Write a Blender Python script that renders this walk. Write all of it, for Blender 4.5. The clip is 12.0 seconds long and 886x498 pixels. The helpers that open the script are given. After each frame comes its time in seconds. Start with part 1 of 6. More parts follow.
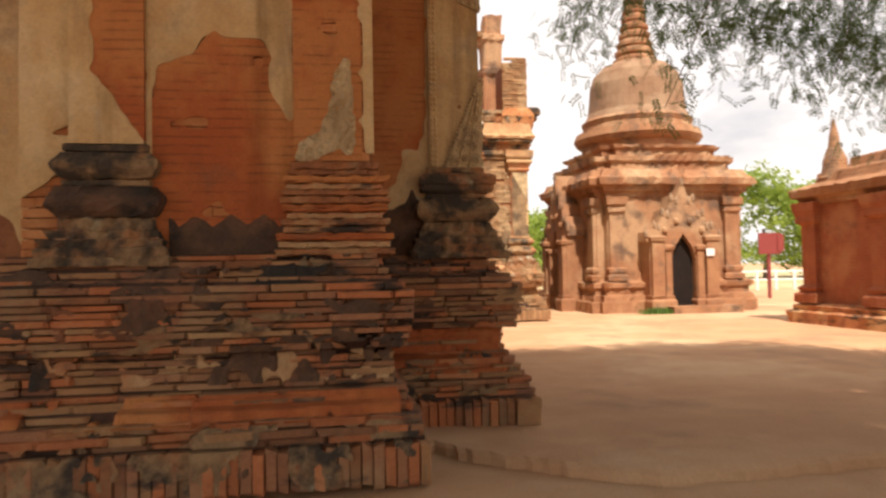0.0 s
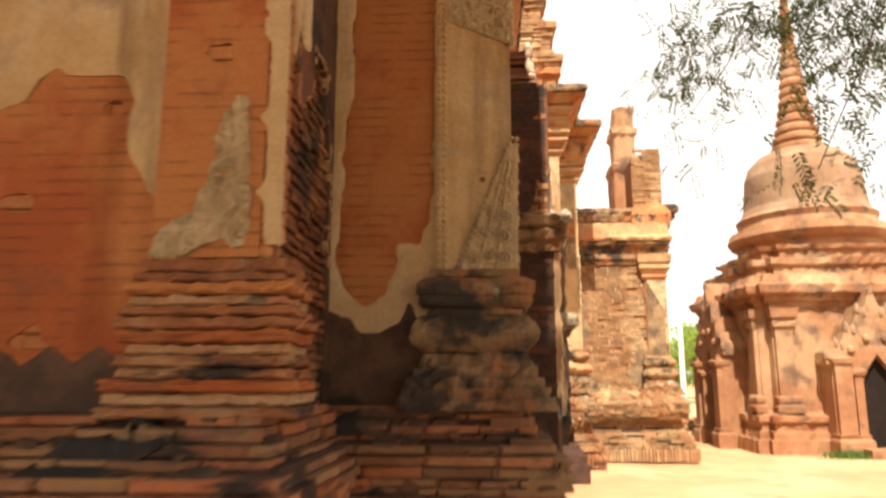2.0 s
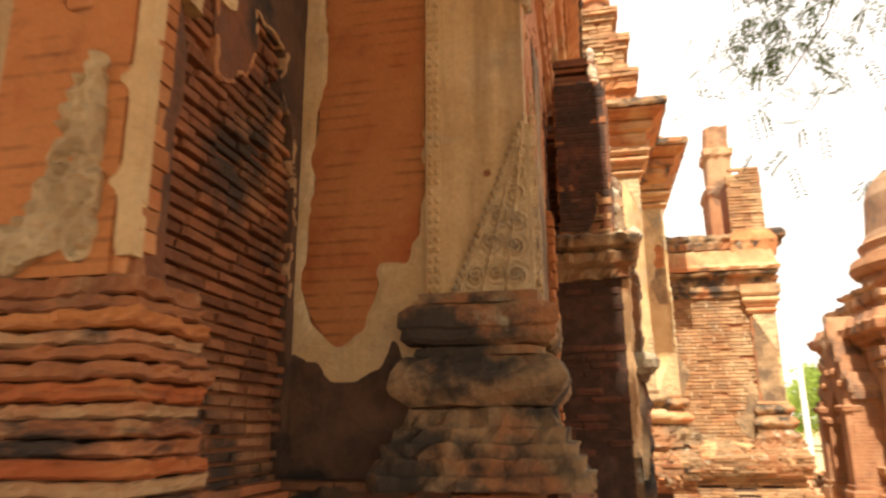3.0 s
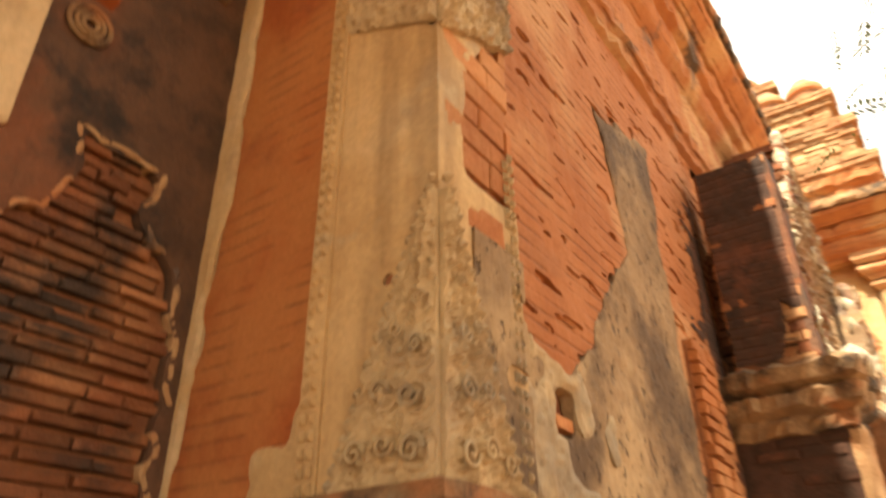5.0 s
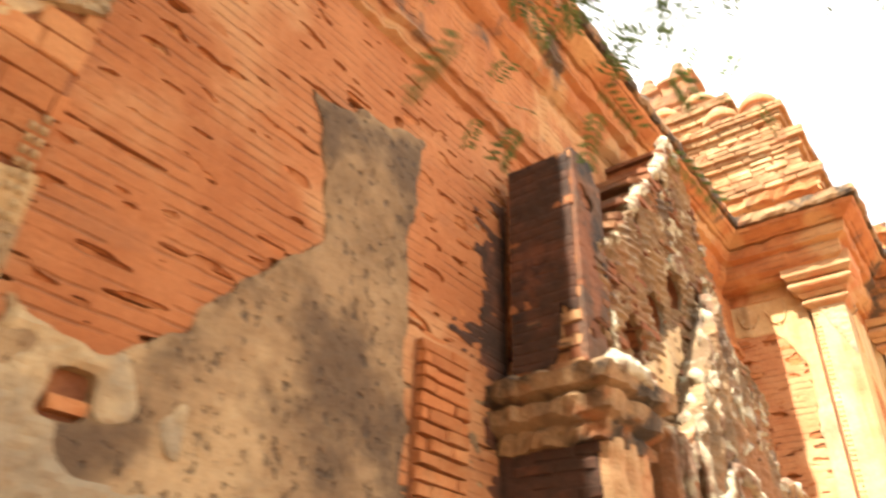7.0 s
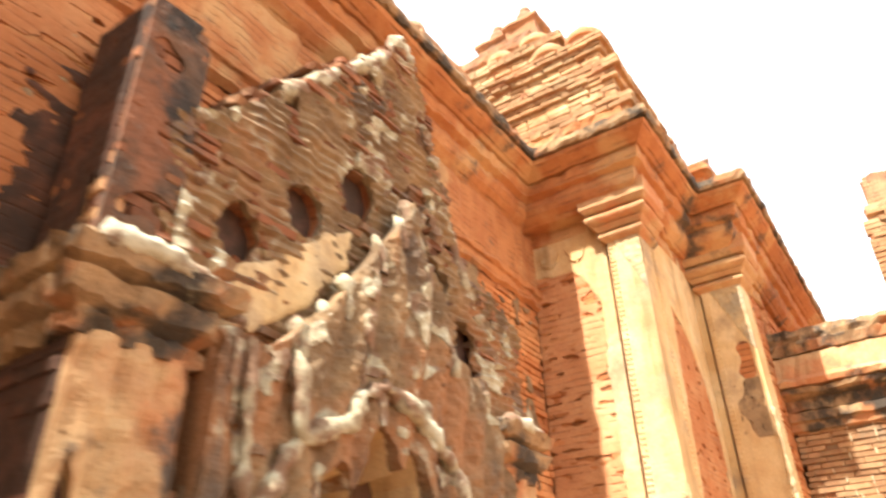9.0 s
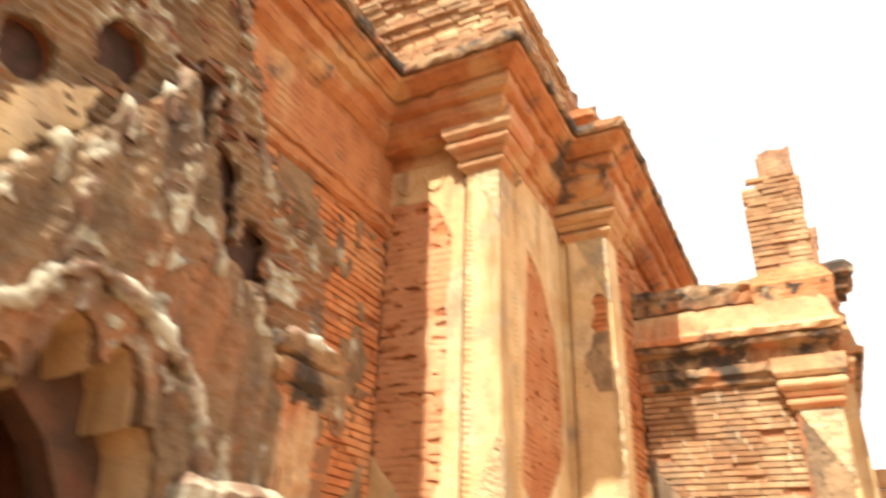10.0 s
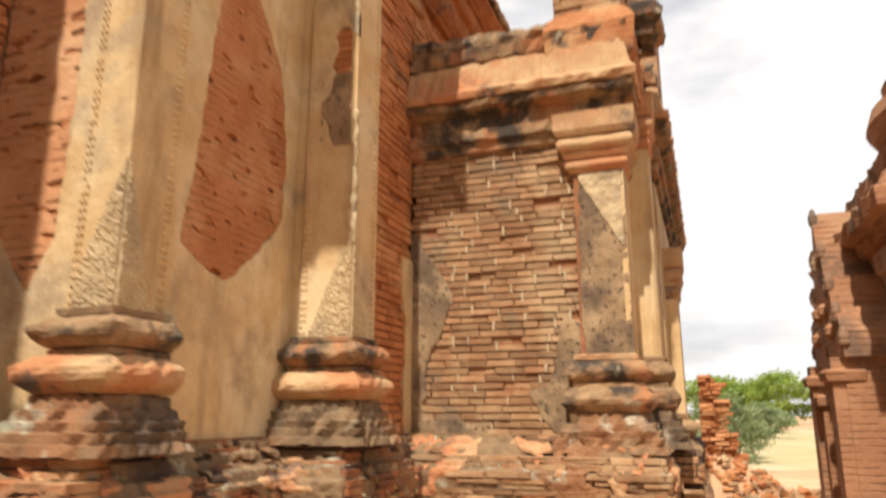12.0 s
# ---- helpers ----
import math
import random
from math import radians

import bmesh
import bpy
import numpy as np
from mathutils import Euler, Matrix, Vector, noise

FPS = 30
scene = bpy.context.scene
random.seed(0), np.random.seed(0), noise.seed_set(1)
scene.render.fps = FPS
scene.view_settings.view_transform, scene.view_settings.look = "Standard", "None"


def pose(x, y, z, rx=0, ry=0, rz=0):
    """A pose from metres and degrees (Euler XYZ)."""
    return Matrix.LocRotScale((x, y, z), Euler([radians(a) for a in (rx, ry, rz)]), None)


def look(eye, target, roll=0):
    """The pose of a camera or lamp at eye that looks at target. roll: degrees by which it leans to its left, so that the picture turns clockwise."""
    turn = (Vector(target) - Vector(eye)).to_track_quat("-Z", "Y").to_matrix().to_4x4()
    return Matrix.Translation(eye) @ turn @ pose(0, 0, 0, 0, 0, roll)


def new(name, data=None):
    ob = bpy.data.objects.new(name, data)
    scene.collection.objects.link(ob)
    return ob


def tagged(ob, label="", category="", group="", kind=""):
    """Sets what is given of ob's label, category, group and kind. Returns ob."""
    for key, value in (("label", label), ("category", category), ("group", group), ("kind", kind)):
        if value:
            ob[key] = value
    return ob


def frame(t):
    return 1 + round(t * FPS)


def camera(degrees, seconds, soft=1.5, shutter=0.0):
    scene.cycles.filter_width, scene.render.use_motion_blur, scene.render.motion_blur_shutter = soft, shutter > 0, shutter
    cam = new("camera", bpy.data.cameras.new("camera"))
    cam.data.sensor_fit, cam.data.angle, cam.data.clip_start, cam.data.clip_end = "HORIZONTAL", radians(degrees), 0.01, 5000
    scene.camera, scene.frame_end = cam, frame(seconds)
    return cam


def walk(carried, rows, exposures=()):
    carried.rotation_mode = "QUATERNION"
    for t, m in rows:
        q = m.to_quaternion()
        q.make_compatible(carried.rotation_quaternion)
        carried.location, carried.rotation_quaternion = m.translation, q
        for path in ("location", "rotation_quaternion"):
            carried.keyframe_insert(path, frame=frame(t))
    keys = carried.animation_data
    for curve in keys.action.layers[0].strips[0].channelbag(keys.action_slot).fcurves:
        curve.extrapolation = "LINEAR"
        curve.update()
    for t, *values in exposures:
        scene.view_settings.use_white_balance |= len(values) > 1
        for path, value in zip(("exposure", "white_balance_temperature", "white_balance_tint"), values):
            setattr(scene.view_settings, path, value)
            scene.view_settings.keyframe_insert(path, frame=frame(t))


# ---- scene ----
cam = camera(64.4, 12.0, soft=2.5, shutter=0.7)
METRES, EYE, TILT, LEAN, TURN = 12.6, 1.3, 0.0, 0.0, -9.5
ROWS = [
    (0.0, 0.0, 0.0, 0.0, 0.03, 1.59, 1.05),
    (0.5, 0.0203, 0.0387, 0.0012, 2.8, 2.83, 0.71),
    (1.0, 0.0404, 0.0821, 0.0032, 6.39, 3.96, 1.14),
    (1.5, 0.0565, 0.1253, 0.0099, 12.16, 6.50, 0.9),
    (2.0, 0.0659, 0.1744, 0.0193, 12.76, 10.70, -0.04),
    (2.5, 0.0768, 0.2219, 0.0230, 16.56, 13.25, 0.29),
    (4.5, 0.0969, 0.3747, 0.0379, 35.72, 22.53, 0.29),
    (5.0, 0.1159, 0.4025, 0.0460, 44.69, 28.92, 0.59),
    (5.5, 0.1356, 0.4223, 0.0484, 52.84, 30.62, 1.03),
    (6.0, 0.1489, 0.4454, 0.0489, 49.74, 31.92, -0.73),
    (6.5, 0.1696, 0.4745, 0.0459, 47.88, 31.67, -1.74),
    (8.5, 0.222, 0.6285, 0.0409, 46.36, 29.58, -0.87),
    (9.0, 0.2335, 0.6712, 0.0383, 44.28, 30.4, 1.33),
    (9.5, 0.2445, 0.7123, 0.0373, 44.15, 27.69, 0.01),
    (10.0, 0.2533, 0.7534, 0.0356, 36.65, 26.83, -1.72),
    (10.5, 0.2683, 0.7965, 0.0301, 34.32, 23.83, -2.32),
    (11.0, 0.2752, 0.8413, 0.0256, 32.21, 19.96, -3.06),
    (11.5, 0.2824, 0.89, 0.0222, 28.66, 17.3, 0.68),
    (12.0, 0.2919, 0.9353, 0.0218, 29.68, 13.33, -0.03),
]
walk(cam, [(t, pose(0, 0, EYE, TILT, LEAN, TURN) @ pose(METRES * x, METRES * y, METRES * z, 90 + pitch, roll, yaw)) for t, x, y, z, yaw, pitch, roll in ROWS],
     exposures=[(0.0, 0.52, 6800, 16), (1.0, 0.78, 6950, 15), (2.5, 1.06, 7150, 14), (4.5, 1.50, 7600, 14), (5.5, 1.78, 7900, 11), (6.5, 1.86, 7000, 9), (8.5, 1.70, 6450, 10), (9.0, 1.66, 6450, 10), (10.0, 1.34, 6500, 10), (11.0, 0.84, 6500, 10), (12.0, 0.36, 6450, 12)])

# ---- light ----
SUN_EL, SUN_AZ = 57.0, 181.5          # azimuth clockwise from +y
sun_way = Vector((math.sin(radians(SUN_AZ)) * math.cos(radians(SUN_EL)), math.cos(radians(SUN_AZ)) * math.cos(radians(SUN_EL)), math.sin(radians(SUN_EL))))
world = bpy.data.worlds.new("world")
scene.world = world
world.use_nodes = True
wn = world.node_tree.nodes
wn.clear()
w_out = wn.new("ShaderNodeOutputWorld")
w_bg = wn.new("ShaderNodeBackground")
w_sky = wn.new("ShaderNodeTexSky")
w_sky.sky_type, w_sky.sun_disc = "NISHITA", False
w_sky.sun_elevation, w_sky.sun_rotation = radians(SUN_EL), radians(SUN_AZ)
w_sky.dust_density, w_sky.air_density = 4.0, 1.0
w_geo = wn.new("ShaderNodeTexCoord")
w_noise = wn.new("ShaderNodeTexNoise")
w_noise.inputs["Scale"].default_value, w_noise.inputs["Detail"].default_value = 2.6, 7.0
w_map = wn.new("ShaderNodeMapping")
w_map.inputs["Scale"].default_value = (1.0, 1.0, 2.6)
w_ramp = wn.new("ShaderNodeValToRGB")
w_ramp.color_ramp.elements[0].position, w_ramp.color_ramp.elements[1].position = 0.24, 0.42
w_ramp.color_ramp.elements[0].color = (0.3, 0.3, 0.3, 1)
w_mix = wn.new("ShaderNodeMix")
w_mix.data_type = "RGBA"
w_mix.inputs["B"].default_value = (10.5, 10.3, 10.0, 1)      # thin bright cloud
wl = world.node_tree.links
wl.new(w_geo.outputs["Generated"], w_map.inputs["Vector"])
wl.new(w_map.outputs["Vector"], w_noise.inputs["Vector"])
wl.new(w_noise.outputs["Fac"], w_ramp.inputs["Fac"])
wl.new(w_ramp.outputs["Color"], w_mix.inputs["Factor"])
wl.new(w_sky.outputs["Color"], w_mix.inputs["A"])
wl.new(w_mix.outputs["Result"], w_bg.inputs["Color"])
wl.new(w_bg.outputs["Background"], w_out.inputs["Surface"])
w_bg.inputs["Strength"].default_value = 0.077
sun_data = bpy.data.lights.new("sun", "SUN")
sun_data.energy, sun_data.angle, sun_data.color = 5.0, radians(1.0), (1.0, 0.93, 0.82)
sun = new("sun", sun_data)
sun.matrix_world = look(sun_way * 60, (0, 0, 0))


# ---- materials ----
def material(name, c1, c2, c3=None, scale=6.0, rough=0.9, bump=0.3, fine=60.0, stain=None, stain_at=(0.52, 0.66), stain_scale=1.6,
             rand=0.0, island=0.0, spots=0.0, courses=0.0, streak=0.0, moss=None, moss_at=(0.6, 0.7), relief=0.0, metal=0.0, stain_stretch=None, pick=()):
    """A mineral surface: two mixed tones, large stains, fine grain, optional course lines, spots and vertical streaks."""
    m = bpy.data.materials.new(name)
    m.use_nodes = True
    nt = m.node_tree
    n, l = nt.nodes, nt.links
    n.clear()
    out = n.new("ShaderNodeOutputMaterial")
    bsdf = n.new("ShaderNodeBsdfPrincipled")
    bsdf.inputs["Roughness"].default_value = rough
    bsdf.inputs["Metallic"].default_value = metal
    bsdf.inputs["Specular IOR Level"].default_value = 0.25
    l.new(bsdf.outputs["BSDF"], out.inputs["Surface"])
    geo = n.new("ShaderNodeNewGeometry")

    def tex(s, detail=5.0, stretch=None, kind="ShaderNodeTexNoise"):
        t = n.new(kind)
        t.inputs["Scale"].default_value = s
        if kind == "ShaderNodeTexNoise":
            t.inputs["Detail"].default_value = detail
            t.inputs["Roughness"].default_value = 0.62
        src = geo.outputs["Position"]
        if stretch:
            mp = n.new("ShaderNodeMapping")
            mp.inputs["Scale"].default_value = stretch
            l.new(src, mp.inputs["Vector"])
            src = mp.outputs["Vector"]
        l.new(src, t.inputs["Vector"])
        return t

    def ramp(src, a, b):
        r = n.new("ShaderNodeMapRange")
        r.interpolation_type = "SMOOTHSTEP"
        r.inputs["From Min"].default_value, r.inputs["From Max"].default_value = a, b
        l.new(src, r.inputs["Value"])
        return r.outputs["Result"]

    def mixed(fac, a, b, blend="MIX"):
        x = n.new("ShaderNodeMix")
        x.data_type, x.blend_type = "RGBA", blend
        for sock, v in (("Factor", fac), ("A", a), ("B", b)):
            if isinstance(v, (int, float)):
                x.inputs[sock].default_value = v
            elif isinstance(v, tuple):
                x.inputs[sock].default_value = (*v, 1)
            else:
                l.new(v, x.inputs[sock])
        return x.outputs["Result"]

    col = mixed(ramp(tex(scale).outputs["Fac"], 0.35, 0.65), c1, c2)
    if c3:
        col = mixed(ramp(tex(scale * 0.31).outputs["Fac"], 0.48, 0.62), col, c3)
    if pick:
        info = n.new("ShaderNodeObjectInfo")
        both = n.new("ShaderNodeMath")
        both.operation = "ADD"
        l.new(info.outputs["Random"], both.inputs[0])
        l.new(geo.outputs["Random Per Island"], both.inputs[1])
        part_of = n.new("ShaderNodeMath")
        part_of.operation = "FRACT"
        l.new(both.outputs[0], part_of.inputs[0])
        cr = n.new("ShaderNodeValToRGB")
        cr.color_ramp.interpolation = "CONSTANT"
        for k, c in enumerate(pick):
            e = cr.color_ramp.elements[k] if k < 2 else cr.color_ramp.elements.new(k / len(pick))
            e.position = k / len(pick)
            e.color = (*c, 1)
        l.new(part_of.outputs[0], cr.inputs["Fac"])
        col = mixed(0.55, col, cr.outputs["Color"])
    if rand:
        info = n.new("ShaderNodeObjectInfo")
        hsv = n.new("ShaderNodeHueSaturation")
        l.new(col, hsv.inputs["Color"])
        mr = n.new("ShaderNodeMapRange")
        mr.inputs["To Min"].default_value, mr.inputs["To Max"].default_value = 1 - rand, 1 + rand
        l.new(info.outputs["Random"], mr.inputs["Value"])
        l.new(mr.outputs["Result"], hsv.inputs["Value"])
        col = hsv.outputs["Color"]
    if island:
        hsv = n.new("ShaderNodeHueSaturation")
        l.new(col, hsv.inputs["Color"])
        mr = n.new("ShaderNodeMapRange")
        mr.inputs["To Min"].default_value, mr.inputs["To Max"].default_value = 1 - island, 1 + island
        l.new(geo.outputs["Random Per Island"], mr.inputs["Value"])
        l.new(mr.outputs["Result"], hsv.inputs["Value"])
        col = hsv.outputs["Color"]
    if streak:
        col = mixed(ramp(tex(3.2, 4.0, (1, 1, 0.12)).outputs["Fac"], 0.5, 0.75), col, mixed(streak, (1, 1, 1), (0.28, 0.22, 0.18)), "MULTIPLY")
    if stain:
        col = mixed(ramp(tex(stain_scale, 7.0, stain_stretch).outputs["Fac"], *stain_at), col, stain)
    if moss:
        col = mixed(ramp(tex(3.7, 8.0).outputs["Fac"], *moss_at), col, moss)
    grain = tex(fine, 3.0).outputs["Fac"]
    col = mixed(0.55, col, mixed(grain, (0.55, 0.55, 0.55), (1.35, 1.35, 1.35)), "MULTIPLY")
    height = mixed(0.5, grain, tex(fine * 0.22, 6.0).outputs["Fac"])
    if spots:
        d = ramp(tex(spots, 3.0, (1, 1, 0.7)).outputs["Fac"], 0.58, 0.68)
        height = mixed(0.5, height, mixed(d, (1, 1, 1), (0, 0, 0)))
        col = mixed(d, col, mixed(0.7, col, (0.06, 0.045, 0.035)))
    if relief:
        wv = tex(relief, kind="ShaderNodeTexVoronoi")
        height = mixed(0.6, height, wv.outputs["Distance"])
    if courses:
        sep = n.new("ShaderNodeSeparateXYZ")
        l.new(geo.outputs["Position"], sep.inputs["Vector"])
        wob = tex(2.0, 3.0).outputs["Fac"]
        a = n.new("ShaderNodeMath")
        a.operation = "MULTIPLY_ADD"
        a.inputs[1].default_value = 0.035
        l.new(wob, a.inputs[0])
        l.new(sep.outputs["Z"], a.inputs[2])
        b = n.new("ShaderNodeMath")
        b.operation = "PINGPONG"
        b.inputs[1].default_value = courses / 2
        l.new(a.outputs[0], b.inputs[0])
        line = ramp(b.outputs[0], courses * 0.03, courses * 0.17)
        worn = ramp(tex(5.0, 4.0).outputs["Fac"], 0.38, 0.6)
        line = mixed(worn, line, (1, 1, 1))
        height = mixed(0.6, height, line)
        col = mixed(line, mixed(0.4, col, (0.10, 0.045, 0.025)), col)
    l.new(col, bsdf.inputs["Base Color"])
    bp = n.new("ShaderNodeBump")
    bp.inputs["Strength"].default_value = bump
    bp.inputs["Distance"].default_value = 0.02
    l.new(height, bp.inputs["Height"])
    l.new(bp.outputs["Normal"], bsdf.inputs["Normal"])
    return m


M_BRICK = material("fired brick", (0.49, 0.195, 0.072), (0.41, 0.148, 0.054), (0.54, 0.26, 0.11), 4.0, bump=0.5, rand=0.16, island=0.16, stain=(0.20, 0.10, 0.05), stain_at=(0.60, 0.74))
M_BRICK_PALE = material("pale worn brick", (0.40, 0.24, 0.12), (0.32, 0.165, 0.078), (0.45, 0.305, 0.165), 5.0, bump=0.8, rand=0.24, island=0.24, stain=(0.22, 0.15, 0.09), stain_at=(0.58, 0.72))
M_BRICK_DARK = material("blackened brick", (0.40, 0.16, 0.065), (0.28, 0.115, 0.055), (0.44, 0.25, 0.12), 6.0, bump=0.6, rand=0.2, island=0.2, stain=(0.055, 0.04, 0.03), stain_at=(0.54, 0.66), stain_scale=2.2, stain_stretch=(0.7, 0.7, 3.2), moss=(0.30, 0.28, 0.20), moss_at=(0.66, 0.74))
M_MORTAR = material("earth mortar", (0.33, 0.145, 0.065), (0.24, 0.10, 0.05), None, 9.0, bump=0.6)
M_MORTAR_DARK = material("dark core mortar", (0.09, 0.045, 0.03), (0.05, 0.03, 0.02), None, 9.0, bump=0.6)
M_RENDER = material("red worn render", (0.45, 0.142, 0.046), (0.37, 0.10, 0.034), (0.49, 0.20, 0.07), 2.2, bump=0.45, courses=0.062, stain=(0.28, 0.10, 0.045), stain_at=(0.56, 0.72), streak=0.4)
M_PLASTER = material("ochre lime plaster", (0.62, 0.44, 0.225), (0.53, 0.35, 0.165), (0.66, 0.51, 0.30), 2.6, bump=0.45, fine=45, stain=(0.36, 0.255, 0.15), stain_at=(0.50, 0.70), streak=0.65, moss=(0.46, 0.36, 0.22), moss_at=(0.58, 0.72))
M_PLASTER_GREY = material("grey weathered stucco", (0.34, 0.23, 0.125), (0.23, 0.15, 0.08), (0.45, 0.32, 0.175), 4.0, bump=1.0, fine=38, stain=(0.13, 0.088, 0.054), stain_at=(0.46, 0.64), spots=26)
M_CARVED = material("carved stucco", (0.52, 0.40, 0.23), (0.40, 0.29, 0.16), (0.33, 0.27, 0.18), 5.0, bump=1.0, fine=30, stain=(0.20, 0.15, 0.10), stain_at=(0.58, 0.74), relief=14)
M_MOULD = material("weathered moulding", (0.34, 0.215, 0.11), (0.22, 0.14, 0.075), (0.35, 0.155, 0.068), 7.0, bump=1.0, fine=40, stain=(0.06, 0.047, 0.035), stain_at=(0.45, 0.60), stain_scale=2.6, moss=(0.34, 0.30, 0.20), moss_at=(0.62, 0.72))
# Paler copy of M_MOULD: sunlit tone for lit bases, plain ochre stucco elsewhere.
M_MOULD_LIT = material("lit-toned ochre moulding", (0.50, 0.33, 0.17), (0.42, 0.24, 0.12), (0.46, 0.20, 0.09), 4.0, bump=0.9, fine=40, stain=(0.12, 0.09, 0.07), stain_at=(0.58, 0.70), stain_scale=2.2)
M_CORNICE = material("eroded cornice brick", (0.44, 0.19, 0.075), (0.36, 0.14, 0.055), (0.48, 0.28, 0.13), 3.5, bump=0.9, courses=0.068, stain=(0.10, 0.075, 0.055), stain_at=(0.56, 0.68))
M_LICHEN = material("lichened stucco", (0.40, 0.36, 0.25), (0.28, 0.22, 0.14), (0.48, 0.46, 0.35), 9.0, bump=1.0, fine=34, stain=(0.20, 0.12, 0.075), stain_at=(0.44, 0.58), stain_scale=4.5)
M_GROUND = material("trodden sandy earth", (0.52, 0.305, 0.165), (0.46, 0.255, 0.135), (0.57, 0.37, 0.215), 0.9, bump=0.35, fine=50, stain=(0.36, 0.21, 0.12), stain_at=(0.52, 0.70), stain_scale=0.5)
M_STUPA = material("old stupa brick", (0.37, 0.185, 0.092), (0.30, 0.14, 0.07), (0.42, 0.26, 0.145), 1.6, bump=1.0, courses=0.075, stain=(0.16, 0.10, 0.065), stain_at=(0.50, 0.66), stain_scale=1.3, fine=24)
M_STUPA_GREY = material("grey stupa dome", (0.29, 0.175, 0.103), (0.24, 0.135, 0.077), (0.33, 0.22, 0.135), 1.6, bump=0.9, courses=0.075, stain=(0.15, 0.11, 0.08), stain_at=(0.55, 0.7), fine=24)
# Near-black colour for the shade inside the stupa's doorways.
M_DOOR_SHADE = material("painted doorway shade", (0.018, 0.011, 0.008), (0.012, 0.008, 0.006))


def plain(name, col, rough=0.6, col2=None, trans=0.0):
    m = bpy.data.materials.new(name)
    m.use_nodes = True
    b = m.node_tree.nodes["Principled BSDF"]
    b.inputs["Roughness"].default_value = rough
    t = m.node_tree.nodes.new("ShaderNodeTexNoise")
    t.inputs["Scale"].default_value = 3.0
    g = m.node_tree.nodes.new("ShaderNodeNewGeometry")
    x = m.node_tree.nodes.new("ShaderNodeMix")
    x.data_type = "RGBA"
    x.inputs["A"].default_value, x.inputs["B"].default_value = (*col, 1), (*(col2 or [c * 0.6 for c in col]), 1)
    m.node_tree.links.new(g.outputs["Random Per Island"], x.inputs["Factor"])
    m.node_tree.links.new(x.outputs["Result"], b.inputs["Base Color"])
    if trans:
        tr = m.node_tree.nodes.new("ShaderNodeBsdfTranslucent")
        m.node_tree.links.new(x.outputs["Result"], tr.inputs["Color"])
        ms = m.node_tree.nodes.new("ShaderNodeMixShader")
        ms.inputs["Fac"].default_value = trans
        o = m.node_tree.nodes["Material Output"]
        m.node_tree.links.new(b.outputs["BSDF"], ms.inputs[1])
        m.node_tree.links.new(tr.outputs["BSDF"], ms.inputs[2])
        m.node_tree.links.new(ms.outputs["Shader"], o.inputs["Surface"])
    return m


M_LEAF = plain("feathery leaf", (0.11, 0.165, 0.04), 0.5, (0.055, 0.09, 0.022), 0.5)
M_FAR_LEAF = plain("bright field foliage", (0.36, 0.45, 0.09), 0.6, (0.18, 0.27, 0.04), 0.55)
M_SHRUB = plain("grey-green scrub", (0.27, 0.32, 0.15), 0.7, (0.17, 0.22, 0.09), 0.3)
M_GRASS = plain("green grass", (0.13, 0.24, 0.04), 0.6, (0.07, 0.15, 0.03), 0.3)
M_BARK = material("grey bark", (0.16, 0.11, 0.075), (0.10, 0.07, 0.05), None, 8.0, bump=0.8)
M_SIGN = plain("red sign paint", (0.22, 0.035, 0.03), 0.6, (0.2, 0.03, 0.025))
M_WHITE = plain("white paint", (0.75, 0.74, 0.70), 0.5, (0.7, 0.7, 0.66))
M_BRICK_GABLE = material("mossy gable brick", (0.26, 0.10, 0.046), (0.17, 0.072, 0.038), (0.29, 0.15, 0.075), 5.0, bump=0.6, rand=0.3, island=0.3, stain=(0.15, 0.105, 0.075), stain_at=(0.50, 0.64), moss=(0.36, 0.33, 0.24), moss_at=(0.70, 0.80))
M_CRUST = material("stucco crust", (0.26, 0.17, 0.09), (0.155, 0.10, 0.055), (0.27, 0.13, 0.06), 3.0, bump=1.0, fine=36, stain=(0.10, 0.07, 0.05), stain_at=(0.54, 0.68), stain_scale=2.0, stain_stretch=(1, 1, 0.35), moss=(0.44, 0.42, 0.31), moss_at=(0.56, 0.70))
M_DARKBRICK = material("inner red brick", (0.36, 0.14, 0.06), (0.30, 0.10, 0.045), None, 4.0, bump=0.6, courses=0.068)
# Dark stucco: soot, and shade painted on the inner arch and upright block.
M_SOOT_SHADE = material("stucco for soot and painted shade", (0.145, 0.08, 0.048), (0.08, 0.05, 0.034), (0.21, 0.088, 0.046), 4.0, bump=0.9, fine=36, stain=(0.035, 0.03, 0.026), stain_at=(0.5, 0.62))
M_PLINTH = material("plinth brick", (0.42, 0.165, 0.07), (0.30, 0.12, 0.057), (0.44, 0.25, 0.12), 6.0, bump=0.8, fine=40, rand=0.25, pick=((0.40, 0.13, 0.05), (0.10, 0.06, 0.04), (0.33, 0.15, 0.07), (0.44, 0.27, 0.13), (0.15, 0.09, 0.055), (0.40, 0.13, 0.05), (0.26, 0.14, 0.08)), stain=(0.06, 0.044, 0.034), stain_at=(0.56, 0.68), stain_scale=2.4, stain_stretch=(0.6, 0.6, 2.4), moss=(0.33, 0.28, 0.19), moss_at=(0.68, 0.76))
M_FACE = material("worn brick face", (0.44, 0.18, 0.072), (0.37, 0.138, 0.052), (0.50, 0.26, 0.12), 2.4, bump=0.6, courses=0.058, fine=44, stain=(0.36, 0.15, 0.065), stain_at=(0.54, 0.70), stain_stretch=(1, 1, 3.0))
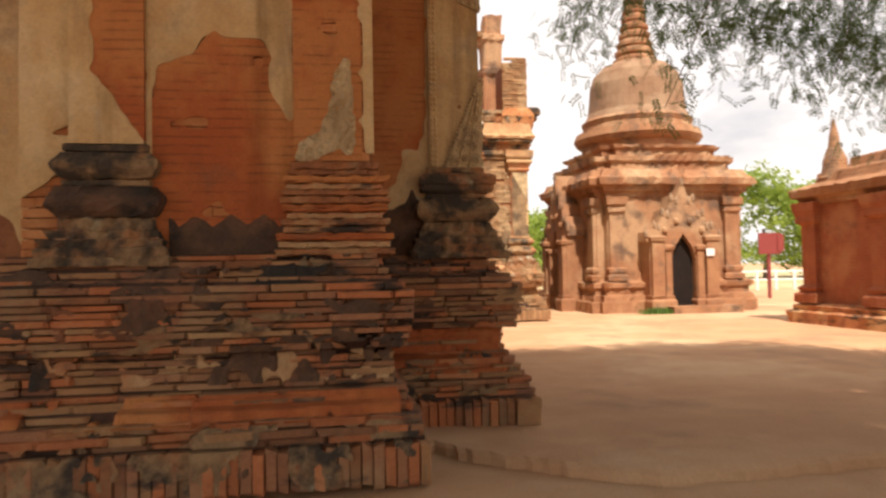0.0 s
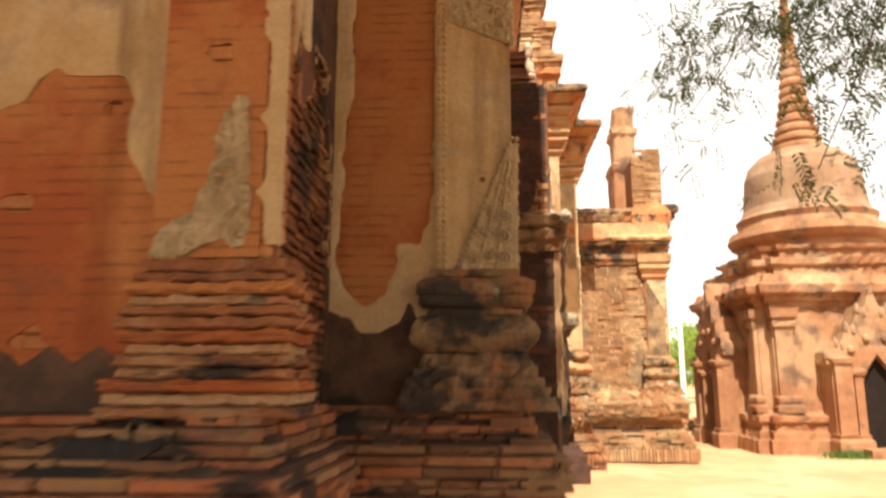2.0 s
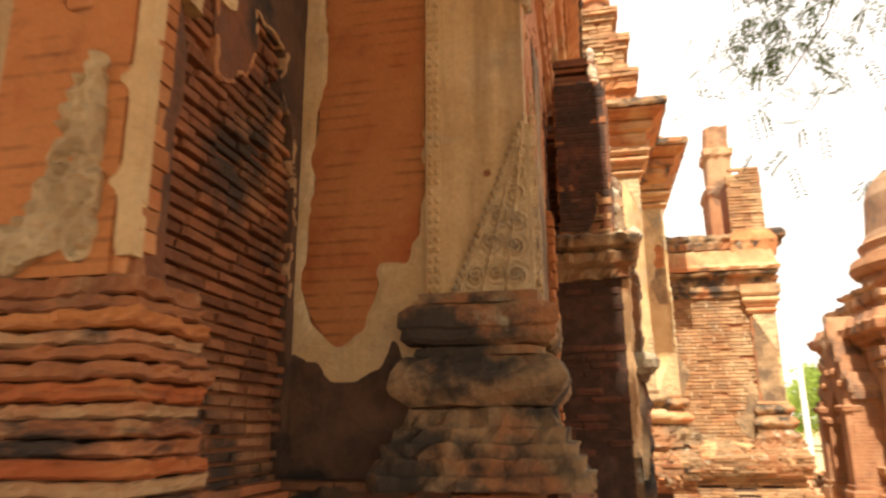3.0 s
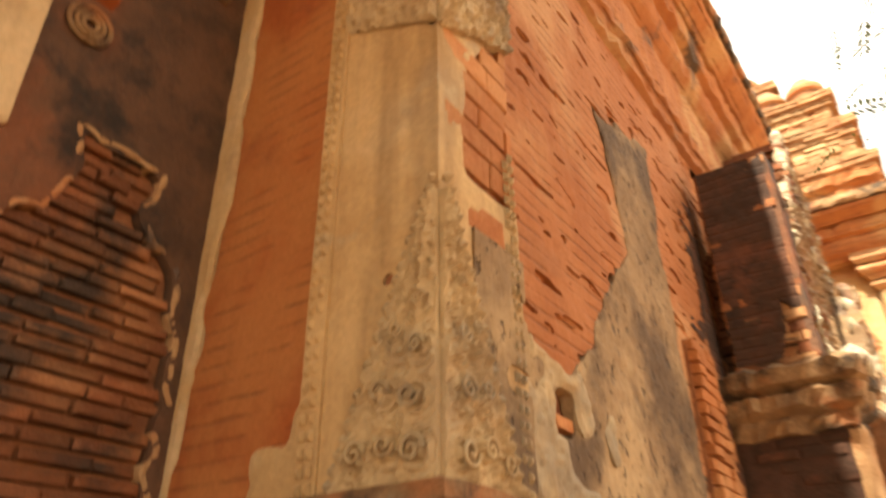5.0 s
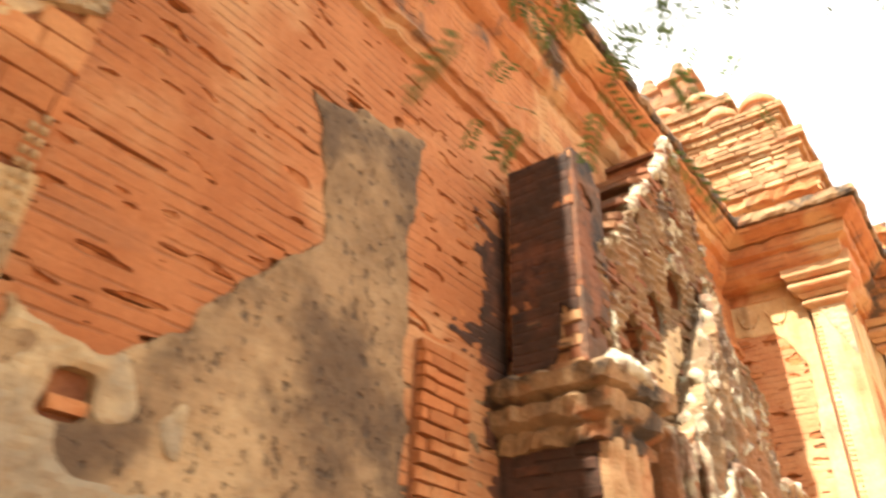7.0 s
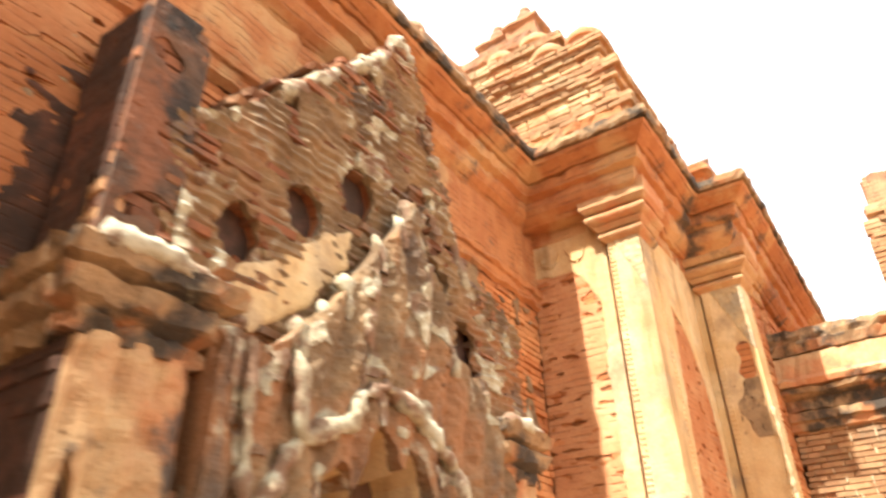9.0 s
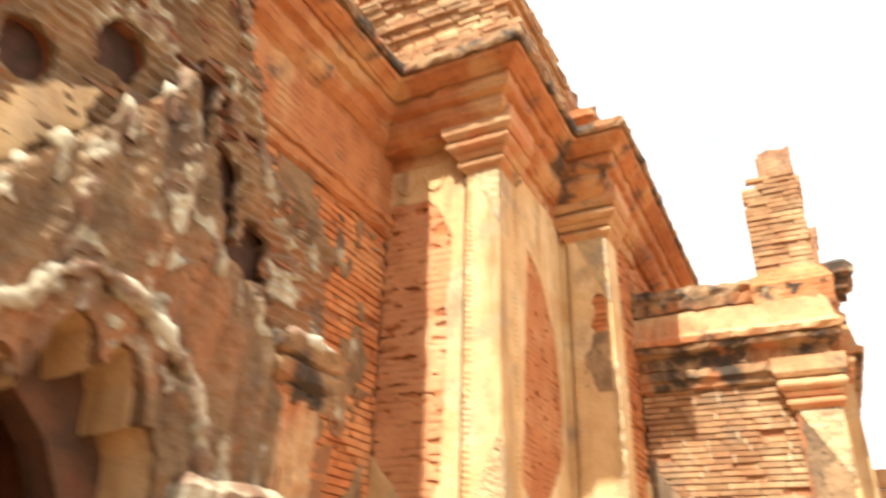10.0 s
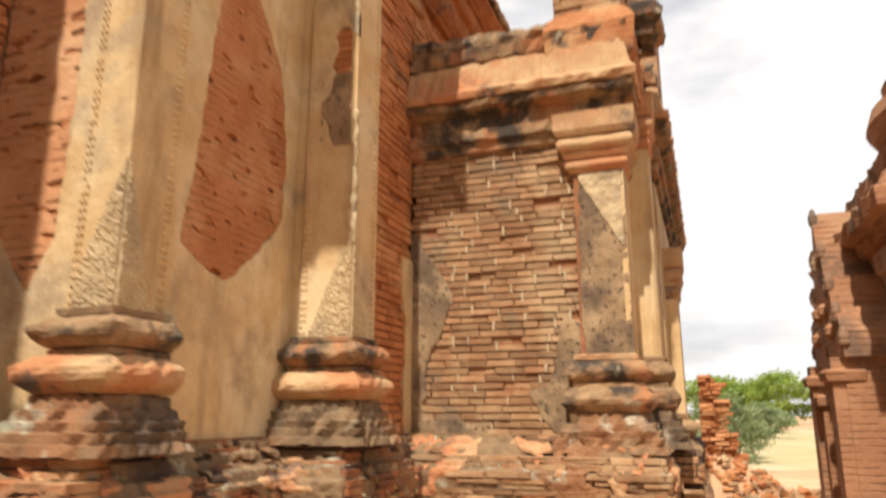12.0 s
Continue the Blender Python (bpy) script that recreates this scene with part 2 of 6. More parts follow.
M_RETURN_BRICK = material("dark return-wall brick", (0.33, 0.125, 0.055), (0.21, 0.085, 0.043), (0.38, 0.18, 0.085), 5.0, bump=0.8, rand=0.3, island=0.3, stain=(0.06, 0.042, 0.032), stain_at=(0.50, 0.64))
M_ORNAMENT = material("pale carved stucco", (0.54, 0.41, 0.23), (0.45, 0.325, 0.175), (0.40, 0.30, 0.18), 5.0, bump=0.7, fine=36, stain=(0.27, 0.205, 0.13), stain_at=(0.60, 0.76), stain_scale=3.0)
# Near-black brick: burn mark, plus shade painted on block and jamb fronts.
M_SOOT_SHADE_BRICK = material("brick for soot and painted shade", (0.085, 0.042, 0.026), (0.05, 0.03, 0.021), (0.15, 0.06, 0.034), 5.0, bump=0.9, fine=36, stain=(0.025, 0.02, 0.017), stain_at=(0.5, 0.62), courses=0.066)
# Red brick with the shrine's shade mixed into its colour.
M_STUPA_RED = material("red brick toned for shade", (0.36, 0.12, 0.055), (0.30, 0.09, 0.04), (0.40, 0.17, 0.08), 2.0, bump=0.8, courses=0.068, stain=(0.2, 0.09, 0.055), stain_at=(0.56, 0.7))


# ---- builders ----
def mesh_ob(name, verts, faces, mat, parent=None, label="", smooth=False):
    me = bpy.data.meshes.new(name)
    me.from_pydata([tuple(v) for v in verts], [], [tuple(f) for f in faces])
    me.materials.append(mat)
    if smooth:
        me.shade_smooth()
    ob = new(name, me)
    if parent:
        ob.parent = parent
    if label:
        tagged(ob, label)
    return ob


def holder(name, label, category, kind="", at=(0, 0, 0), group=""):
    ob = new(name)
    ob.location = at
    return tagged(ob, label, category, group, kind)


def nz(p, s, seed=0.0):
    return noise.noise(Vector((p[0] * s + seed, p[1] * s - seed * 0.7, p[2] * s + seed * 1.3)))


def fbm(p, s, seed=0.0):
    return 0.6 * nz(p, s, seed) + 0.3 * nz(p, s * 2.3, seed + 5) + 0.18 * nz(p, s * 5.1, seed + 9)


def sweep_data(path, profile, step=0.08, rough=0.012, seed=0.0, closed=False, scale=7.0):
    """A profile of (out, z) swept along a level line of (x, y) corners, mitred; out is to the right of the way along it."""
    pts = [Vector((p[0], p[1], 0)) for p in path]
    n = len(pts)
    segs = n if closed else n - 1
    norm = []
    for i in range(segs):
        d = (pts[(i + 1) % n] - pts[i]).normalized()
        norm.append(Vector((d.y, -d.x, 0)))
    miter = []
    for i in range(n):
        a = norm[(i - 1) % segs] if (closed or i > 0) else norm[0]
        b = norm[i % segs] if (closed or i < n - 1) else norm[-1]
        m = (a + b) / max(0.2, 1 + a.dot(b))
        miter.append(m)
    stations = []
    for i in range(segs):
        j = (i + 1) % n
        L = (pts[j] - pts[i]).length
        k = max(1, int(L / step))
        for q in range(k):
            f = q / k
            stations.append((pts[i].lerp(pts[j], f), miter[i].lerp(miter[j], f)))
    if not closed:
        stations.append((pts[-1], miter[-1]))
    verts, faces = [], []
    np_ = len(profile)
    for p, m in stations:
        for o, z in profile:
            v = Vector((p.x + m.x * o, p.y + m.y * o, z))
            if rough:
                d = rough * (fbm(v, scale, seed) + 0.5 * nz(v, 30, seed))
                v = v + m * d * 1.4 + Vector((0, 0, d * 0.6))
            verts.append(v)
    ns = len(stations)
    for i in range(ns if closed else ns - 1):
        a, b = i * np_, ((i + 1) % ns) * np_
        for k in range(np_ - 1):
            faces.append((a + k, b + k, b + k + 1, a + k + 1))
    if not closed:
        faces.append(tuple(range(np_ - 1, -1, -1)))
        faces.append(tuple((ns - 1) * np_ + k for k in range(np_)))
    return verts, faces


def sweep(name, path, profile, mat, parent=None, label="", **kw):
    v, f = sweep_data(path, profile, **kw)
    return mesh_ob(name, v, f, mat, parent, label)


def box_data(lo, hi):
    x0, y0, z0 = lo
    x1, y1, z1 = hi
    v = [(x0, y0, z0), (x1, y0, z0), (x1, y1, z0), (x0, y1, z0), (x0, y0, z1), (x1, y0, z1), (x1, y1, z1), (x0, y1, z1)]
    f = [(3, 2, 1, 0), (4, 5, 6, 7), (0, 1, 5, 4), (1, 2, 6, 5), (2, 3, 7, 6), (3, 0, 4, 7)]
    return v, f


class Wall:
    """A stretch of wall: o its left foot seen from outside, u along it, n out of it."""

    def __init__(self, x0, y0, x1, y1):
        self.o = Vector((x0, y0, 0))
        d = Vector((x1 - x0, y1 - y0, 0))
        self.len = d.length
        self.u = d.normalized()
        self.n = Vector((self.u.y, -self.u.x, 0))

    def at(self, u, out, z):
        return self.o + self.u * u + self.n * out + Vector((0, 0, z))

    def turn(self):
        return Matrix((self.u, -self.n, Vector((0, 0, 1)))).transposed().to_4x4()


def inside(poly, u, z):
    hit, n = False, len(poly)
    for i in range(n):
        (a, b), (c, d) = poly[i], poly[(i + 1) % n]
        if (b > z) != (d > z) and u < (c - a) * (z - b) / (d - b) + a:
            hit = not hit
    return hit


def bare(polys, wob=0.05, seed=0.0):
    """A test of whether a place of a wall lies in one of these torn patches."""
    def test(u, z):
        du, dz = wob * (nz((u, z, 0), 5, seed) + 0.6 * nz((u, z, 0), 14, seed)), wob * (nz((u, z, 4), 5, seed) + 0.6 * nz((u, z, 4), 14, seed))
        return any(inside(p, u + du, z + dz) for p in polys)
    return test


BRICKS = []


def brick_variants():
    for k in range(8):
        r = random.Random(k)
        v, f = box_data((-0.5, -0.5, -0.5), (0.5, 0.5, 0.5))
        bm = bmesh.new()
        vs = [bm.verts.new(p) for p in v]
        for q in f:
            bm.faces.new([vs[i] for i in q])
        front = [e for e in bm.edges if all(w.co.y < 0 for w in e.verts)]
        bmesh.ops.bevel(bm, geom=front, offset=0.07, segments=1, affect="EDGES")
        for w in bm.verts:
            w.co += Vector((r.uniform(-0.015, 0.015), r.uniform(-0.05, 0.05), r.uniform(-0.07, 0.07)))
        me = bpy.data.meshes.new("brick")
        bm.to_mesh(me)
        bm.free()
        BRICKS.append(me)


brick_variants()
BRICK_V = [np.array([tuple(v.co) for v in me.vertices]) for me in BRICKS]
BRICK_F = [[tuple(p.vertices) for p in me.polygons] for me in BRICKS]
MAT_BRICKS = {}


def brick_mesh(k, mat):
    if (k, mat.name) not in MAT_BRICKS:
        me = BRICKS[k].copy()
        me.materials.clear()
        me.materials.append(mat)
        MAT_BRICKS[(k, mat.name)] = me
    return MAT_BRICKS[(k, mat.name)]


def lay(wall, specs, mat, parent, picked=300, key=None):
    """Lay bricks given as (u, out, z, length, depth, height): the first picked of them one by one, the rest as one part."""
    specs = sorted(specs, key=key) if key else specs
    tm = wall.turn()
    for i, (u, out, z, L, D, Hh) in enumerate(specs[:picked]):
        k = random.randrange(8)
        ob = new("brick", brick_mesh(k, mat))
        ob.parent = parent
        ob.matrix_basis = Matrix.Translation(wall.at(u, out - D / 2, z)) @ tm @ Matrix.Rotation(random.uniform(-0.012, 0.012), 4, "Z") @ Matrix.Diagonal((L, D, Hh, 1))
    rest = specs[picked:]
    if rest:
        vs, fs, base = [], [], 0
        R = np.array(tm.to_3x3())
        for u, out, z, L, D, Hh in rest:
            k = random.randrange(8)
            p = (BRICK_V[k] * (L, D, Hh)) @ R.T + np.array(wall.at(u, out - D / 2, z))
            vs.extend(p.tolist())
            fs.extend(tuple(base + q for q in f) for f in BRICK_F[k])
            base += len(p)
        tagged(mesh_ob("brickwork", vs, fs, mat, parent), kind="stuff")


def courses(u0, u1, z0, z1, test=None, h=0.068, L=0.30, out=0.0, D=0.09, jit=0.008, gap=0.012, seed=1, miss=0.01):
    """Running-bond bricks over a stretch of wall, where test(u, z) holds."""
    r = random.Random(seed)
    got, row, z = [], 0, z0
    while z + h * 0.6 < z1:
        u = u0 - (L / 2 if row % 2 else 0) - r.uniform(0, 0.1)
        while u < u1:
            ll = L * r.choice((1, 1, 1, 0.55, 0.8)) * r.uniform(0.92, 1.05)
            a, b = max(u, u0), min(u + ll, u1)
            if b - a > 0.04 and (test is None or test((a + b) / 2, z + h / 2)) and r.random() > miss:
                deep = r.random() < 0.06
                got.append(((a + b) / 2, out + r.uniform(-jit, jit) - (0.025 if deep else 0), z + h / 2, b - a - gap * 0.35, D, h - gap * r.uniform(0.6, 1.3)))
            u += ll
        z += h
        row += 1
    return got


def coat(name, wall, u0, u1, z0, z1, test, mat, parent, thick=0.03, out=0.0, cell=0.03, rough=0.006, seed=0.0, label="", relief=None):
    """A coat of plaster on a wall with torn edges: left away where test(u, z) holds."""
    nu, nz_ = max(1, int((u1 - u0) / cell)), max(1, int((z1 - z0) / cell))
    keep = np.zeros((nu, nz_), bool)
    for i in range(nu):
        for j in range(nz_):
            keep[i, j] = not (test and test(u0 + (i + 0.5) * (u1 - u0) / nu, z0 + (j + 0.5) * (z1 - z0) / nz_))
    pos, idx, faces = {}, {}, []
    for i in range(nu):
        for j in range(nz_):
            if keep[i, j]:
                q = [(i, j), (i + 1, j), (i + 1, j + 1), (i, j + 1)]
                faces.append(q)
                for c in q:
                    pos[c] = (u0 + c[0] * (u1 - u0) / nu, z0 + c[1] * (z1 - z0) / nz_)
    if not faces:
        return None
    count = {}
    for q in faces:
        for k in range(4):
            e = (q[k], q[(k + 1) % 4])
            count[frozenset(e)] = count.get(frozenset(e), []) + [e]
    rim = [es[0] for es in count.values() if len(es) == 1]
    near = {}
    for a, b in rim:
        near.setdefault(a, []).append(b)
        near.setdefault(b, []).append(a)
    for _ in range(3):
        moved = {}
        for c, ns in near.items():
            edge_u, edge_z = c[0] in (0, nu), c[1] in (0, nz_)
            mu, mz = sum(pos[k][0] for k in ns) / len(ns), sum(pos[k][1] for k in ns) / len(ns)
            moved[c] = (pos[c][0] if edge_u else (pos[c][0] + mu) / 2, pos[c][1] if edge_z else (pos[c][1] + mz) / 2)
        pos.update(moved)
    verts, fs = [], []
    for c, (u, z) in pos.items():
        p = wall.at(u, 0, z)
        d = out + thick + rough * fbm(p, 3.0, seed) + 0.4 * rough * nz(p, 20, seed)
        if relief:
            d += relief(u, z)
        if c in near and 0 < c[0] < nu and 0 < c[1] < nz_:
            d -= thick * 0.3
        idx[c] = len(verts)
        verts.append(wall.at(u, d, z))
    for q in faces:
        fs.append([idx[c] for c in q])
    back = {}
    for a, b in rim:
        for c in (a, b):
            if c not in back:
                back[c] = len(verts)
                verts.append(wall.at(pos[c][0], out - 0.03, pos[c][1]))
        fs.append([idx[b], idx[a], back[a], back[b]])
    return mesh_ob(name, verts, fs, mat, parent, label, smooth=False)


def half_round(o, z0, z1, bulge, n=6):
    return [(o + bulge * math.sin(math.pi * k / n), z0 + (z1 - z0) * k / n) for k in range(n + 1)]


def tube(name, pts, r0, r1, mat, parent, n=8):
    v, f = [], []
    pts = [Vector(p) for p in pts]
    m = len(pts)
    for i, p in enumerate(pts):
        d = (pts[min(i + 1, m - 1)] - pts[max(i - 1, 0)]).normalized()
        s = d.cross(Vector((0.3, 0.9, 0.2))).normalized()
        t = d.cross(s)
        r = r0 + (r1 - r0) * i / (m - 1)
        for q in range(n):
            a = 2 * math.pi * q / n
            v.append(p + (s * math.cos(a) + t * math.sin(a)) * r * (1 + 0.15 * nz(p, 4, q)))
    for i in range(m - 1):
        for q in range(n):
            f.append((i * n + q, i * n + (q + 1) % n, (i + 1) * n + (q + 1) % n, (i + 1) * n + q))
    f.append(tuple((m - 1) * n + q for q in range(n)))
    return mesh_ob(name, v, f, mat, parent, smooth=True)


# ---- ground ----
def ground():
    nx = 90
    xs = [-800, -150, -60, -25] + [-12 + 0.5 * i for i in range(nx)] + [45, 70, 120, 250, 1200]
    ys = [-800, -120, -40, -15] + [-8 + 0.5 * i for i in range(nx)] + [50, 80, 140, 300, 2500]
    v, f = [], []
    for y in ys:
        for x in xs:
            near = max(0, 1 - max(abs(x - 6), abs(y - 10)) / 30)
            v.append((x, y, (0.05 * fbm((x, y, 0), 0.25) + 0.02 * nz((x, y, 0), 1.1)) * near - 0.02))
    w = len(xs)
    for j in range(len(ys) - 1):
        for i in range(w - 1):
            f.append((j * w + i, j * w + i + 1, (j + 1) * w + i + 1, (j + 1) * w + i))
    return tagged(mesh_ob("ground", v, f, M_GROUND, smooth=True), "trodden pale orange sandy earth between the temples", "ground", kind="structure")


ground()


def pavement():
    """A worn hard-packed apron with a low broken edge, fading out into the yard."""
    edge = [(0.55, 5.15), (1.2, 4.5), (1.94, 3.92), (2.8, 3.97), (3.6, 4.0), (5.5, 4.15), (8.5, 4.4)]
    fine = []
    for (a, b), (c, d) in zip(edge, edge[1:]):
        k = max(2, int(math.hypot(c - a, d - b) / 0.06))
        fine += [(a + (c - a) * i / k, b + (d - b) * i / k) for i in range(k)]
    v, f = [], []
    rows = [(-0.03, -0.05), (0.0, 0.05), (0.05, 0.075), (0.6, 0.065), (1.6, 0.03), (3.2, -0.01), (4.5, -0.06)]
    for x, y in fine:
        j = 0.035 * nz((x, y, 0), 6) + 0.02 * nz((x, y, 0), 17)
        for o, z in rows:
            yy = y + o + (j if o < 0.3 else 0)
            g = 0.05 * fbm((x, yy, 0), 0.25) + 0.02 * nz((x, yy, 0), 1.1) - 0.02
            v.append((x + (j if o < 0.3 else 0), yy, g * 0.7 + z))
    n = len(rows)
    for i in range(len(fine) - 1):
        for k in range(n - 1):
            f.append((i * n + k, (i + 1) * n + k, (i + 1) * n + k + 1, i * n + k + 1))
    tagged(mesh_ob("pavement", v, f, M_GROUND), "low worn apron of packed earth with a broken edge", "pavement", kind="structure")


pavement()


def field():
    v, f = [], []
    for i in range(14):
        for j in range(10):
            x, y = -60 + 14 * i, 33 + 7 * j
            v.append((x, y + (4 * nz((x, 0, 0), 0.07) if j == 0 else 0), 0.01 + 0.1 * abs(nz((x, y, 0), 0.11)) + (-0.05 if j == 0 else 0)))
    for i in range(13):
        for j in range(9):
            a = i * 10 + j
            f.append((a, a + 10, a + 11, a + 1))
    tagged(mesh_ob("ground_field", v, f, M_FIELD, smooth=True), "dry pale grassland behind the temples", "field", kind="structure")


M_FIELD = material("dry grass field", (0.44, 0.35, 0.19), (0.36, 0.31, 0.15), (0.48, 0.38, 0.23), 0.5, bump=0.8, fine=9)
field()

# ---- temple: plan ----
OUTLINE = [(-6, 5.6), (-1.93, 5.6), (-1.93, 4.9), (0.26, 4.9), (0.26, 6.12), (1.31, 6.12), (1.31, 14.06), (2.49, 14.06), (2.49, 15.84), (3.02, 15.84), (3.02, 17.09)]
PORCH = [(3.02, 17.09), (5.0, 17.09), (5.0, 18.19), (5.22, 18.19), (5.22, 24)]
EAVE = 6.3
core = holder("wall_core", "rough brick core of the old temple", "wall", "structure")
i_side = OUTLINE.index((1.31, 14.06))
sweep("masonry", OUTLINE[:i_side] + [(1.31, 10.08), (0.1, 10.08), (0.1, 11.14), (1.31, 11.14)] + OUTLINE[i_side:] + [(3.02, 24), (-6, 24)], [(-0.035, -0.1), (-0.035, EAVE), (-0.5, EAVE)], M_MORTAR, core, closed=True, step=0.5, rough=0)
sweep("porch_masonry", PORCH + [(2.9, 24)], [(-0.035, -0.1), (-0.035, 5.15), (-0.6, 5.15)], M_MORTAR, core, closed=True, step=0.5, rough=0)
mesh_ob("roof_deck", *box_data((-6, 5.8, EAVE - 0.1), (1.2, 24, EAVE + 0.05)), M_CORNICE, core)
mesh_ob("roof_deck", *box_data((1.1, 14.2, EAVE - 0.11), (2.4, 24, EAVE + 0.04)), M_CORNICE, core)
mesh_ob("porch_deck", *box_data((3.0, 17.3, 5.0), (5.1, 24, 5.18)), M_CORNICE, core)


def wall_holder(name, label):
    return holder(name, label, "wall", "structure")


def dents(pts, r=0.05):
    """Small broken holes."""
    return [[(u + r * random.uniform(0.5, 1.2) * math.cos(a), z + r * random.uniform(0.4, 0.9) * math.sin(a)) for a in np.linspace(0, 2 * math.pi, 7)[:-1]] for u, z in pts]


# plinth profile by height
PROF = [(0.0, 0.62), (0.27, 0.62), (0.275, 0.56), (0.40, 0.55), (0.405, 0.50), (0.48, 0.48), (0.485, 0.42), (0.56, 0.40), (0.60, 0.29), (0.80, 0.29), (0.805, 0.41), (0.88, 0.44), (0.94, 0.47), (1.06, 0.49), (1.16, 0.49), (1.165, 0.42), (1.24, 0.40), (1.245, 0.28), (1.34, 0.24), (1.345, 0.17), (1.42, 0.14)]


def prof_at(z):
    for (a, o), (b, p) in zip(PROF, PROF[1:]):
        if a <= z <= b:
            return o + (p - o) * (z - a) / max(1e-6, b - a)
    return PROF[-1][1]


def squeezed(path, k=0.58):
    """The plan in a space where the plinth's reach along x is as long as along y."""
    return [(x / k, y) for x, y in path]


pv, pf = sweep_data(squeezed(OUTLINE + PORCH[1:]), [(o - 0.05, z) for z, o in PROF] + [(0.0, 1.42)], step=0.2, rough=0)
mesh_ob("plinth_core", [(x * 0.58, y, z) for x, y, z in pv], pf, M_MORTAR_DARK, core)


def plinth_bricks(wall, parent, mat, k_out, k_end, start, end, z0=0.0, seed=1, h=0.050, picked=300, u_max=99, forward=None):
    """Bricks of the stepped plinth. start, end: 1 where the wall's end is an outer corner."""
    specs, z, row = [], z0, 0
    r = random.Random(seed)
    while z < 1.40:
        hh = h * r.uniform(0.8, 1.25)
        o = prof_at(z + hh / 2) * k_out + r.uniform(-0.024, 0.024)
        oe = prof_at(z + hh / 2) * k_end
        tall = z < 0.2 and z0 == 0
        if tall:
            hh = 0.26
            specs += [(u, o + r.uniform(-0.008, 0.008), 0.13, 0.067, 0.2, 0.25) for u in np.arange(-oe * start, min(u_max, wall.len + oe * end), 0.07)]
        else:
            got = courses(-oe * start, min(u_max, wall.len + oe * end), z, z + hh, None, hh, 0.36, o, 0.22, 0.017, 0.008, seed * 31 + row, 0.05)
            specs += got
        z += hh
        row += 1
    if forward:
        specs = [(u, o + (forward[1] if u > forward[0] else 0), *q) for u, o, *q in specs]
    lay(wall, specs, mat, parent, picked)


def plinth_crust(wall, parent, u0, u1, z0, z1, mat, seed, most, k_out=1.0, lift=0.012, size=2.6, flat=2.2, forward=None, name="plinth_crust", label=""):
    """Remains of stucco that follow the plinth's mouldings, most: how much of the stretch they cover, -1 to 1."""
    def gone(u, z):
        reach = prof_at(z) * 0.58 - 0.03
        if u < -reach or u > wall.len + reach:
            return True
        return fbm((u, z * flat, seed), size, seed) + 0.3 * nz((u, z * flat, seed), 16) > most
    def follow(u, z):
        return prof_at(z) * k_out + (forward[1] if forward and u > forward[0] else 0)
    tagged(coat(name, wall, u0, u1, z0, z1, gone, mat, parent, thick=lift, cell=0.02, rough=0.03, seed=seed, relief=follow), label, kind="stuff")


W0, W1 = Wall(-6, 5.6, -1.93, 5.6), Wall(-1.93, 4.9, 0.26, 4.9)
W2D, W2, W3 = Wall(0.26, 4.9, 0.26, 6.12), Wall(0.26, 6.12, 1.31, 6.12), Wall(1.31, 6.12, 1.31, 14.06)
WA, WAS, WB, WBS = Wall(1.31, 14.06, 2.49, 14.06), Wall(2.49, 14.06, 2.49, 15.84), Wall(2.49, 15.84, 3.02, 15.84), Wall(3.02, 15.84, 3.02, 17.09)
WP, WPS, WQ, WQS = Wall(3.02, 17.09, 5.0, 17.09), Wall(5.0, 17.09, 5.0, 18.19), Wall(5.0, 18.19, 5.22, 18.19), Wall(5.22, 18.19, 5.22, 24)

h0 = wall_holder("wall_1", "ochre plastered temple wall in shade")
h1 = wall_holder("wall_2", "red brick temple wall with torn ochre plaster")
h2d = wall_holder("wall_3", "dark brick return wall of the temple")
h2 = wall_holder("wall_4", "red rendered panel framed in ochre plaster")
h3 = wall_holder("wall_5", "long brick wall with grey stucco remains")
hA = wall_holder("wall_6", "sunlit brick wall with ochre plaster pilaster")
hAS = wall_holder("wall_7", "ochre plastered wall with pointed brick patch")
hB = wall_holder("wall_8", "narrow ochre plastered wall with corner pilaster")
hBS = wall_holder("wall_9", "narrow red brick return wall")
hP = wall_holder("wall_10", "weathered brick wall of the side porch")
hQ = wall_holder("wall_11", "ochre plastered far end of the porch")


def beads(wall, u, z0, z1, parent, mat, out=0.03, step=0.045, cols=2):
    """A border of small round beads up the edge of a pilaster."""
    v, f = [], []
    for c in range(cols):
        z = z0
        while z < z1:
            if random.random() > 0.08:
                p = wall.at(u + c * 0.032, out, z)
                a, b = wall.u * 0.011, Vector((0, 0, 0.016))
                n0 = len(v)
                v += [p - a - b, p + a - b, p + a + b, p - a + b, p - a * 0.4 - b * 0.4 + wall.n * 0.014, p + a * 0.4 - b * 0.4 + wall.n * 0.014, p + a * 0.4 + b * 0.4 + wall.n * 0.014, p - a * 0.4 + b * 0.4 + wall.n * 0.014]
                f += [tuple(n0 + q for q in g) for g in ((4, 5, 6, 7), (0, 1, 5, 4), (1, 2, 6, 5), (2, 3, 7, 6), (3, 0, 4, 7))]
            z += step
    return tagged(mesh_ob("beading", v, f, mat, parent), kind="stuff")


def carve(seed, depth=0.04, size=0.06):
    """Scrollwork relief of curled leaves."""
    def rel(u, z):
        d = noise.voronoi(Vector((u / size + seed, z / size, seed)))[0]
        ring = math.cos(min(d[0], 0.9) * 11)
        return depth * (0.55 * ring * (1 - min(1, d[0])) + 0.5 * min(0.6, d[1] - d[0]) + 0.25 * nz((u, z, seed), 40))
    return rel


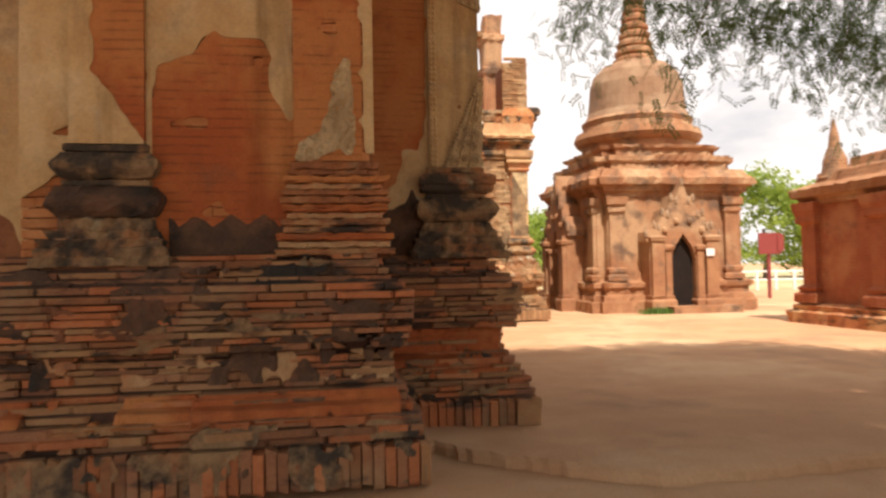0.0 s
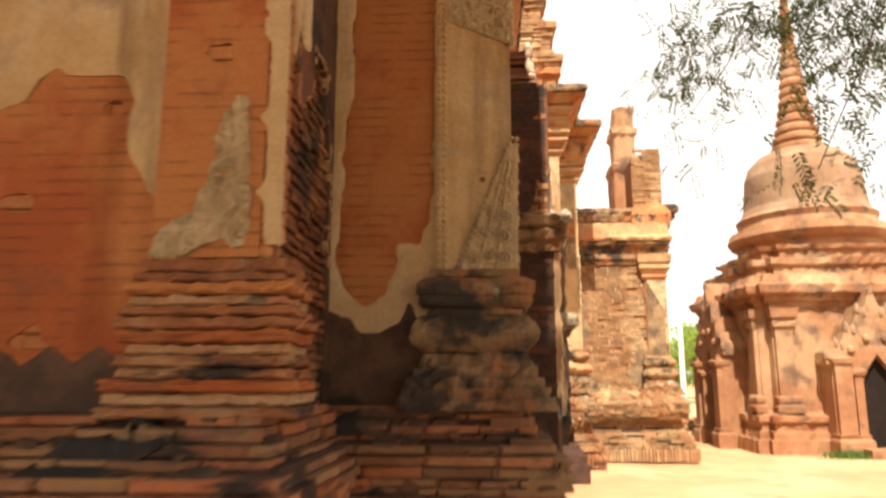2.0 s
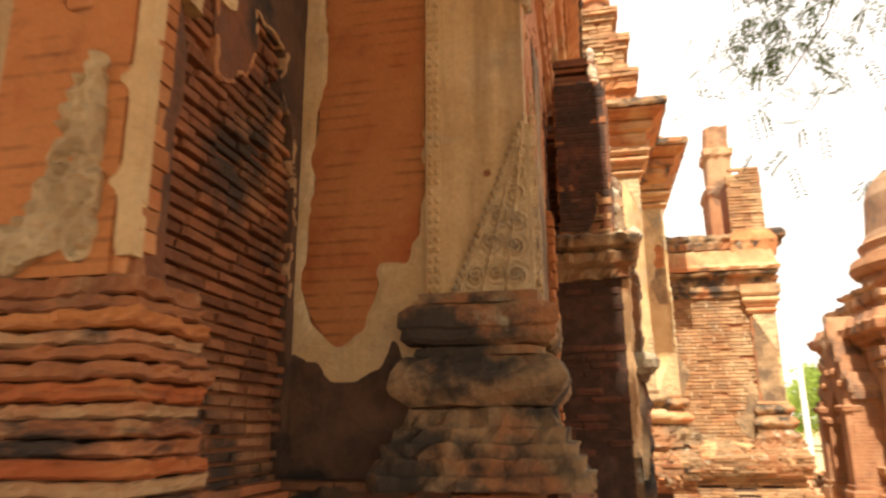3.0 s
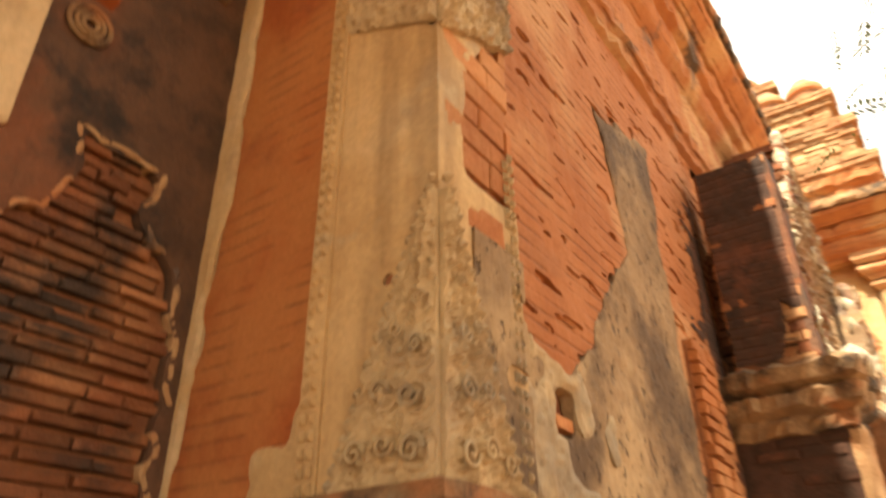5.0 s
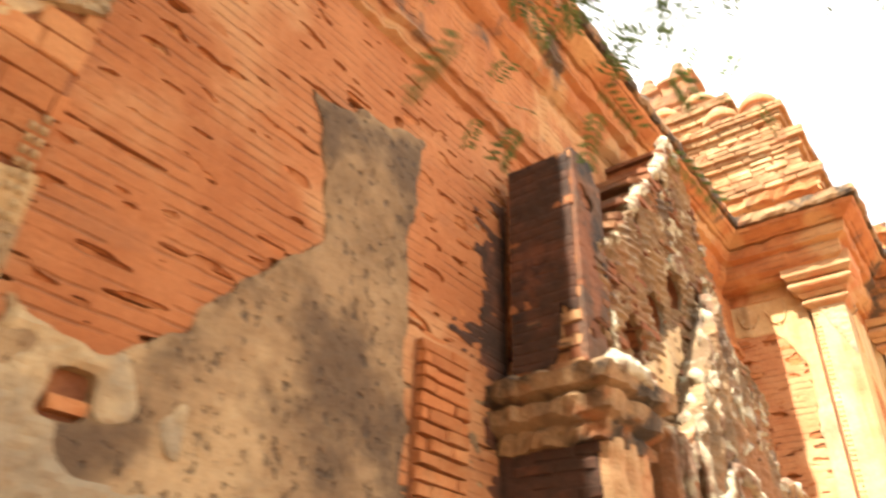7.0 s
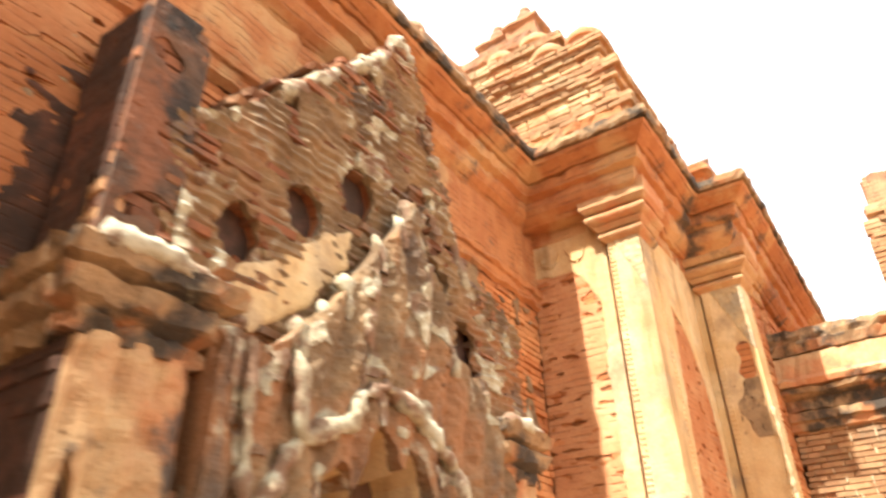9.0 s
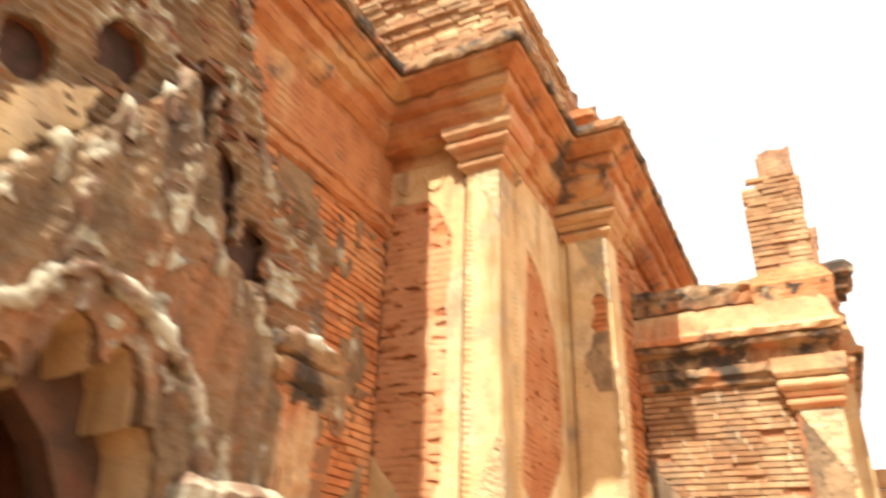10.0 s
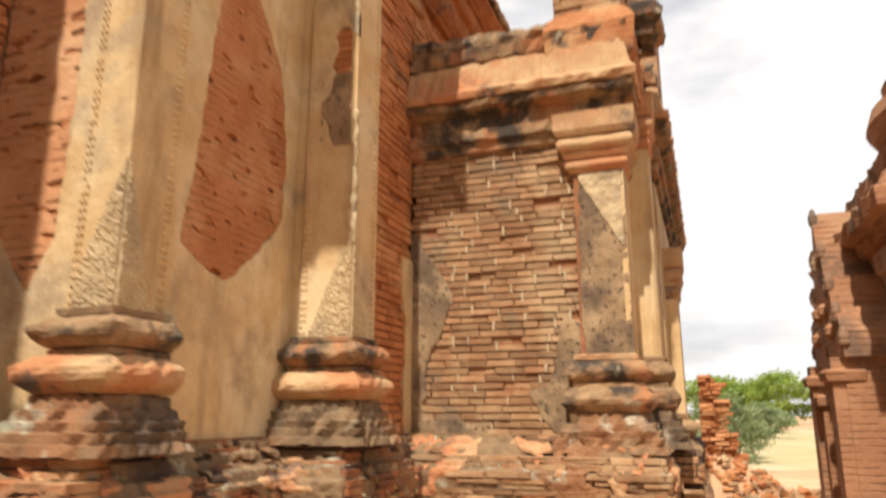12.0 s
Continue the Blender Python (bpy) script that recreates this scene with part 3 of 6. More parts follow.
def roll(prof_z, prof_out, bulge):
    return half_round(prof_out, prof_z[0], prof_z[1], bulge)


def base_mouldings(path, parent, z=2.17, mats=(M_MOULD, M_MOULD, M_MOULD), k=1.0, seed=0.0, squared=False):
    """The stacked base of a pilaster, from its fillet down to the plinth."""
    sweep("fillet", path, [(0.0, z - 0.055), (0.035 * k, z - 0.05), (0.04 * k, z - 0.01), (0.0, z)], mats[0], parent, step=0.05, rough=0.01, seed=seed)
    sweep("upper_torus", path, [(0.0, z - 0.235)] + ([(0.09 * k, z - 0.232), (0.125 * k, z - 0.21), (0.12 * k, z - 0.17), (0.135 * k, z - 0.16), (0.13 * k, z - 0.1), (0.09 * k, z - 0.066)] if squared else roll((z - 0.23, z - 0.06), 0.06 * k, 0.075 * k)) + [(0.0, z - 0.058)], mats[1], parent, step=0.04, rough=0.022, seed=seed + 2)
    sweep("neck", path, [(0.0, z - 0.275), (0.055 * k, z - 0.275), (0.055 * k, z - 0.24), (0.0, z - 0.237)], mats[0], parent, step=0.05, rough=0.012, seed=seed + 3)
    sweep("lower_torus", path, [(0.0, z - 0.485)] + roll((z - 0.48, z - 0.28), 0.09 * k, 0.085 * k) + [(0.0, z - 0.278)], mats[2], parent, step=0.04, rough=0.024, seed=seed + 4)
    sweep("plinth_block", path, [(0.0, z - 0.8), (0.27 * k, z - 0.8), (0.26 * k, z - 0.745), (0.225 * k, z - 0.74), (0.23 * k, z - 0.685), (0.19 * k, z - 0.68), (0.2 * k, z - 0.63), (0.15 * k, z - 0.625), (0.15 * k, z - 0.57), (0.1 * k, z - 0.565), (0.08 * k, z - 0.49), (0.0, z - 0.487)], mats[3] if len(mats) > 3 else M_CRUST, parent, step=0.03, rough=0.034, scale=15.0, seed=seed + 5)


def capital(path, parent, z, mat, k=1.0):
    sweep("neck_roll", path, [(0.0, z - 0.02)] + roll((z, z + 0.1), 0.02 * k, 0.05 * k) + [(0.0, z + 0.105)], mat, parent, step=0.06, rough=0.007)
    sweep("cap_fillet", path, [(0.0, z + 0.108), (0.06 * k, z + 0.11), (0.1 * k, z + 0.16), (0.0, z + 0.165)], mat, parent, step=0.06, rough=0.006)
    sweep("cap_roll", path, [(0.0, z + 0.168)] + roll((z + 0.17, z + 0.3), 0.1 * k, 0.06 * k) + [(0.0, z + 0.305)], mat, parent, step=0.06, rough=0.008)
    sweep("abacus", path, [(0.0, z + 0.308), (0.15 * k, z + 0.31), (0.19 * k, z + 0.36), (0.19 * k, z + 0.44), (0.2 * k, z + 0.52), (0.0, z + 0.53)], mat, parent, step=0.06, rough=0.008)


# ---- wall 1 and 2: the shaded front ----
coat("plaster", W0, 0, 4.07, 1.4, 5.4, bare([[(3.0, 1.3), (3.9, 1.3), (3.7, 1.75), (3.3, 1.9)]], 0.1), M_PLASTER, h0, seed=1, cell=0.05)
plinth_bricks(W0, h0, M_PLINTH, 1.0, 0.58, 0, 0, seed=11, picked=60)
X1 = 1.93
TORN_1 = [[(X1 - 1.14, 1.3), (X1 - 1.10, 2.68), (X1 - 0.98, 2.74), (X1 - 0.82, 2.8), (X1 - 0.74, 2.93), (X1 - 0.62, 2.88), (X1 - 0.42, 2.9), (X1 - 0.33, 2.78), (X1 - 0.36, 2.55), (X1 - 0.22, 2.28), (X1 - 0.18, 2.6), (X1 - 0.13, 4.2), (X1 + 0.4, 4.2), (X1 + 0.4, 1.3)],
          [(X1 - 1.52, 4.4), (X1 - 1.20, 4.4), (X1 - 1.16, 2.2), (X1 - 1.30, 2.45), (X1 - 1.50, 2.6)], [(0.0, 1.3), (0.0, 1.8), (0.25, 1.95), (0.35, 2.2), (0.12, 2.25), (0.4, 2.3), (0.5, 1.3)]]
torn1 = bare(TORN_1, 0.035, 2)
lay(W1, courses(0, 2.19, 1.4, 5.5, lambda u, z: torn1(u, z) or torn1(u + 0.05, z + 0.05) or torn1(u - 0.05, z - 0.05), jit=0.004, gap=0.007, seed=5), M_BRICK, h1, 300, key=lambda s: abs(s[2] - 2.3))
coat("plaster", W1, 0, 2.19, 1.4, 5.5, torn1, M_PLASTER, h1, thick=0.022, cell=0.026, seed=2, label="torn ochre plaster coat")
skin1 = bare([[(X1 - 1.0, 2.30), (X1 - 0.72, 2.33), (X1 - 0.7, 2.25), (X1 - 1.0, 2.24)], [(X1 - 0.5, 2.75), (X1 - 0.38, 2.8), (X1 - 0.42, 2.68)], [(X1 - 0.9, 1.7), (X1 - 0.7, 1.78), (X1 - 0.6, 1.7)]], 0.06, 12)
coat("render_skin", W1, X1 - 1.13, X1 + 0.26, 1.42, 5.0, lambda u, z: not torn1(u, z) or skin1(u, z), M_RENDER, h1, thick=0.007, out=0.004, cell=0.028, rough=0.004, seed=10, label="thin red render worn to the brick courses")
# dark fringe of old paint teeth at the foot of the panel
def teeth(u, z):
    return z > 1.60 + 0.10 * abs(((u * 4.6) % 1.0) - 0.5) * 2 + 0.07 * nz((u, 0, 0), 6) + 0.02 * nz((u, z, 0), 30)
coat("dado", W1, X1 - 1.02, X1 - 0.26, 1.40, 1.82, teeth, M_SOOT_SHADE, h1, thick=0.018, cell=0.018, seed=4, label="dark stucco dado with leaf-shaped teeth")
plinth_bricks(W1, h1, M_PLINTH, 1.0, 0.58, 1, 1, seed=12, forward=(1.14, 0.045))
STEP_1 = (1.14, 0.045)
plinth_crust(W1, h1, -0.25, 2.45, 0.86, 1.41, M_SOOT_SHADE, 3.1, -0.08, forward=STEP_1, label="dark stucco on the plinth's cornice")
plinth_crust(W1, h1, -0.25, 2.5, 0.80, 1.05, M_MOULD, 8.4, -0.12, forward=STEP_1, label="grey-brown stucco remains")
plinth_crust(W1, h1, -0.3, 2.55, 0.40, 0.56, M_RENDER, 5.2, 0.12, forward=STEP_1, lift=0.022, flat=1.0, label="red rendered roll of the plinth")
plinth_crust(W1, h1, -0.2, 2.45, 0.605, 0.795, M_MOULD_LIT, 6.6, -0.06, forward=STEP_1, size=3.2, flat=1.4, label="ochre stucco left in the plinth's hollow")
plinth_crust(W1, h1, -0.2, 2.45, 0.605, 0.86, M_SOOT_SHADE, 12.6, -0.1, forward=STEP_1, size=3.2, flat=0.5, lift=0.03, name="plinth_die", label="dark dies in the plinth's hollow")
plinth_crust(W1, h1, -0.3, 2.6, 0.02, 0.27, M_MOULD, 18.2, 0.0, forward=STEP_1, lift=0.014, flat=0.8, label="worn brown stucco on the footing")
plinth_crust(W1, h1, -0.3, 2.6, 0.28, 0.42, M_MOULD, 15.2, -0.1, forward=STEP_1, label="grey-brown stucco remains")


def front_pilaster(u0, u1, parent, seed, stacked_rows):
    """A shallow brick pilaster on wall 2 with remains of stucco."""
    w = Wall(W1.o.x + u0, W1.o.y - 0.05, W1.o.x + u1, W1.o.y - 0.05)
    shaft = mesh_ob("pilaster", *box_data((w.o.x + 0.01, 4.872, 1.4), (w.o.x + w.len - 0.01, 4.905, 5.5)), M_MORTAR, parent, "shallow brick pilaster")
    x0, x1 = w.o.x, w.o.x + w.len
    path = [(x0, 4.9), (x0, 4.85), (x1, 4.85), (x1, 5.15)]
    for k, (z0, z1, o) in enumerate(stacked_rows):
        mat = (M_BRICK_DARK, M_BRICK_DARK, M_MOULD, M_RENDER, M_BRICK_DARK, M_MOULD_LIT, M_MOULD)[(k * 5 + seed + k // 4) % 7]
        sweep("base_band", path, [(-0.03, z0), (o - 0.014, z0 + 0.002), (o, z0 + 0.01), (o - 0.003, (z0 + z1) / 2), (o, z1 - 0.01), (o - 0.01, z1 - 0.004), (-0.03, z1 - 0.002)], mat, shaft, step=0.03, rough=0.022, scale=11.0, seed=seed + k * 2.7)
    return w, shaft


ROWS_R = [(1.40, 1.45, 0.13), (1.45, 1.50, 0.10), (1.50, 1.55, 0.115), (1.55, 1.60, 0.07), (1.60, 1.65, 0.085), (1.65, 1.695, 0.05), (1.695, 1.75, 0.08), (1.75, 1.80, 0.10), (1.80, 1.845, 0.085), (1.845, 1.89, 0.05), (1.89, 1.94, 0.075), (1.94, 1.985, 0.045), (1.985, 2.05, 0.03)]
wr, pr = front_pilaster(X1 - 0.20, X1 + 0.34, h1, 7, ROWS_R)
stucco_r = bare([[(0.20, 2.34), (0.25, 2.55), (0.33, 2.76), (0.37, 2.74), (0.41, 2.45), (0.42, 2.12), (0.36, 2.06), (0.30, 2.12), (0.1, 2.05), (-0.02, 2.05), (0.02, 2.17), (0.16, 2.24)]], 0.03, 8)
lay(wr, courses(0, wr.len, 2.05, 5.5, None, jit=0.004, gap=0.007, seed=15), M_BRICK, pr, 120)
coat("render_skin", wr, 0.0, 0.46, 2.05, 5.4, bare([[(0.2, 3.0), (0.4, 3.1), (0.3, 2.9)]], 0.1, 3), M_RENDER, pr, thick=0.007, out=0.003, cell=0.03, rough=0.004, seed=17)
coat("stucco_figure", wr, -0.02, 0.5, 2.0, 2.8, lambda u, z: not stucco_r(u, z), M_CARVED, pr, thick=0.03, cell=0.012, relief=carve(3, 0.05, 0.1), label="eroded grey stucco relief")
coat("edge_plaster", wr, 0.44, 0.54, 2.1, 5.5, bare([[(0.40, 2.0), (0.47, 2.0), (0.46, 2.9), (0.44, 3.4)]], 0.03), M_PLASTER, pr, thick=0.02, cell=0.03, label="strip of ochre plaster on the corner")
wl_, pl_ = front_pilaster(X1 - 1.62, X1 - 1.16, h1, 9, [(1.40, 1.48, 0.14), (1.48, 1.54, 0.10)])
PL_PATH = [(-1.62, 4.92), (-1.62, 4.85), (-1.16, 4.85), (-1.16, 4.92)]
base_mouldings(PL_PATH, pl_, 2.15, (M_MOULD, M_MOULD, M_SOOT_SHADE, M_MOULD), k=0.7, seed=31)
coat("shaft_plaster", wl_, 0, 0.46, 2.15, 5.5, bare([[(0.12, 4.2), (0.48, 4.2), (0.48, 2.1), (0.34, 2.4), (0.16, 2.62)]], 0.05, 3), M_PLASTER, pl_, thick=0.02, cell=0.03)
coat("render_skin", wl_, 0.0, 0.46, 2.15, 5.4, None, M_RENDER, pl_, thick=0.006, out=0.003, cell=0.04, rough=0.004, seed=18)
lay(wl_, courses(0, 0.46, 2.15, 5.5, None, jit=0.004, gap=0.007, seed=16), M_BRICK, pl_, 90)

# ---- wall 3: dark return, wall 4: red panel and the carved corner pilaster ----
dk = bare([[(0.67, 3.33), (0.98, 3.33), (0.93, 3.14), (1.10, 3.0), (1.13, 2.7), (1.15, 1.3), (0.18, 1.3), (0.2, 4.6), (0.35, 4.6), (0.4, 2.9), (0.62, 3.0), (0.68, 3.18)]], 0.05, 5)
lay(W2D, courses(0.02, 1.2, 1.35, 5.4, lambda u, z: dk(u, z) or dk(u + 0.06, z), h=0.050, L=0.21, gap=0.017, jit=0.013, seed=21), M_RETURN_BRICK, h2d, 300, key=lambda s: abs(s[2] - 2.8))
coat("dark_plaster", W2D, 0.0, 1.2, 1.35, 5.4, dk, M_SOOT_SHADE, h2d, thick=0.02, cell=0.03, seed=5, label="dark plaster round bare brick")
coat("torn_edge", W2D, 0.3, 1.2, 2.2, 3.6, lambda u, z: dk(u, z) or not any(dk(u + a, z + b) for a, b in ((0.022, 0), (-0.022, 0), (0, 0.018), (0, -0.018))) or nz((u, z, 2), 7) > 0.22, M_MOULD_LIT, h2d, thick=0.026, cell=0.012, rough=0.02, seed=44, label="pale torn edge of the plaster")
plinth_bricks(W2D, h2d, M_PLINTH, 0.58, 1.0, 0, 0, seed=13, picked=120)
red2 = bare([[(0.12, 4.9), (0.13, 3.5), (0.10, 3.1), (0.08, 2.6), (0.04, 2.35), (0.09, 2.08), (0.22, 1.96), (0.36, 2.05), (0.42, 2.25), (0.40, 2.36), (0.52, 2.36), (0.54, 2.3), (0.62, 2.6), (0.67, 4.9)]], 0.03, 6)
lay(W2, courses(0, 0.7, 1.9, 5.4, lambda u, z: red2(u, z) or red2(u + 0.04, z) or red2(u - 0.04, z), jit=0.003, gap=0.005, seed=22), M_BRICK, h2, 200)
coat("render_skin", W2, 0.04, 0.66, 2.0, 4.6, lambda u, z: not red2(u, z), M_RENDER, h2, thick=0.008, out=0.004, cell=0.03, rough=0.004, seed=9, label="thin red render over the bricks")
coat("plaster_frame", W2, 0.0, 0.68, 1.4, 5.4, red2, M_PLASTER, h2, thick=0.022, cell=0.022, seed=7, label="ochre plaster frame, dark at its foot")
coat("dark_foot", W2, 0.0, 0.68, 1.4, 2.05, bare([[(0.0, 2.2), (0.0, 1.95), (0.1, 1.9), (0.3, 1.84), (0.45, 1.9), (0.5, 2.0), (0.6, 1.8), (0.7, 1.85), (0.7, 2.2)]], 0.05, 15), M_SOOT_SHADE, h2, thick=0.032, cell=0.022, rough=0.006, seed=26, label="dark plaster foot with torn top edge")
plinth_bricks(W2, h2, M_PLINTH, 1.0, 0.58, 0, 1, seed=14)
plinth_crust(W2, h2, 0.0, 1.5, 0.84, 1.40, M_SOOT_SHADE, 4.4, -0.1, label="dark stucco on the plinth's cornice")
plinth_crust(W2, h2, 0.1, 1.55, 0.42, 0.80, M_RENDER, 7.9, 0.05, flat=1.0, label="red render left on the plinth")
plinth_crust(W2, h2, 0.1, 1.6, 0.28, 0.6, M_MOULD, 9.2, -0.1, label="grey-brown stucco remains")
P2F, P2S = Wall(0.91, 6.06, 1.36, 6.06), Wall(1.36, 6.06, 1.36, 6.50)
p2 = mesh_ob("pilaster", *box_data((0.93, 6.08, 1.4), (1.34, 6.49, 5.2)), M_MORTAR, h2, "carved corner pilaster of ochre stucco")
torn_p2 = bare([[(0.36, 3.86), (0.47, 3.72), (0.46, 3.09), (0.13, 3.06), (0.17, 3.5)], [(0.15, 2.93), (0.24, 2.98), (0.22, 2.83)]], 0.02, 4)
lay(P2S, courses(0.02, 0.44, 1.4, 5.0, lambda u, z: torn_p2(u, z) or torn_p2(u + 0.05, z), h=0.1, jit=0.003, gap=0.006, out=-0.002, D=0.05, seed=23), M_BRICK, p2, 60)
coat("shaft_front", P2F, 0, 0.45, 2.15, 5.0, bare(dents([(0.27, 2.72)], 0.04), 0.01), M_PLASTER, p2, thick=0.02, out=-0.02, cell=0.025, seed=12)
coat("shaft_side", P2S, 0, 0.44, 2.15, 5.0, torn_p2, M_PLASTER, p2, thick=0.02, out=-0.02, cell=0.02, seed=13)
beads(P2F, 0.02, 2.2, 4.9, p2, M_PLASTER, 0.014)
beads(P2S, 0.37, 2.2, 3.3, p2, M_CARVED, 0.002)
coat("edge_strip", P2F, 0.0, 0.075, 2.17, 4.95, None, M_PLASTER, p2, thick=0.012, cell=0.03, seed=14)


def leaf_front(u, z):
    return not (u > 0.45 - (2.96 - z) * 0.40 and 2.18 < z < 2.96 and u > 0.1)


def leaf_side(u, z):
    return not (u < (2.96 - z) * 0.42 and 2.18 < z < 2.96 and u < 0.36)


CURLS = [(0.05, 2.25, 1), (0.14, 2.27, -1), (0.23, 2.24, 1), (0.06, 2.37, -1), (0.15, 2.39, 1), (0.04, 2.49, 1), (0.12, 2.52, -1), (0.05, 2.61, -1), (0.04, 2.71, 1), (0.025, 2.80, -1)]


def leaf_relief(seed, side):
    """Ribs running up to the tip of the leaf, and curls between them; the corner lies at u = side."""
    def rel(u, z):
        d, w = abs(side - u), max(0.02, (2.97 - z) * 0.42)
        q, h = d / w, 0.0
        for at, wide in ((0.93, 0.09), (0.62, 0.06), (0.30, 0.05)):
            h = max(h, (0.024 + 0.006 * math.sin((z + d) * 190)) * max(0.0, 1 - abs(q - at) * w / (wide * 0.22)))
        best = min(CURLS, key=lambda c: (d - c[0]) ** 2 + (z - c[1]) ** 2)
        r, a = math.hypot(d - best[0], z - best[1]), math.atan2(z - best[1], d - best[0])
        curl = max(0.0, math.cos(r * 2 * math.pi / 0.024 - best[2] * a)) * max(0.0, 1 - r / 0.075)
        return max(h, 0.026 * curl) + 0.006 * nz((u, z, seed), 45, seed) + 0.016 * max(0.0, nz((u, z, seed), 22, seed))
    return rel


coat("carved_leaf", P2F, 0.09, 0.45, 2.17, 2.98, leaf_front, M_ORNAMENT, p2, thick=0.014, cell=0.008, rough=0.004, relief=leaf_relief(1.7, 0.45), label="carved stucco leaf wrapping the corner")
coat("carved_leaf", P2S, 0.0, 0.37, 2.17, 2.98, lambda u, z: leaf_side(u, z) or noise.voronoi(Vector((u / 0.05, z / 0.06, 3.3)))[0][0] < 0.14, M_ORNAMENT, p2, thick=0.014, cell=0.008, rough=0.004, relief=leaf_relief(4.1, 0.0), label="carved stucco leaf wrapping the corner")
for ends in (((P2F.at(0.13, 0.02, 2.2)), (P2F.at(0.45, 0.03, 2.97))), ((P2S.at(0.33, 0.02, 2.2)), (P2S.at(0.0, 0.03, 2.97)))):
    line = [ends[0].lerp(ends[1], q / 22) for q in range(23)]
    lathe_v, lathe_f = [], []
    for q, c in enumerate(line):
        w = Vector((0.018, 0.018, 0.018)) * random.uniform(0.8, 1.2)
        b0 = len(lathe_v)
        lathe_v += [c + Vector((w.x, 0, 0)), c + Vector((0, -w.y, 0)), c - Vector((w.x, 0, 0)), c + Vector((0, w.y, 0)), c + Vector((0, 0, w.z)), c - Vector((0, 0, w.z))]
        lathe_f += [tuple(b0 + i for i in g) for g in ((0, 4, 1), (1, 4, 2), (2, 4, 3), (3, 4, 0), (1, 5, 0), (2, 5, 1), (3, 5, 2), (0, 5, 3))]
    tagged(mesh_ob("leaf_beading", lathe_v, lathe_f, M_CARVED, p2), kind="stuff")


def scroll(wall, u, z, r, way, parent, mat):
    # a spiral curl of stucco standing proud of the wall
    v, f, n = [], [], 6
    pts = []
    for i in range(20):
        a = way * i * 0.48
        rr = r * (1 - i / 22)
        pts.append(wall.at(u + rr * math.cos(a), 0.036, z + rr * math.sin(a)))
    for i, p in enumerate(pts):
        d = (pts[min(i + 1, 19)] - pts[max(i - 1, 0)]).normalized()
        s = d.cross(wall.n).normalized()
        th = r * 0.16
        for q in range(n):
            a = 2 * math.pi * q / n
            v.append(p + (s * math.cos(a) + wall.n * math.sin(a)) * th)
    for i in range(19):
        for q in range(n):
            f.append((i * n + q, i * n + (q + 1) % n, (i + 1) * n + (q + 1) % n, (i + 1) * n + q))
    mesh_ob("scroll", v, f, mat, parent, smooth=True)


for u, z, r, way in ((0.22, 2.26, 0.045, 1), (0.31, 2.27, 0.04, -1), (0.39, 2.25, 0.05, 1), (0.38, 2.38, 0.045, -1), (0.29, 2.40, 0.04, 1), (0.40, 2.50, 0.035, 1), (0.34, 2.55, 0.03, -1), (0.41, 2.62, 0.03, 1), (0.40, 2.74, 0.025, -1)):
    scroll(P2F, u, z, r * 0.75, way, p2, M_CARVED)
for u, z, r, way in ((0.07, 2.25, 0.05, -1), (0.16, 2.27, 0.045, 1), (0.25, 2.25, 0.04, -1), (0.07, 2.40, 0.045, 1), (0.16, 2.42, 0.035, -1), (0.06, 2.54, 0.035, -1), (0.12, 2.57, 0.03, 1), (0.05, 2.68, 0.028, 1), (0.04, 2.79, 0.022, -1)):
    scroll(P2S, u, z, r * 0.75, way, p2, M_CARVED)
coat("speckled_stucco", P2S, 0.16, 0.44, 2.17, 2.9, lambda u, z: u < (2.96 - z) * 0.42 + 0.02 or nz((u, z, 0), 9) > 0.3, M_PLASTER_GREY, p2, thick=0.008, cell=0.016, rough=0.008, label="black-speckled stucco")


def pendant_f(u, z):
    return not (z > 3.74 - (u - 0.08) * 0.45 and z < 4.05 and u > 0.08)


def pendant_s(u, z):
    return not (z > 3.56 + u * 0.5 and z < 4.05)


coat("carved_pendant", P2F, 0.08, 0.45, 3.5, 4.06, pendant_f, M_CARVED, p2, thick=0.02, cell=0.013, relief=carve(6.3), label="carved hanging ornament")
coat("carved_pendant", P2S, 0.0, 0.44, 3.5, 4.06, pendant_s, M_CARVED, p2, thick=0.02, cell=0.013, relief=carve(8.3), label="carved hanging ornament")
P2_PATH = [(0.91, 6.2), (0.91, 6.06), (1.36, 6.06), (1.36, 6.6)]
base_mouldings(P2_PATH, p2, 2.19, (M_MOULD, M_MOULD, M_MOULD, M_MOULD), k=0.78, seed=41, squared=True)
capital([(0.91, 6.2), (0.91, 6.06), (1.36, 6.06), (1.36, 6.5)], p2, 4.9, M_MOULD)

sweep("corner_ledge", [(-0.25, 4.9), (0.26, 4.9), (0.26, 6.0)], [(0.0, 4.28), (0.06, 4.3), (0.08, 4.36), (0.05, 4.4), (0.13, 4.44), (0.15, 4.54), (0.0, 4.58)], M_MOULD, h2d, "eroded ledge of the front pilaster", step=0.06, rough=0.03)
coat("pilaster_edge", W2D, 0.0, 0.46, 3.05, 3.9, bare([[(0.24, 3.0), (0.6, 3.0), (0.6, 3.35), (0.50, 3.4), (0.46, 3.2), (0.3, 3.25)]], 0.04, 9), M_PLASTER, h2d, thick=0.05, cell=0.022, rough=0.012, seed=19, label="ochre plaster edge of the front pilaster")
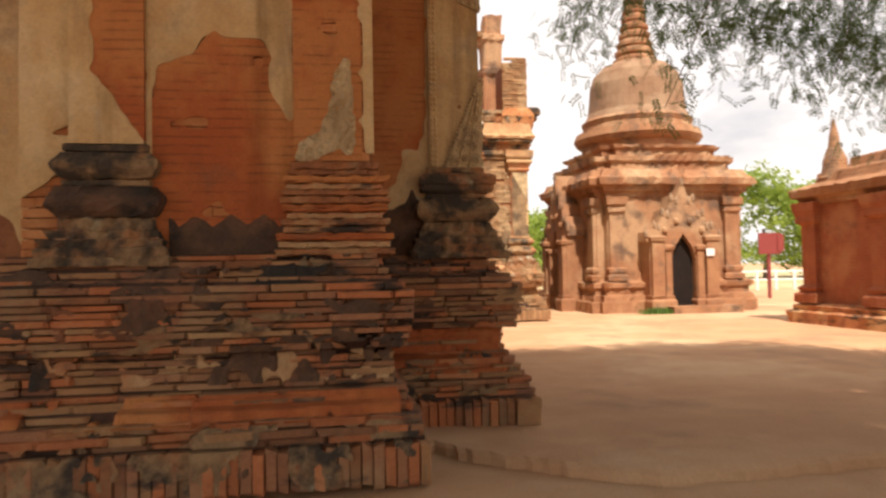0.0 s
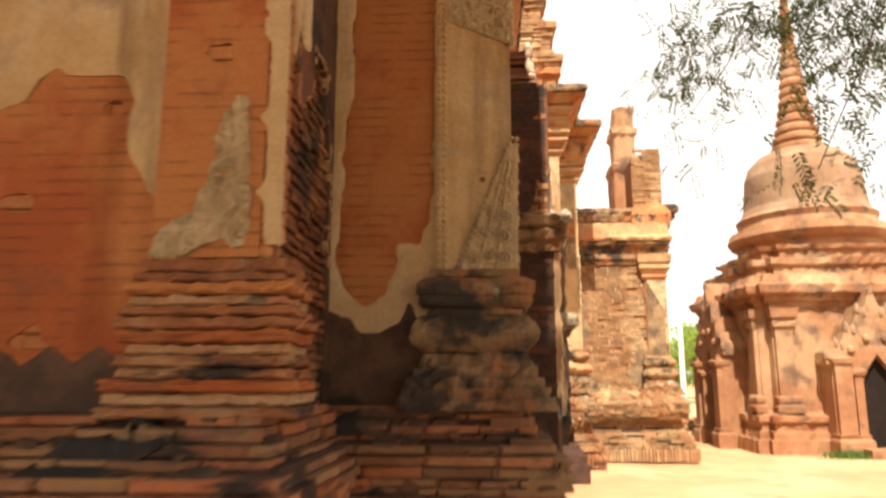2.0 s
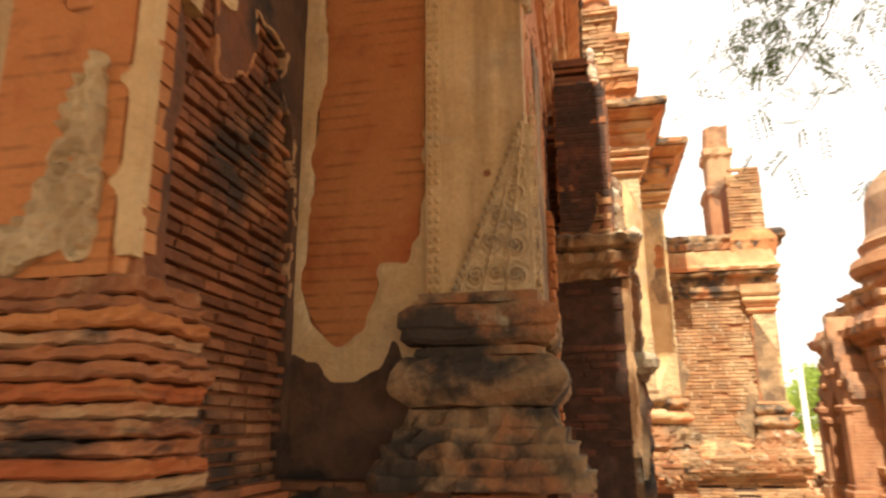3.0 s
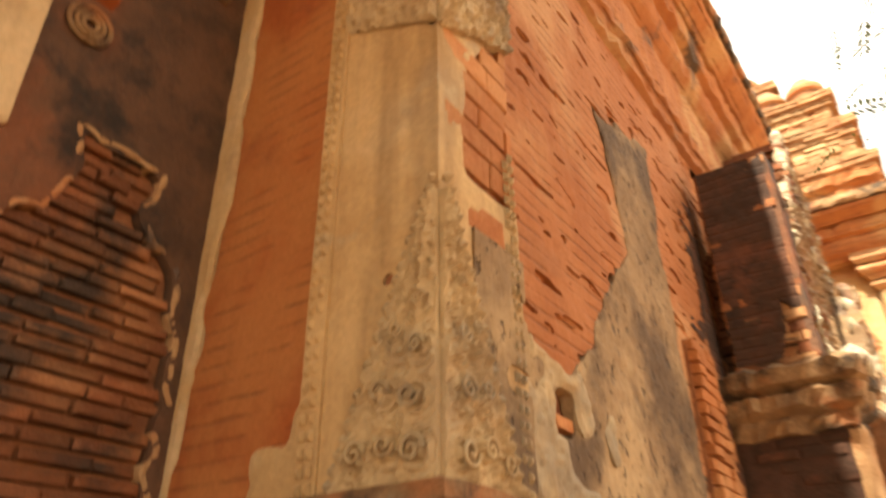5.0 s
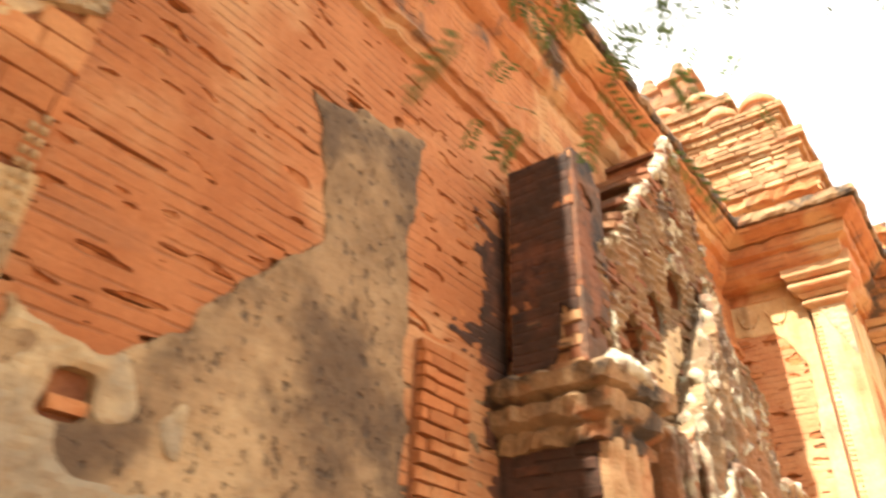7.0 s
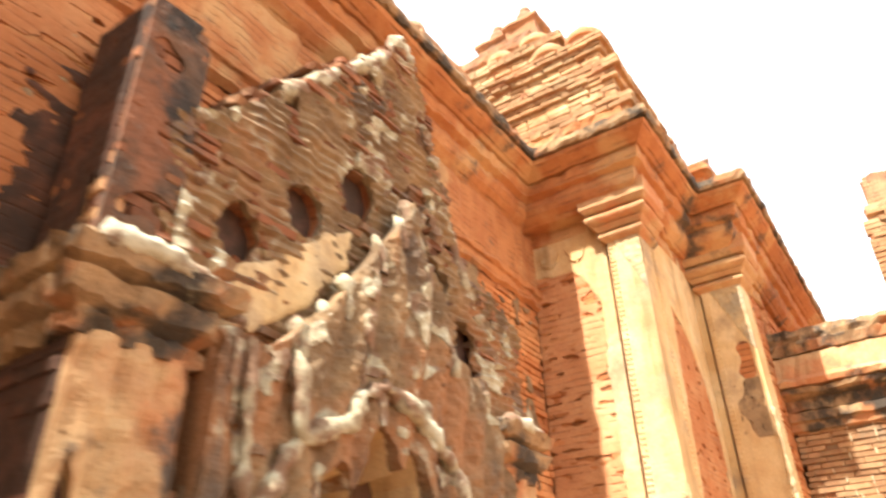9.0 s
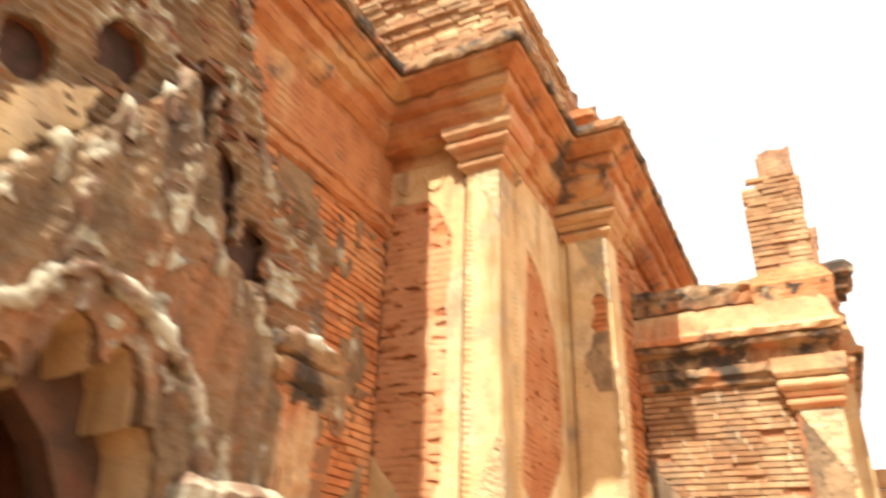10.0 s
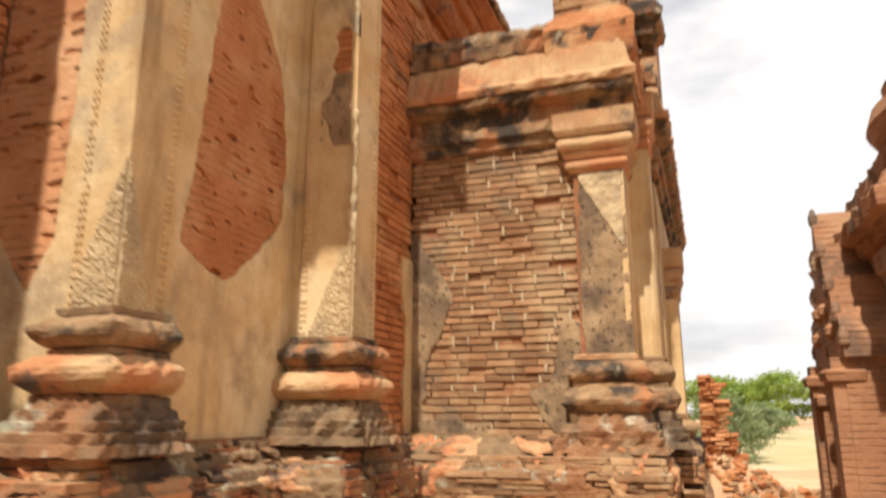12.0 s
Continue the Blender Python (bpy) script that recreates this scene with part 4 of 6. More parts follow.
sweep("pilaster_cap", [(-0.25, 4.9), (0.26, 4.9), (0.26, 5.56)], [(0.0, 3.86), (0.06, 3.88), (0.07, 3.95), (0.04, 3.97), (0.1, 4.0), (0.11, 4.1), (0.06, 4.13), (0.13, 4.16), (0.14, 4.27), (0.0, 4.29)], M_RENDER, h2d, "stepped red cap of the front pilaster", step=0.05, rough=0.018)
for r in (0.075, 0.05, 0.028):
    lichen_ring = [W2D.at(0.60 + r * math.cos(a), 0.035, 3.74 + r * math.sin(a)) for a in np.linspace(0, 2 * math.pi, 15)]
    tube("rosette_ring", lichen_ring, 0.010, 0.010, M_MOULD, h2d, 6)

# ---- wall 5: long side wall ----
U3 = 6.12
GREY_3 = [[(7.47, 4.19), (7.74, 4.28), (8.3, 4.45), (8.2, 3.85), (8.24, 3.3), (8.24, 2.5), (8.2, 1.4), (6.4, 1.4), (6.5, 2.29), (6.56, 2.73), (6.68, 2.66), (6.88, 2.67), (7.12, 2.81), (7.18, 2.98), (7.65, 3.46), (7.61, 3.82)]]
GREY_3 = [[(y - U3, z) for y, z in p] for p in GREY_3]
grey3 = bare(GREY_3, 0.04, 11)
hole3 = bare([[(6.71 - U3, 2.57), (6.87 - U3, 2.57), (6.85 - U3, 2.42), (6.7 - U3, 2.43)]], 0.03, 2)
lay(W3, courses(0.36, 3.3, 1.4, 5.0, lambda u, z: not grey3(u, z) or hole3(u, z), h=0.058, jit=0.006, gap=0.008, seed=31, miss=0.03), M_BRICK, h3, 300, key=lambda s: abs(s[0] - 1.2) + abs(s[2] - 3.3))
lay(W3, courses(3.0, 7.92, 3.6, 5.0, None, jit=0.011, gap=0.012, seed=32), M_BRICK, h3, 0)
lay(W3, courses(6.25, 7.92, 1.4, 3.62, None, jit=0.010, gap=0.010, seed=34), M_BRICK, h3, 120)
coat("plaster_foot", W3, 6.35, 7.78, 1.4, 3.0, bare([[(6.3, 1.3), (6.3, 3.1), (7.78, 3.1), (7.78, 2.8), (7.55, 2.45), (7.35, 2.05), (7.2, 1.7), (7.1, 1.3)]], 0.06, 16), M_PLASTER_GREY, h3, thick=0.02, cell=0.025, seed=28, label="ochre plaster in the inner corner")
coat("corner_crust", W3, 6.25, 7.9, 2.3, 4.95, lambda u, z: fbm((u, z * 0.5, 9), 2.2) + 0.35 * nz((u, z, 3), 13) + 0.25 * (u - 6.9) > 0.1, M_CRUST, h3, thick=0.012, out=0.006, cell=0.026, rough=0.02, seed=71, label="brown stucco crust beside the portal")
coat("grey_stucco", W3, 0.2, 2.3, 1.4, 4.5, lambda u, z: (not grey3(u, z)) or hole3(u, z), M_PLASTER_GREY, h3, thick=0.02, cell=0.02, rough=0.012, seed=15, label="grey speckled stucco remains")
coat("lower_stucco", W3, 0.36, 1.05, 1.4, 2.7, lambda u, z: (not grey3(u, z)) or hole3(u, z) or nz((u, z, 3), 4) > 0.15, M_CARVED, h3, thick=0.028, cell=0.02, rough=0.012, seed=16, relief=carve(2.2, 0.012, 0.1), label="pale eroded stucco")
plinth_bricks(W3, h3, M_PLINTH, 0.58, 1.0, 1, 0, seed=17, u_max=2.6, picked=160)
coat("lime_wash", W3, 1.95, 3.0, 1.6, 4.9, lambda u, z: fbm((u, z * 0.5, 6), 2.4) + 0.5 * nz((u, z, 4), 9) + 0.10 * (3.0 - z) < 0.2, M_PLASTER_GREY, h3, thick=0.008, cell=0.022, rough=0.01, seed=27, label="patchy grey stucco over the bricks")
coat("worn_face", W3, 0.36, 3.0, 1.45, 5.0, lambda u, z: grey3(u, z) or nz((u * 1.6, z * 7.5, 2), 2.6) + 0.5 * nz((u * 3, z * 15, 6), 3) > 0.38 + 0.14 * nz((u, z, 1), 1.2), M_FACE, h3, thick=0.003, out=0.008, cell=0.02, rough=0.008, seed=47, label="weathered orange brick face with open joints")
coat("soot_mark", W3, 2.4, 2.98, 2.6, 4.5, lambda u, z: fbm((u, z * 0.6, 2), 3.0) + 0.35 * nz((u, z * 6, 5), 4) > 1.2 * (u - 2.6) - 0.4 * abs(z - 3.5) - 0.06, M_SOOT_SHADE_BRICK, h3, thick=0.008, out=0.008, cell=0.02, rough=0.008, seed=49, label="black burn mark on the bricks")
strip = mesh_ob("pilaster_strip", *box_data((1.28, 8.3, 1.3), (1.34, 8.68, 3.2)), M_MORTAR, h3, "narrow brick strip")
ws = Wall(1.38, 8.3, 1.38, 8.68)
lay(ws, courses(0, 0.38, 1.4, 3.22, None, jit=0.012, gap=0.014, seed=33), M_BRICK, strip, 60)
FRIEZE = [(0.0, 4.96), (0.05, 4.99), (0.05, 5.07), (0.09, 5.10), (0.09, 5.16), (0.03, 5.2), (0.03, 5.5), (0.02, 5.86)]
sweep("frieze", [(0.26, 6.12), (1.31, 6.12), (1.31, 14.06)], FRIEZE, M_CORNICE, h3, step=0.08, rough=0.03, label="eroded brick frieze")
sweep("frieze", [(1.31, 14.06), (2.49, 14.06), (2.49, 15.84), (3.02, 15.84), (3.02, 17.3)], [(0.0, 5.7), (0.03, 5.72), (0.03, 5.88)], M_CORNICE, h3, step=0.08, rough=0.02)
sweep("frieze", [(-6, 5.6), (-1.93, 5.6), (-1.93, 4.9), (0.26, 4.9), (0.26, 6.12)], FRIEZE, M_CORNICE, h1, step=0.08, rough=0.03)

# ---- cornice ----
EAVES = OUTLINE[:6] + [(1.31, 13.87), (2.56, 13.87), (2.56, 15.58), (3.08, 15.58), (3.08, 23.8)]
cornice = holder("trim_cornice", "broad eroded brick cornice below the roof", "cornice", "structure")
sweep("soffit_moulding", EAVES, [(-0.3, 5.86), (0.0, 5.87), (0.1, 5.96), (0.13, 6.03), (0.13, 6.12), (0.2, 6.15), (0.23, 6.26), (0.0, 6.28)], M_CORNICE, cornice, step=0.08, rough=0.025)
sweep("soffit", EAVES, [(0.0, 6.282), (0.25, 6.285), (0.38, 6.38), (0.4, 6.42), (0.0, 6.44)], M_CORNICE, cornice, step=0.08, rough=0.012)
sweep("drip_edge", EAVES, [(0.0, 6.442), (0.43, 6.442), (0.45, 6.48), (0.44, 6.56), (0.35, 6.6), (0.0, 6.62)], M_MOULD, cornice, step=0.06, rough=0.025)
UP = [(-6, 6.0), (-0.4, 6.0), (-0.4, 6.8), (1.0, 6.8), (1.0, 14.15), (2.42, 14.15), (2.42, 15.75), (2.9, 15.75), (2.9, 17)]
sweep("parapet", UP, [(0.0, 6.5), (0.2, 6.6), (0.24, 6.74), (0.12, 6.8), (0.12, 6.95), (0.2, 7.0), (0.2, 7.1), (-0.25, 7.14)], M_CORNICE, cornice, step=0.09, rough=0.05)

# ---- roof terraces and spirelets ----
roof = holder("temple_roof", "stepped brick roof terraces with small spires", "roof", "structure")


def tier(x0, y0, x1, y1, z0, z1, k, mat=M_STUPA):
    p = [(x0, y0), (x1, y0), (x1, y1), (x0, y1)]
    q = (z1 - z0)
    sweep("terrace", p, [(-0.3, z0), (0.06, z0), (0.07, z0 + q * 0.18), (0.0, z0 + q * 0.22), (0.0, z0 + q * 0.62), (0.05, z0 + q * 0.68), (0.05, z0 + q * 0.76), (0.11, z0 + q * 0.82), (0.12, z1), (0.02 - min(x1 - x0, y1 - y0) / 2, z1 + 0.02)], mat, roof, closed=True, step=0.12, rough=0.05, seed=k)


for k, (x0, y0, x1, y1, z0, z1) in enumerate(((-3, 14.35, 2.55, 20, 6.7, 7.5), (-3, 14.42, 2.45, 20, 7.48, 8.2), (-3, 14.52, 2.3, 20, 8.18, 8.8), (-3, 14.9, 1.6, 20, 8.75, 9.6), (-3, 15.5, 0.9, 20, 9.55, 10.6), (-4, 8.3, 0.4, 14.5, 6.7, 7.5), (-4, 9.5, -0.4, 15.5, 7.45, 8.4), (2.45, 15.85, 2.95, 16.6, 6.6, 7.2))):
    tier(x0, y0, x1, y1, z0, z1, k + 1)
    if 14 < y0 < 15:
        q = z1 - z0
        for za, zb, o in ((z0, z0 + q * 0.2, 0.10), (z0 + q * 0.2, z0 + q * 0.62, 0.035), (z0 + q * 0.62, z0 + q * 0.8, 0.09), (z0 + q * 0.8, z1, 0.15)):
            n = max(1, round((zb - za) / 0.07))
            for w in (Wall(0.2, y0, x1, y0), Wall(x1, y0, x1, y0 + 1.8)):
                lay(w, courses(-o, w.len + o, za, zb + 1e-4, None, (zb - za) / n, 0.3, o, 0.2, 0.014, 0.012, int(z0 * 10) + k, 0.05), M_BRICK_PALE, roof, 0)


def lathe(name, prof, at, mat, parent, n=32, rough=0.02, seed=0.0, label=""):
    v, f = [], []
    for r, z in prof:
        for k in range(n):
            a = 2 * math.pi * k / n
            p = Vector((at[0] + r * math.cos(a), at[1] + r * math.sin(a), z))
            v.append(p + Vector((math.cos(a), math.sin(a), 0)) * rough * fbm(p, 2.2, seed))
    for i in range(len(prof) - 1):
        for k in range(n):
            f.append((i * n + k, i * n + (k + 1) % n, (i + 1) * n + (k + 1) % n, (i + 1) * n + k))
    f.append(tuple((len(prof) - 1) * n + k for k in range(n)))
    return mesh_ob(name, v, f, mat, parent, label)


def spirelet(x, y, z, s):
    ob = holder("spirelet", "small brick spire on the roof terrace", "spire", at=(x, y, z), group="roof spirelets")
    v, f = sweep_data([(-0.3 * s, -0.3 * s), (0.3 * s, -0.3 * s), (0.3 * s, 0.3 * s), (-0.3 * s, 0.3 * s)], [(-0.3 * s, -0.05), (0.05, -0.05), (0.05, 0.1 * s), (0, 0.14 * s), (0, 0.4 * s), (0.07 * s, 0.46 * s), (0.07 * s, 0.54 * s), (-0.1 * s, 0.6 * s), (-0.3 * s, 0.6 * s)], closed=True, step=0.12, rough=0.03, seed=x)
    mesh_ob("pedestal", v, f, M_STUPA, ob)
    lathe("bell", [(0.26 * s, 0.58 * s), (0.27 * s, 0.66 * s), (0.2 * s, 0.7 * s), (0.19 * s, 0.85 * s), (0.16 * s, 0.92 * s), (0.1 * s, 0.97 * s), (0.12 * s, 1.03 * s), (0.1 * s, 1.1 * s), (0.03, 1.14 * s)], (0, 0), M_STUPA_GREY, ob, 14, 0.015)
    return ob


for x, y, z, s in ((0.8, 15.8, 10.6, 0.9), (0.1, 8.7, 7.5, 0.8), (0.2, 15.9, 10.6, 0.9), (0.3, 13.2, 7.5, 1.5), (-0.7, 10.0, 8.4, 0.9)):
    spirelet(x, y, z, s)


def drum(x, y, z, r):
    ob = holder("roof_drum", "low round drum with a worn ring on the terrace corner", "drum", at=(x, y, z), group="roof drums")
    lathe("body", [(r * 0.98, -0.05), (r, 0.04), (r * 0.86, 0.07), (r * 0.84, 0.2), (r * 0.9, 0.24)], (0, 0), M_STUPA, ob, 24, 0.015, x)
    lathe("ring", [(r * 0.9, 0.235), (r * 1.04, 0.26), (r * 1.06, 0.33), (r * 0.98, 0.37)], (0, 0), M_MOULD_LIT, ob, 24, 0.015, x + 1)
    lathe("cap", [(r * 0.9, 0.36), (r * 0.72, 0.44), (r * 0.5, 0.52), (r * 0.2, 0.56)], (0, 0), M_STUPA_GREY, ob, 24, 0.02, x + 2)


for x, y, z, r in ((2.08, 14.78, 8.8, 0.26), (1.55, 14.78, 8.8, 0.25), (1.2, 15.2, 9.6, 0.27), (0.6, 15.2, 9.6, 0.25)):
    drum(x, y, z, r)

# ---- portal on the long wall ----
portal = holder("side_portal", "projecting brick gable over an arched side entrance", "portal")
GABLE = [(9.25, 0.0), (9.25, 4.04), (9.6, 4.36), (9.88, 4.65), (10.33, 5.17), (10.75, 5.62), (10.98, 6.05), (11.13, 5.85), (11.31, 5.3), (11.61, 4.62), (11.9, 4.25), (12.15, 4.2), (12.5, 4.0), (12.5, 0.0)]


def extrude_x(name, poly, x0, x1, mat, parent, label=""):
    """A slab between two planes of x, with an outline of (y, z)."""
    n = len(poly)
    v = [(x1, y, z) for y, z in poly] + [(x0, y, z) for y, z in poly]
    f = [tuple(range(n)), tuple(range(2 * n - 1, n - 1, -1))]
    f += [(i, n + i, n + (i + 1) % n, (i + 1) % n) for i in range(n)]
    f = [tuple(reversed(q)) for q in f[2:]] + f[:2]
    return mesh_ob(name, v, f, mat, parent, label)


extrude_x("gable_core", [(9.6, 3.0), (9.6, 4.25)] + [(y, z - 0.12) for y, z in GABLE[3:12]] + [(12.3, 3.9), (12.3, 3.0)], 1.28, 1.76, M_MORTAR_DARK, portal)
WG = Wall(1.85, 9.25, 1.85, 12.5)
g_in = bare([[(y - 9.25, z) for y, z in GABLE]], 0.05, 21)
HOLLOWS = [[(y - 9.25 + 0.14 * math.cos(a) * s, z + 0.17 * math.sin(a) * s) for a in np.linspace(0, 6.28, 9)[:-1]] for y, z, s in ((9.70, 3.60, 1.0), (10.11, 3.95, 1.0), (10.55, 4.30, 1.15), (9.95, 4.6, 0.5))]
HOLLOWS += [[(y - 9.25, z) for y, z in q] for q in (((11.0, 4.55), (11.14, 4.5), (11.22, 4.1), (11.18, 3.85), (11.04, 3.85)), ((11.3, 4.2), (11.46, 4.12), (11.56, 3.75), (11.52, 3.5), (11.36, 3.5)), ((11.6, 3.85), (11.76, 3.78), (11.86, 3.4), (11.8, 3.2), (11.66, 3.2)))]
hollow = bare(HOLLOWS, 0.03, 22)


FLAME = [(9.55, 3.02), (9.68, 2.98), (9.85, 3.02), (10.03, 3.18), (10.2, 3.34), (10.33, 3.55), (10.6, 3.92), (10.8, 4.18), (10.88, 4.34), (10.96, 4.2), (11.08, 3.98), (11.19, 3.78), (11.33, 3.45), (11.5, 3.36), (11.66, 3.32), (11.79, 3.1), (11.95, 2.75)]
ARCH = [(10.05, 0.0), (10.05, 1.95), (10.12, 2.2), (10.2, 2.3), (10.2, 2.5), (10.3, 2.6), (10.4, 2.55), (10.45, 2.46), (10.5, 2.72), (10.6, 2.85), (10.7, 2.8), (10.76, 2.62), (10.82, 2.76), (10.93, 2.75), (11.0, 2.62), (11.02, 2.42), (11.1, 2.45), (11.18, 2.35), (11.22, 2.1), (11.24, 1.95), (11.24, 0.0)]
WF = Wall(2.0, 9.55, 2.0, 11.95)
f_in = bare([[(y - 9.55, z) for y, z in [(9.5, 0.0)] + FLAME + [(12.0, 0.0)]]], 0.035, 23)
a_in = bare([[(y - 9.55, z) for y, z in ARCH]], 0.012, 24)


def crust(u, z):
    return 0.05 * fbm((u, z, 2), 2.6) + 0.03 * nz((u, z, 8), 9) + 0.012 * math.sin(z * 92)


specs = courses(0.0, 3.25, 2.2, 6.1, lambda u, z: g_in(u, z) and not any(hollow(u + d, z) for d in (-0.13, 0.0, 0.13)) and not f_in(u - 0.30, z + 0.12), h=0.058, out=0.0, D=0.55, jit=0.014, gap=0.014, seed=41, miss=0.02)
lay(WG, specs, M_BRICK_GABLE, portal, 300, key=lambda s: abs(s[0] - 1.0) + abs(s[2] - 4.0))
coat("gable_crust", WG, 0.0, 3.25, 2.2, 6.1, lambda u, z: not g_in(u, z) or hollow(u, z) or f_in(u - 0.30, z + 0.15) or (fbm((u, z, 1), 1.8) < -0.14 and not (0.2 < u < 1.6 and 3.2 < z < 4.7)), M_CRUST, portal, thick=0.015, cell=0.022, rough=0.02, relief=crust, label="rough weathered stucco crust")
niche = bare([[(0.42, 3.2), (0.46, 3.42), (0.7, 3.58), (1.0, 3.86), (1.25, 4.0), (1.22, 3.75), (0.95, 3.42), (0.6, 3.14)]], 0.04, 27)
coat("niche_plaster", WG, 0.35, 1.35, 3.05, 4.05, lambda u, z: not niche(u, z), M_PLASTER, portal, thick=0.03, cell=0.02, rough=0.012, seed=3, label="smooth ochre plaster below the hollows")


def hollow_cup(y, z, s):
    """The smooth inside of a round hollow."""
    v, f, n = [], [], 16
    for d, k in ((0.01, 1.12), (-0.06, 1.08), (-0.14, 0.98), (-0.21, 0.72), (-0.25, 0.3)):
        for q in range(n):
            a = 2 * math.pi * q / n
            p = Vector((1.85 + d, y + 0.14 * s * k * math.cos(a), z + 0.17 * s * k * math.sin(a)))
            v.append(p + Vector((0, 0.02 * nz(p, 7), 0.02 * nz(p, 8))))
    for i in range(4):
        for q in range(n):
            f.append((i * n + q, i * n + (q + 1) % n, (i + 1) * n + (q + 1) % n, (i + 1) * n + q))
    f.append(tuple(4 * n + q for q in range(n)))
    mesh_ob("hollow", v, f, M_DARKBRICK, portal, "rounded empty hollow in the gable", smooth=True)


for y, z, s in ((9.70, 3.60, 1.0), (10.11, 3.95, 1.0), (10.55, 4.30, 1.15)):
    hollow_cup(y, z, s)


def lichen_line(name, pts, r, parent, label="", mat=None, seed=0):
    """A knobbly roll of stucco along a line of places."""
    v, f, n = [], [], 8
    fine = []
    for a, b in zip(pts, pts[1:]):
        a, b = Vector(a), Vector(b)
        k = max(2, int((b - a).length / 0.035))
        fine += [a.lerp(b, i / k) for i in range(k)]
    fine.append(Vector(pts[-1]))
    for i, p in enumerate(fine):
        d = (fine[min(i + 1, len(fine) - 1)] - fine[max(i - 1, 0)]).normalized()
        s = d.cross(Vector((1, 0, 0))).normalized()
        t = d.cross(s)
        rr = r * (0.85 + 0.6 * nz(p, 9, seed) + 0.35 * nz(p, 23, seed)) * (0.5 if i in (0, len(fine) - 1) else 1)
        for q in range(n):
            a = 2 * math.pi * q / n
            w = p + (s * math.cos(a) + t * math.sin(a)) * rr
            v.append(w + Vector((0.022 * nz(w, 17, 3), 0.03 * nz(w, 19, 5), 0.03 * nz(w, 21, 7))))
    for i in range(len(fine) - 1):
        for q in range(n):
            f.append((i * n + q, i * n + (q + 1) % n, (i + 1) * n + (q + 1) % n, (i + 1) * n + q))
    f += [tuple(range(n)), tuple(range((len(fine) - 1) * n, len(fine) * n))]
    return mesh_ob(name, v, f, mat or M_LICHEN, parent, label, smooth=True)


tagged(coat("lichen_patch", WG, 0.1, 3.2, 2.3, 6.0, lambda u, z: not g_in(u, z) or hollow(u, z) or f_in(u - 0.30, z + 0.15) or niche(u, z) or fbm((u, z * 0.6, 7), 2.2) + 0.35 * nz((u, z, 3), 12) < 0.2, M_LICHEN, portal, thick=0.035, cell=0.024, rough=0.03, relief=crust, seed=61, label="pale grey-green lichen patches"), kind="stuff")
lichen_line("gable_crest", [(1.82, y, z) for y, z in GABLE[3:8]], 0.06, portal, "pale lichened crest of the gable", seed=2)
lichen_line("gable_crest", [(1.82, y, z) for y, z in ((11.45, 4.8), (11.61, 4.5), (11.75, 4.2), (11.95, 3.9), (12.1, 3.5))], 0.06, portal, seed=3)
# front slab with flame edge and cusped arch
def flames(u, z):
    k = 0.06 * abs(math.sin(u * 13 + 1.3 * math.sin(z * 3.0)))
    return k + 0.03 * fbm((u, z, 5), 5) + 0.015 * nz((u, z, 7), 22)


coat("flame_front", WF, 0.0, 2.4, 1.2, 4.4, lambda u, z: not f_in(u, z) or a_in(u, z), M_CRUST, portal, thick=0.0, cell=0.02, rough=0.015, relief=flames, label="flame-shaped stucco pediment, lichened and cracked")
tagged(coat("lichen_patch", WF, 0.05, 2.35, 1.9, 4.3, lambda u, z: not f_in(u, z + 0.03) or a_in(u, z) or fbm((u, z * 0.5, 4), 3.0) + 0.35 * nz((u, z, 5), 14) < 0.2, M_LICHEN, portal, thick=0.014, cell=0.02, rough=0.02, relief=flames, seed=63, label="pale lichen on the flame front"), kind="stuff")
SLAB = [(9.6, 1.8)] + [(y, z - 0.06) for y, z in FLAME] + [(11.9, 1.8), (11.27, 1.8)] + [(y + 0.03 * (1 if y > 10.6 else -1), z + 0.03) for y, z in reversed(ARCH[1:-1])] + [(10.02, 1.8)]
extrude_x("flame_slab", SLAB, 1.7, 1.985, M_CRUST, portal)
for k, (y, z) in enumerate(FLAME[3:16]):
    lichen_line("flame_tip", [(2.0, y + 0.02, z - 0.2), (2.0, y, z - 0.07), (1.97, y - 0.01, z + 0.04)], 0.05, portal, seed=k * 3.1)
lichen_line("arch_roll", [(2.05, y, z) for y, z in ((9.8, 2.2), (9.93, 2.5), (10.02, 2.62), (10.2, 2.72), (10.36, 2.78), (10.42, 2.93), (10.62, 3.04), (10.8, 2.98), (11.05, 2.86), (11.25, 2.7), (11.38, 2.45), (11.42, 2.2))], 0.055, portal, "pale roll moulding of the arch", seed=5)
lichen_line("flame_rib", [(2.05, 9.98, 3.05), (2.06, 10.0, 2.8), (2.06, 10.03, 2.62)], 0.05, portal, seed=6)
lichen_line("flame_rib", [(2.05, 9.70, 3.0), (2.06, 9.72, 2.7), (2.05, 9.75, 2.3)], 0.04, portal, seed=7)
extrude_x("jamb", [(9.55, 0.0), (9.55, 2.1), (10.05, 2.1), (10.05, 0.0)], 1.3, 1.985, M_CRUST, portal)
extrude_x("jamb", [(11.24, 0.0), (11.24, 2.1), (11.95, 2.1), (11.95, 0.0)], 1.3, 1.985, M_CRUST, portal)


